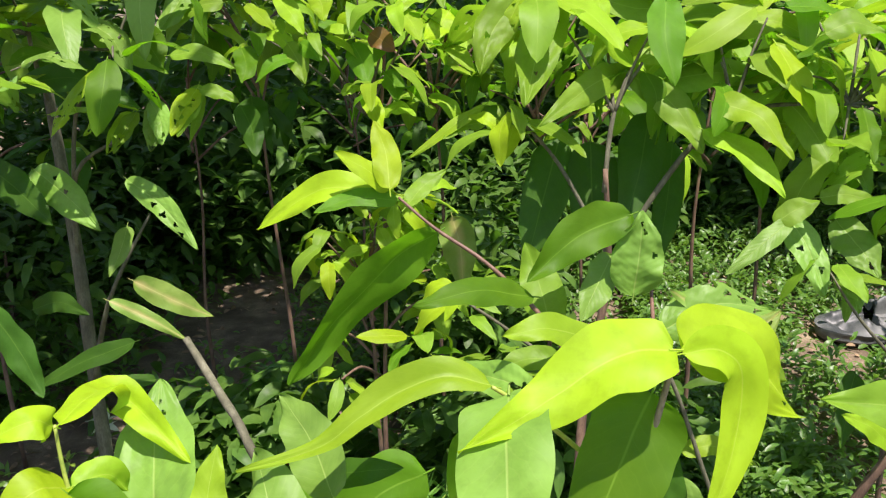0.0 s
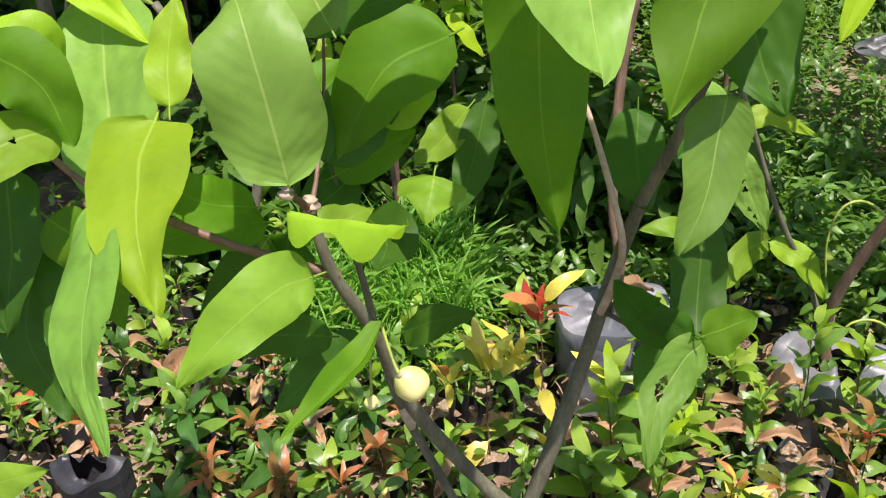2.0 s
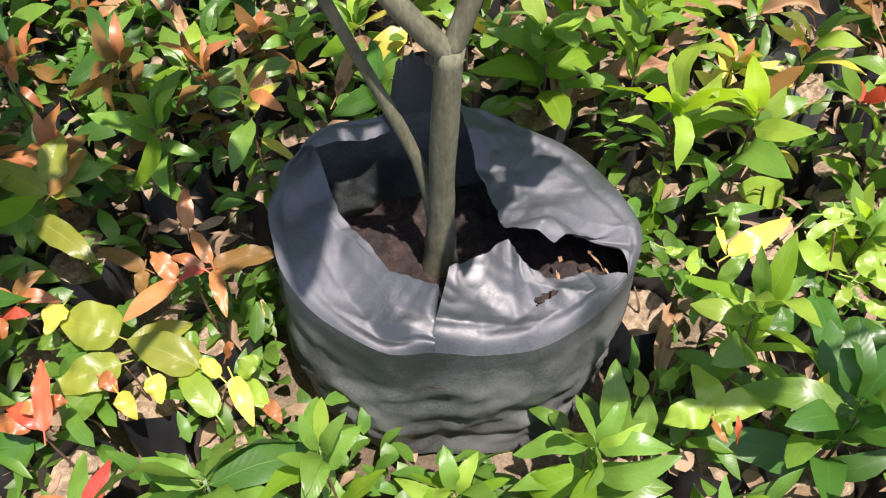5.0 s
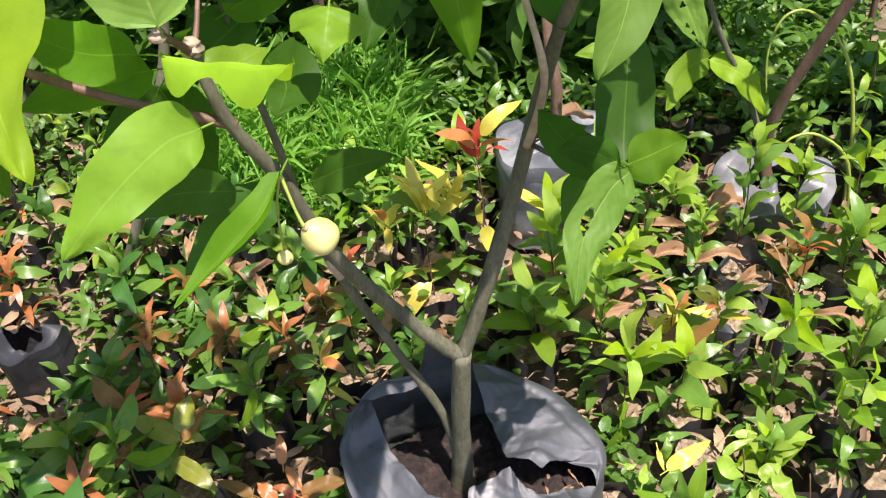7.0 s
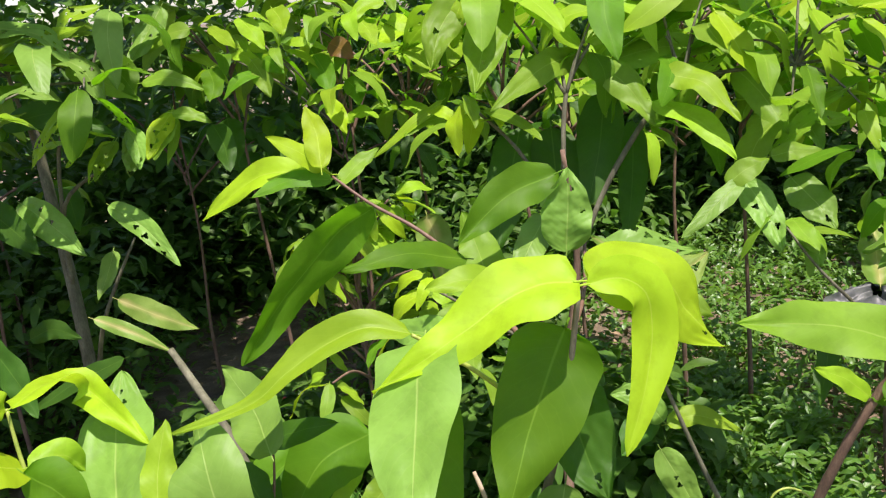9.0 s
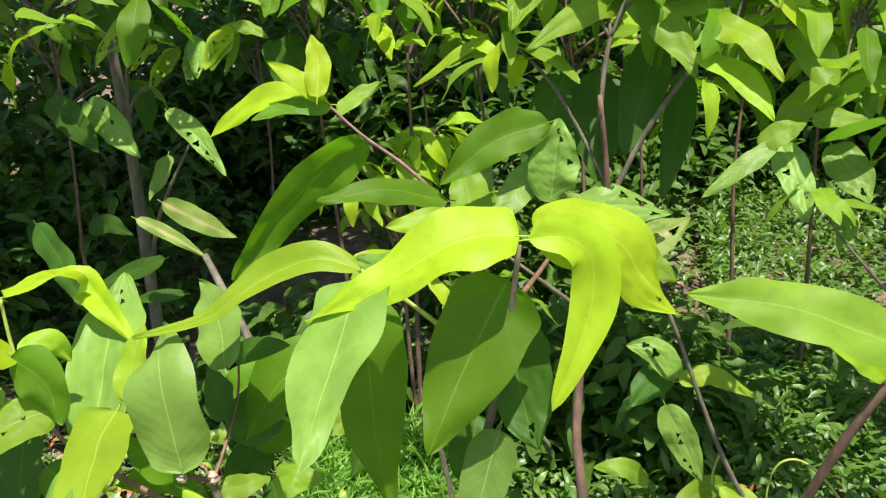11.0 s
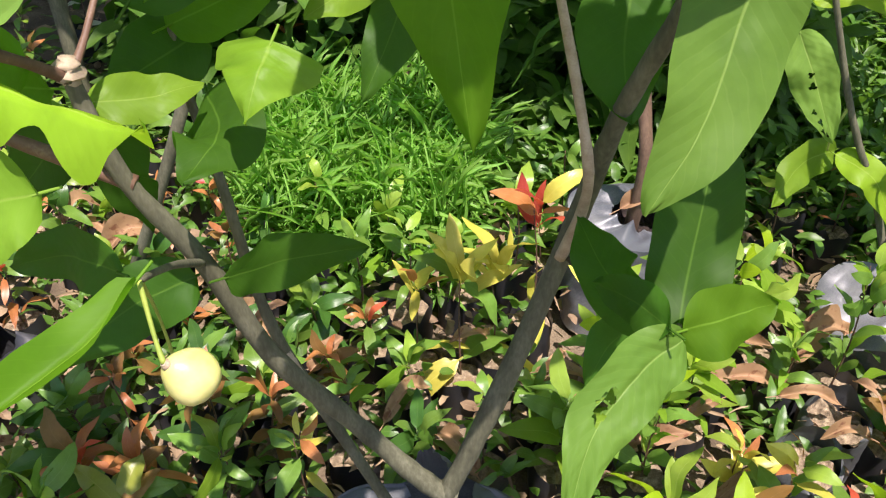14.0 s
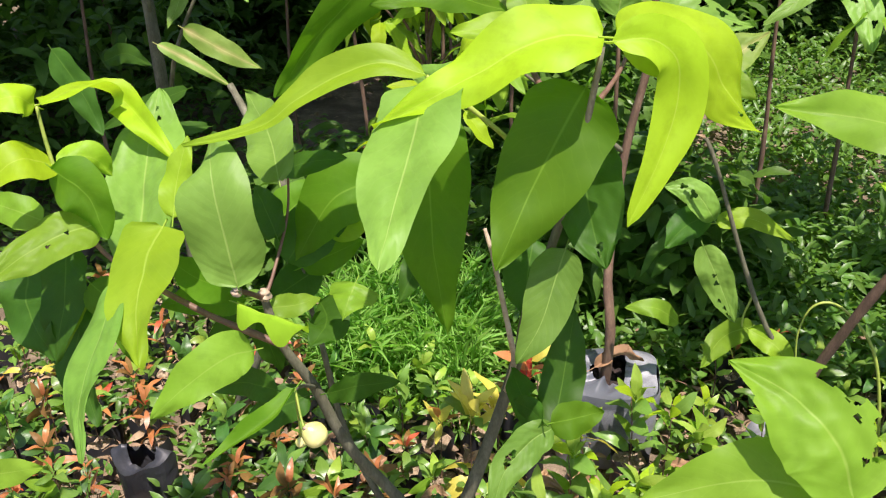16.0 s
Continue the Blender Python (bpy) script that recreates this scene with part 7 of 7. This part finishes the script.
hang(trailing_one, [(0.287, 0.803, 0.170), (0.298, 0.806, 0.170), (0.308, 0.793, 0.170)], 0.006, "pot_lime", (0, -0.45, 1))
hang(trailing_one, [(0.306, 0.789, 0.170), (0.324, 0.768, 0.210), (0.355, 0.763, 0.210), (0.392, 0.771, 0.180)], 0.008, "pot_lime", (0, -0.45, 1))
hang(trailing_one, [(0.314, 0.786, 0.180), (0.315, 0.732, 0.220), (0.325, 0.702, 0.220), (0.344, 0.677, 0.200)], 0.010, "pot_green", (0, -0.45, 1))
hang(trailing_one, [(0.354, 0.696, 0.180), (0.347, 0.704, 0.220), (0.355, 0.720, 0.240)], 0.017, "gold", (0, -0.45, 1))
arrow_one = bare_seedling(0.439, 0.884, 0.12, "seedling with pointed fresh green leaves")
hang(arrow_one, [(0.401, 0.885, 0.220), (0.398, 0.857, 0.225), (0.420, 0.854, 0.210)], 0.028, "pot_lime", (0, -0.45, 1))
hang(arrow_one, [(0.399, 0.883, 0.220), (0.417, 0.891, 0.230), (0.446, 0.896, 0.235)], 0.012, "pot_lime", (0, -0.45, 1))
hang(arrow_one, [(0.401, 0.888, 0.200), (0.394, 0.859, 0.200), (0.407, 0.841, 0.190)], 0.024, "pot_dark", (0, -0.45, 1))
hang(arrow_one, [(0.427, 0.916, 0.220), (0.444, 0.916, 0.220), (0.460, 0.913, 0.220)], 0.013, "pot_lime", (0, -0.45, 1))
hang(arrow_one, [(0.452, 0.920, 0.220), (0.449, 0.899, 0.220), (0.445, 0.881, 0.220)], 0.013, "pot_lime", (0, -0.45, 1))
hang(arrow_one, [(0.406, 0.843, 0.180), (0.403, 0.801, 0.180), (0.405, 0.779, 0.160)], 0.033, "pot_dark", (0, -0.45, 1))
hang(arrow_one, [(0.420, 0.806, 0.180), (0.433, 0.783, 0.190), (0.446, 0.762, 0.170)], 0.034, "pot_dark", (0, -0.45, 1))
hang(arrow_one, [(0.395, 0.780, 0.160), (0.410, 0.759, 0.170), (0.421, 0.744, 0.160)], 0.012, "pot_green", (0, -0.45, 1))
twin_one = bare_seedling(0.520, 0.840, 0.11, "seedling with fresh green leaves in pairs")
hang(twin_one, [(0.442, 0.844, 0.210), (0.454, 0.850, 0.220), (0.472, 0.858, 0.220)], 0.025, "pot_lime", (0, -0.45, 1))
hang(twin_one, [(0.462, 0.843, 0.220), (0.464, 0.824, 0.220), (0.479, 0.810, 0.200)], 0.028, "pot_lime", (0, -0.45, 1))
hang(twin_one, [(0.439, 0.841, 0.190), (0.425, 0.830, 0.190), (0.419, 0.825, 0.180)], 0.014, "pot_lime", (0, -0.45, 1))
hang(twin_one, [(0.447, 0.823, 0.190), (0.457, 0.814, 0.190), (0.469, 0.808, 0.180)], 0.017, "pot_lime", (0, -0.45, 1))
hang(twin_one, [(0.421, 0.806, 0.180), (0.439, 0.803, 0.180), (0.464, 0.806, 0.180)], 0.009, "pot_green", (0, -0.45, 1))
hang(twin_one, [(0.438, 0.848, 0.200), (0.447, 0.844, 0.200), (0.458, 0.843, 0.200)], 0.007, "pot_lime", (0, -0.45, 1))
hang(twin_one, [(0.475, 0.897, 0.200), (0.483, 0.902, 0.220), (0.486, 0.916, 0.240)], 0.024, "pot_green", (0, -0.45, 1))
hang(twin_one, [(0.442, 0.757, 0.190), (0.445, 0.744, 0.190), (0.455, 0.737, 0.190)], 0.022, "pot_lime", (0, -0.45, 1))
for x, y in ((0.247, 0.892), (0.408, 0.972)):
    bare_seedling(x, y, 0.02, "small pot of dry soil with a cut-back stem")
# named seedlings that stand out
seedling(0.025, 1.40, 1, 0.225, 2, 0.10, ["pot_green", "gold"], ["gold"], 8, "seedling with golden yellow young leaves")
seedling(0.075, 1.45, 2, 0.20, 1, 0.095, ["gold"], ["gold", "gold", "gold"], 6, "seedling with golden yellow young leaves")
seedling(-0.05, 1.43, 12, 0.18, 2, 0.085, ["gold", "pot_green"], ["gold", "orange"], 5, "seedling with golden yellow young leaves")
seedling(0.137, 1.54, 3, 0.26, 2, 0.105, ["gold", "gold", "orange"], ["red", "orange", "gold", "red"], 5, "tall seedling with a red and orange shoot")
seedling(0.262, 1.45, 13, 0.16, 2, 0.075, ["pot_lime", "gold"], ["gold", "young", "pot_lime"], 4, "slim seedling with upright yellow-green shoot")
seedling(0.315, 1.08, 8, 0.15, 3, 0.085, ["pot_lime", "mid"], ["pot_lime", "young"], 6, "bright lime green seedling")
seedling(0.40, 1.06, 9, 0.14, 3, 0.08, ["pot_lime", "pot_green"], ["pot_lime", "young", "bronze"], 6, "bright lime green seedling")
seedling(0.52, 1.52, 10, 0.13, 2, 0.08, ["pot_lime", "mid"], ["mid", "pot_lime"], 6, "bright lime green seedling")
seedling(0.56, 1.12, 11, 0.12, 3, 0.065, ["pot_green"], ["red", "pot_green"], 4, "green seedling with a single red new leaf")
seedling(-1.111, 2.586, 61, 0.14, 3, 0.06, ["pale", "pot_green"], ["pale"], 6, "seedling with pale cream-green leaves")
for k, (x, y) in enumerate([(-0.584, 2.878), (-0.708, 2.654), (-0.83, 2.883)]):
    seedling(x, y, 50 + k, 0.12, 3, 0.075, ["pot_green", "bronze"], ["orange", "bronze", "red"], 6, "seedling with orange-red young leaves")
taken = [(0.547, 1.26), (0.61, 1.345), (0.025, 1.40), (0.075, 1.45), (-0.05, 1.43), (0.137, 1.54), (0.262, 1.45), (-0.215, 0.916), (-0.402, 0.905), (-0.283, 0.838), (-0.338, 0.755), (-0.19, 0.775), (-0.388, 1.029), (0.315, 1.08), (0.4, 1.06), (0.52, 1.52), (0.56, 1.12)]
LOOKS = {
    "green": (["pot_green", "pot_green", "mid"], ["pot_lime", "pot_green"], "green potted seedling with glossy leaves"),
    "lime": (["pot_lime", "mid", "pot_green"], ["pot_lime", "young", "pot_lime"], "bright light-green potted seedling"),
    "dark": (["pot_dark", "pot_dark", "pot_green"], ["pot_green", "pot_dark"], "dark green potted seedling with broad leaves"),
    "redtip": (["pot_green", "pot_dark", "orange"], ["orange", "red", "orange", "bronze"], "green potted seedling with orange-red fresh tips"),
    "bronze": (["bronze", "bronze", "pot_dark", "pot_green"], ["bronze", "orange", "orange"], "potted seedling with bronze-brown young leaves"),
    "gold": (["pot_green", "gold"], ["gold", "pot_lime", "orange"], "potted seedling with yellowish young leaves"),
}
cleared = [(0.285, 0.727), (0.203, 0.726), (0.342, 0.836), (0.439, 0.884), (0.520, 0.840), (0.247, 0.892), (0.408, 0.972)]
protos = {}
rows_y = np.arange(0.58, 2.32, 0.107)
for j, y0 in enumerate(rows_y):
    for i in range(28):
        x = -1.42 + i * 0.108 + (0.054 if j % 2 else 0) + rng.uniform(-0.022, 0.022)
        y = y0 + rng.uniform(-0.022, 0.022)
        if (x > 0.05 and y > 1.88) or x > 1.55 or (x > 1.0 and y < 0.9) or (x < -0.95 and y < 1.15):
            continue
        if math.hypot((x - 0.047) / 0.262, (y - 0.93) / 0.225) < 1 or math.hypot(x - 0.315, y - 1.70) < 0.165 or math.hypot(x - 0.745, y - 1.64) < 0.15 or math.hypot(x + 0.71, y - 1.33) < 0.13:
            continue
        if -0.42 < x < 0.04 and y > 1.68 or any(math.hypot(x - a, y - b) < 0.08 for a, b in taken) or math.hypot(x - 0.78, y - 0.6) < 0.08 or math.hypot(x + 0.66, y - 1.55) < 0.06:
            continue
        if x < -0.55 and y > 1.75 and rng.random() < 0.55:
            continue
        if x > 0.2 and y < 1.6 and noise.noise(Vector((x * 5.3, y * 5.3, 8))) > 0.42:
            continue
        patch = noise.noise(Vector((x * 2.6, y * 2.6, 2)))
        u = rng.random()
        if x > 0.16 and y < 1.75:
            look_ = "lime" if u < 0.50 else "green" if u < 0.80 else "redtip" if u < 0.90 else "gold" if u < 0.96 else "bronze"
        # left front corner: extra dark and bronze kinds replace the shade lying there
        elif x < -0.15 and y < 1.25:
            look_ = "redtip" if u < 0.34 else "bronze" if u < 0.46 else "dark" if u < 0.84 else "gold" if u < 0.87 else "green"
        elif y < 1.6:
            look_ = "bronze" if u < 0.22 + 0.3 * patch else "redtip" if u < 0.50 else "dark" if u < 0.66 else "green"
        else:
            look_ = "redtip" if u < 0.20 else "green" if u < 0.60 else "dark" if u < 0.76 else "gold" if u < 0.84 else "lime"
        if x > 0.1 and y < 0.9:
            look_ = "lime" if u < 0.2 else "green" if u < 0.7 else "dark"
        near = y < 1.62
        zone = "sunny" if x > 0.16 and near else "broad" if x < -0.12 and y < 1.12 else "plain"
        if zone == "sunny" and rng.random() < 0.06:
            continue
        variant = (look_, zone, near, rng.randrange(6 if near else 3))
        spin, grow = rng.uniform(0, 360), rng.uniform(0.85, 1.2)
        if variant not in protos:
            lo, hi, text = LOOKS[look_]
            k = variant[3] % 3
            tall = (0.11, 0.165, 0.22)[k] if zone == "sunny" else (0.08, 0.11, 0.14)[k] if zone == "broad" else 0.08 + 0.045 * k
            size = (0.054, 0.06, 0.048)[k] * {"dark": 1.12, "redtip": 0.86, "bronze": 0.86}.get(look_, 1.0) * {"sunny": 1.12, "broad": 1.35, "plain": 1.05}[zone]
            protos[variant] = seedling(x, y, 900 + len(protos) * 17, tall, {"sunny": 6, "broad": 4, "plain": 5}[zone] if near else 3, size, lo, hi, 5 if near else 4, text, lift=(0.1, 1.9) if zone == "sunny" else (-0.5, 0.9))
        else:
            tall = rng.uniform(0.85, 1.25)
            if any(math.hypot(x - a, y - b) < 0.085 for a, b in cleared):
                continue
            c = copy_thing(protos[variant], Matrix.Translation((x, y, lie(x, y))) @ Matrix.Rotation(radians(spin), 4, "Z"))
            c.scale = (grow, grow, tall)

# ---- small weeds at the foot of the bag ----
spots = []
wr = random.Random(71)
for _ in range(90):
    a, d = wr.uniform(0, 6.283), wr.uniform(1.12, 1.45)
    x, y = 0.05 + math.cos(a) * d * 0.19, 0.925 + math.sin(a) * d * 0.155
    spots += tuft(x, y, lie(x, y) + 0.02, 5, 0.09, 0.036, 0.017, (-0.3, 1.0))
many_leaves("weeds_by_bag", spots, "weed", "small green weeds at the foot of the bag", "weeds")
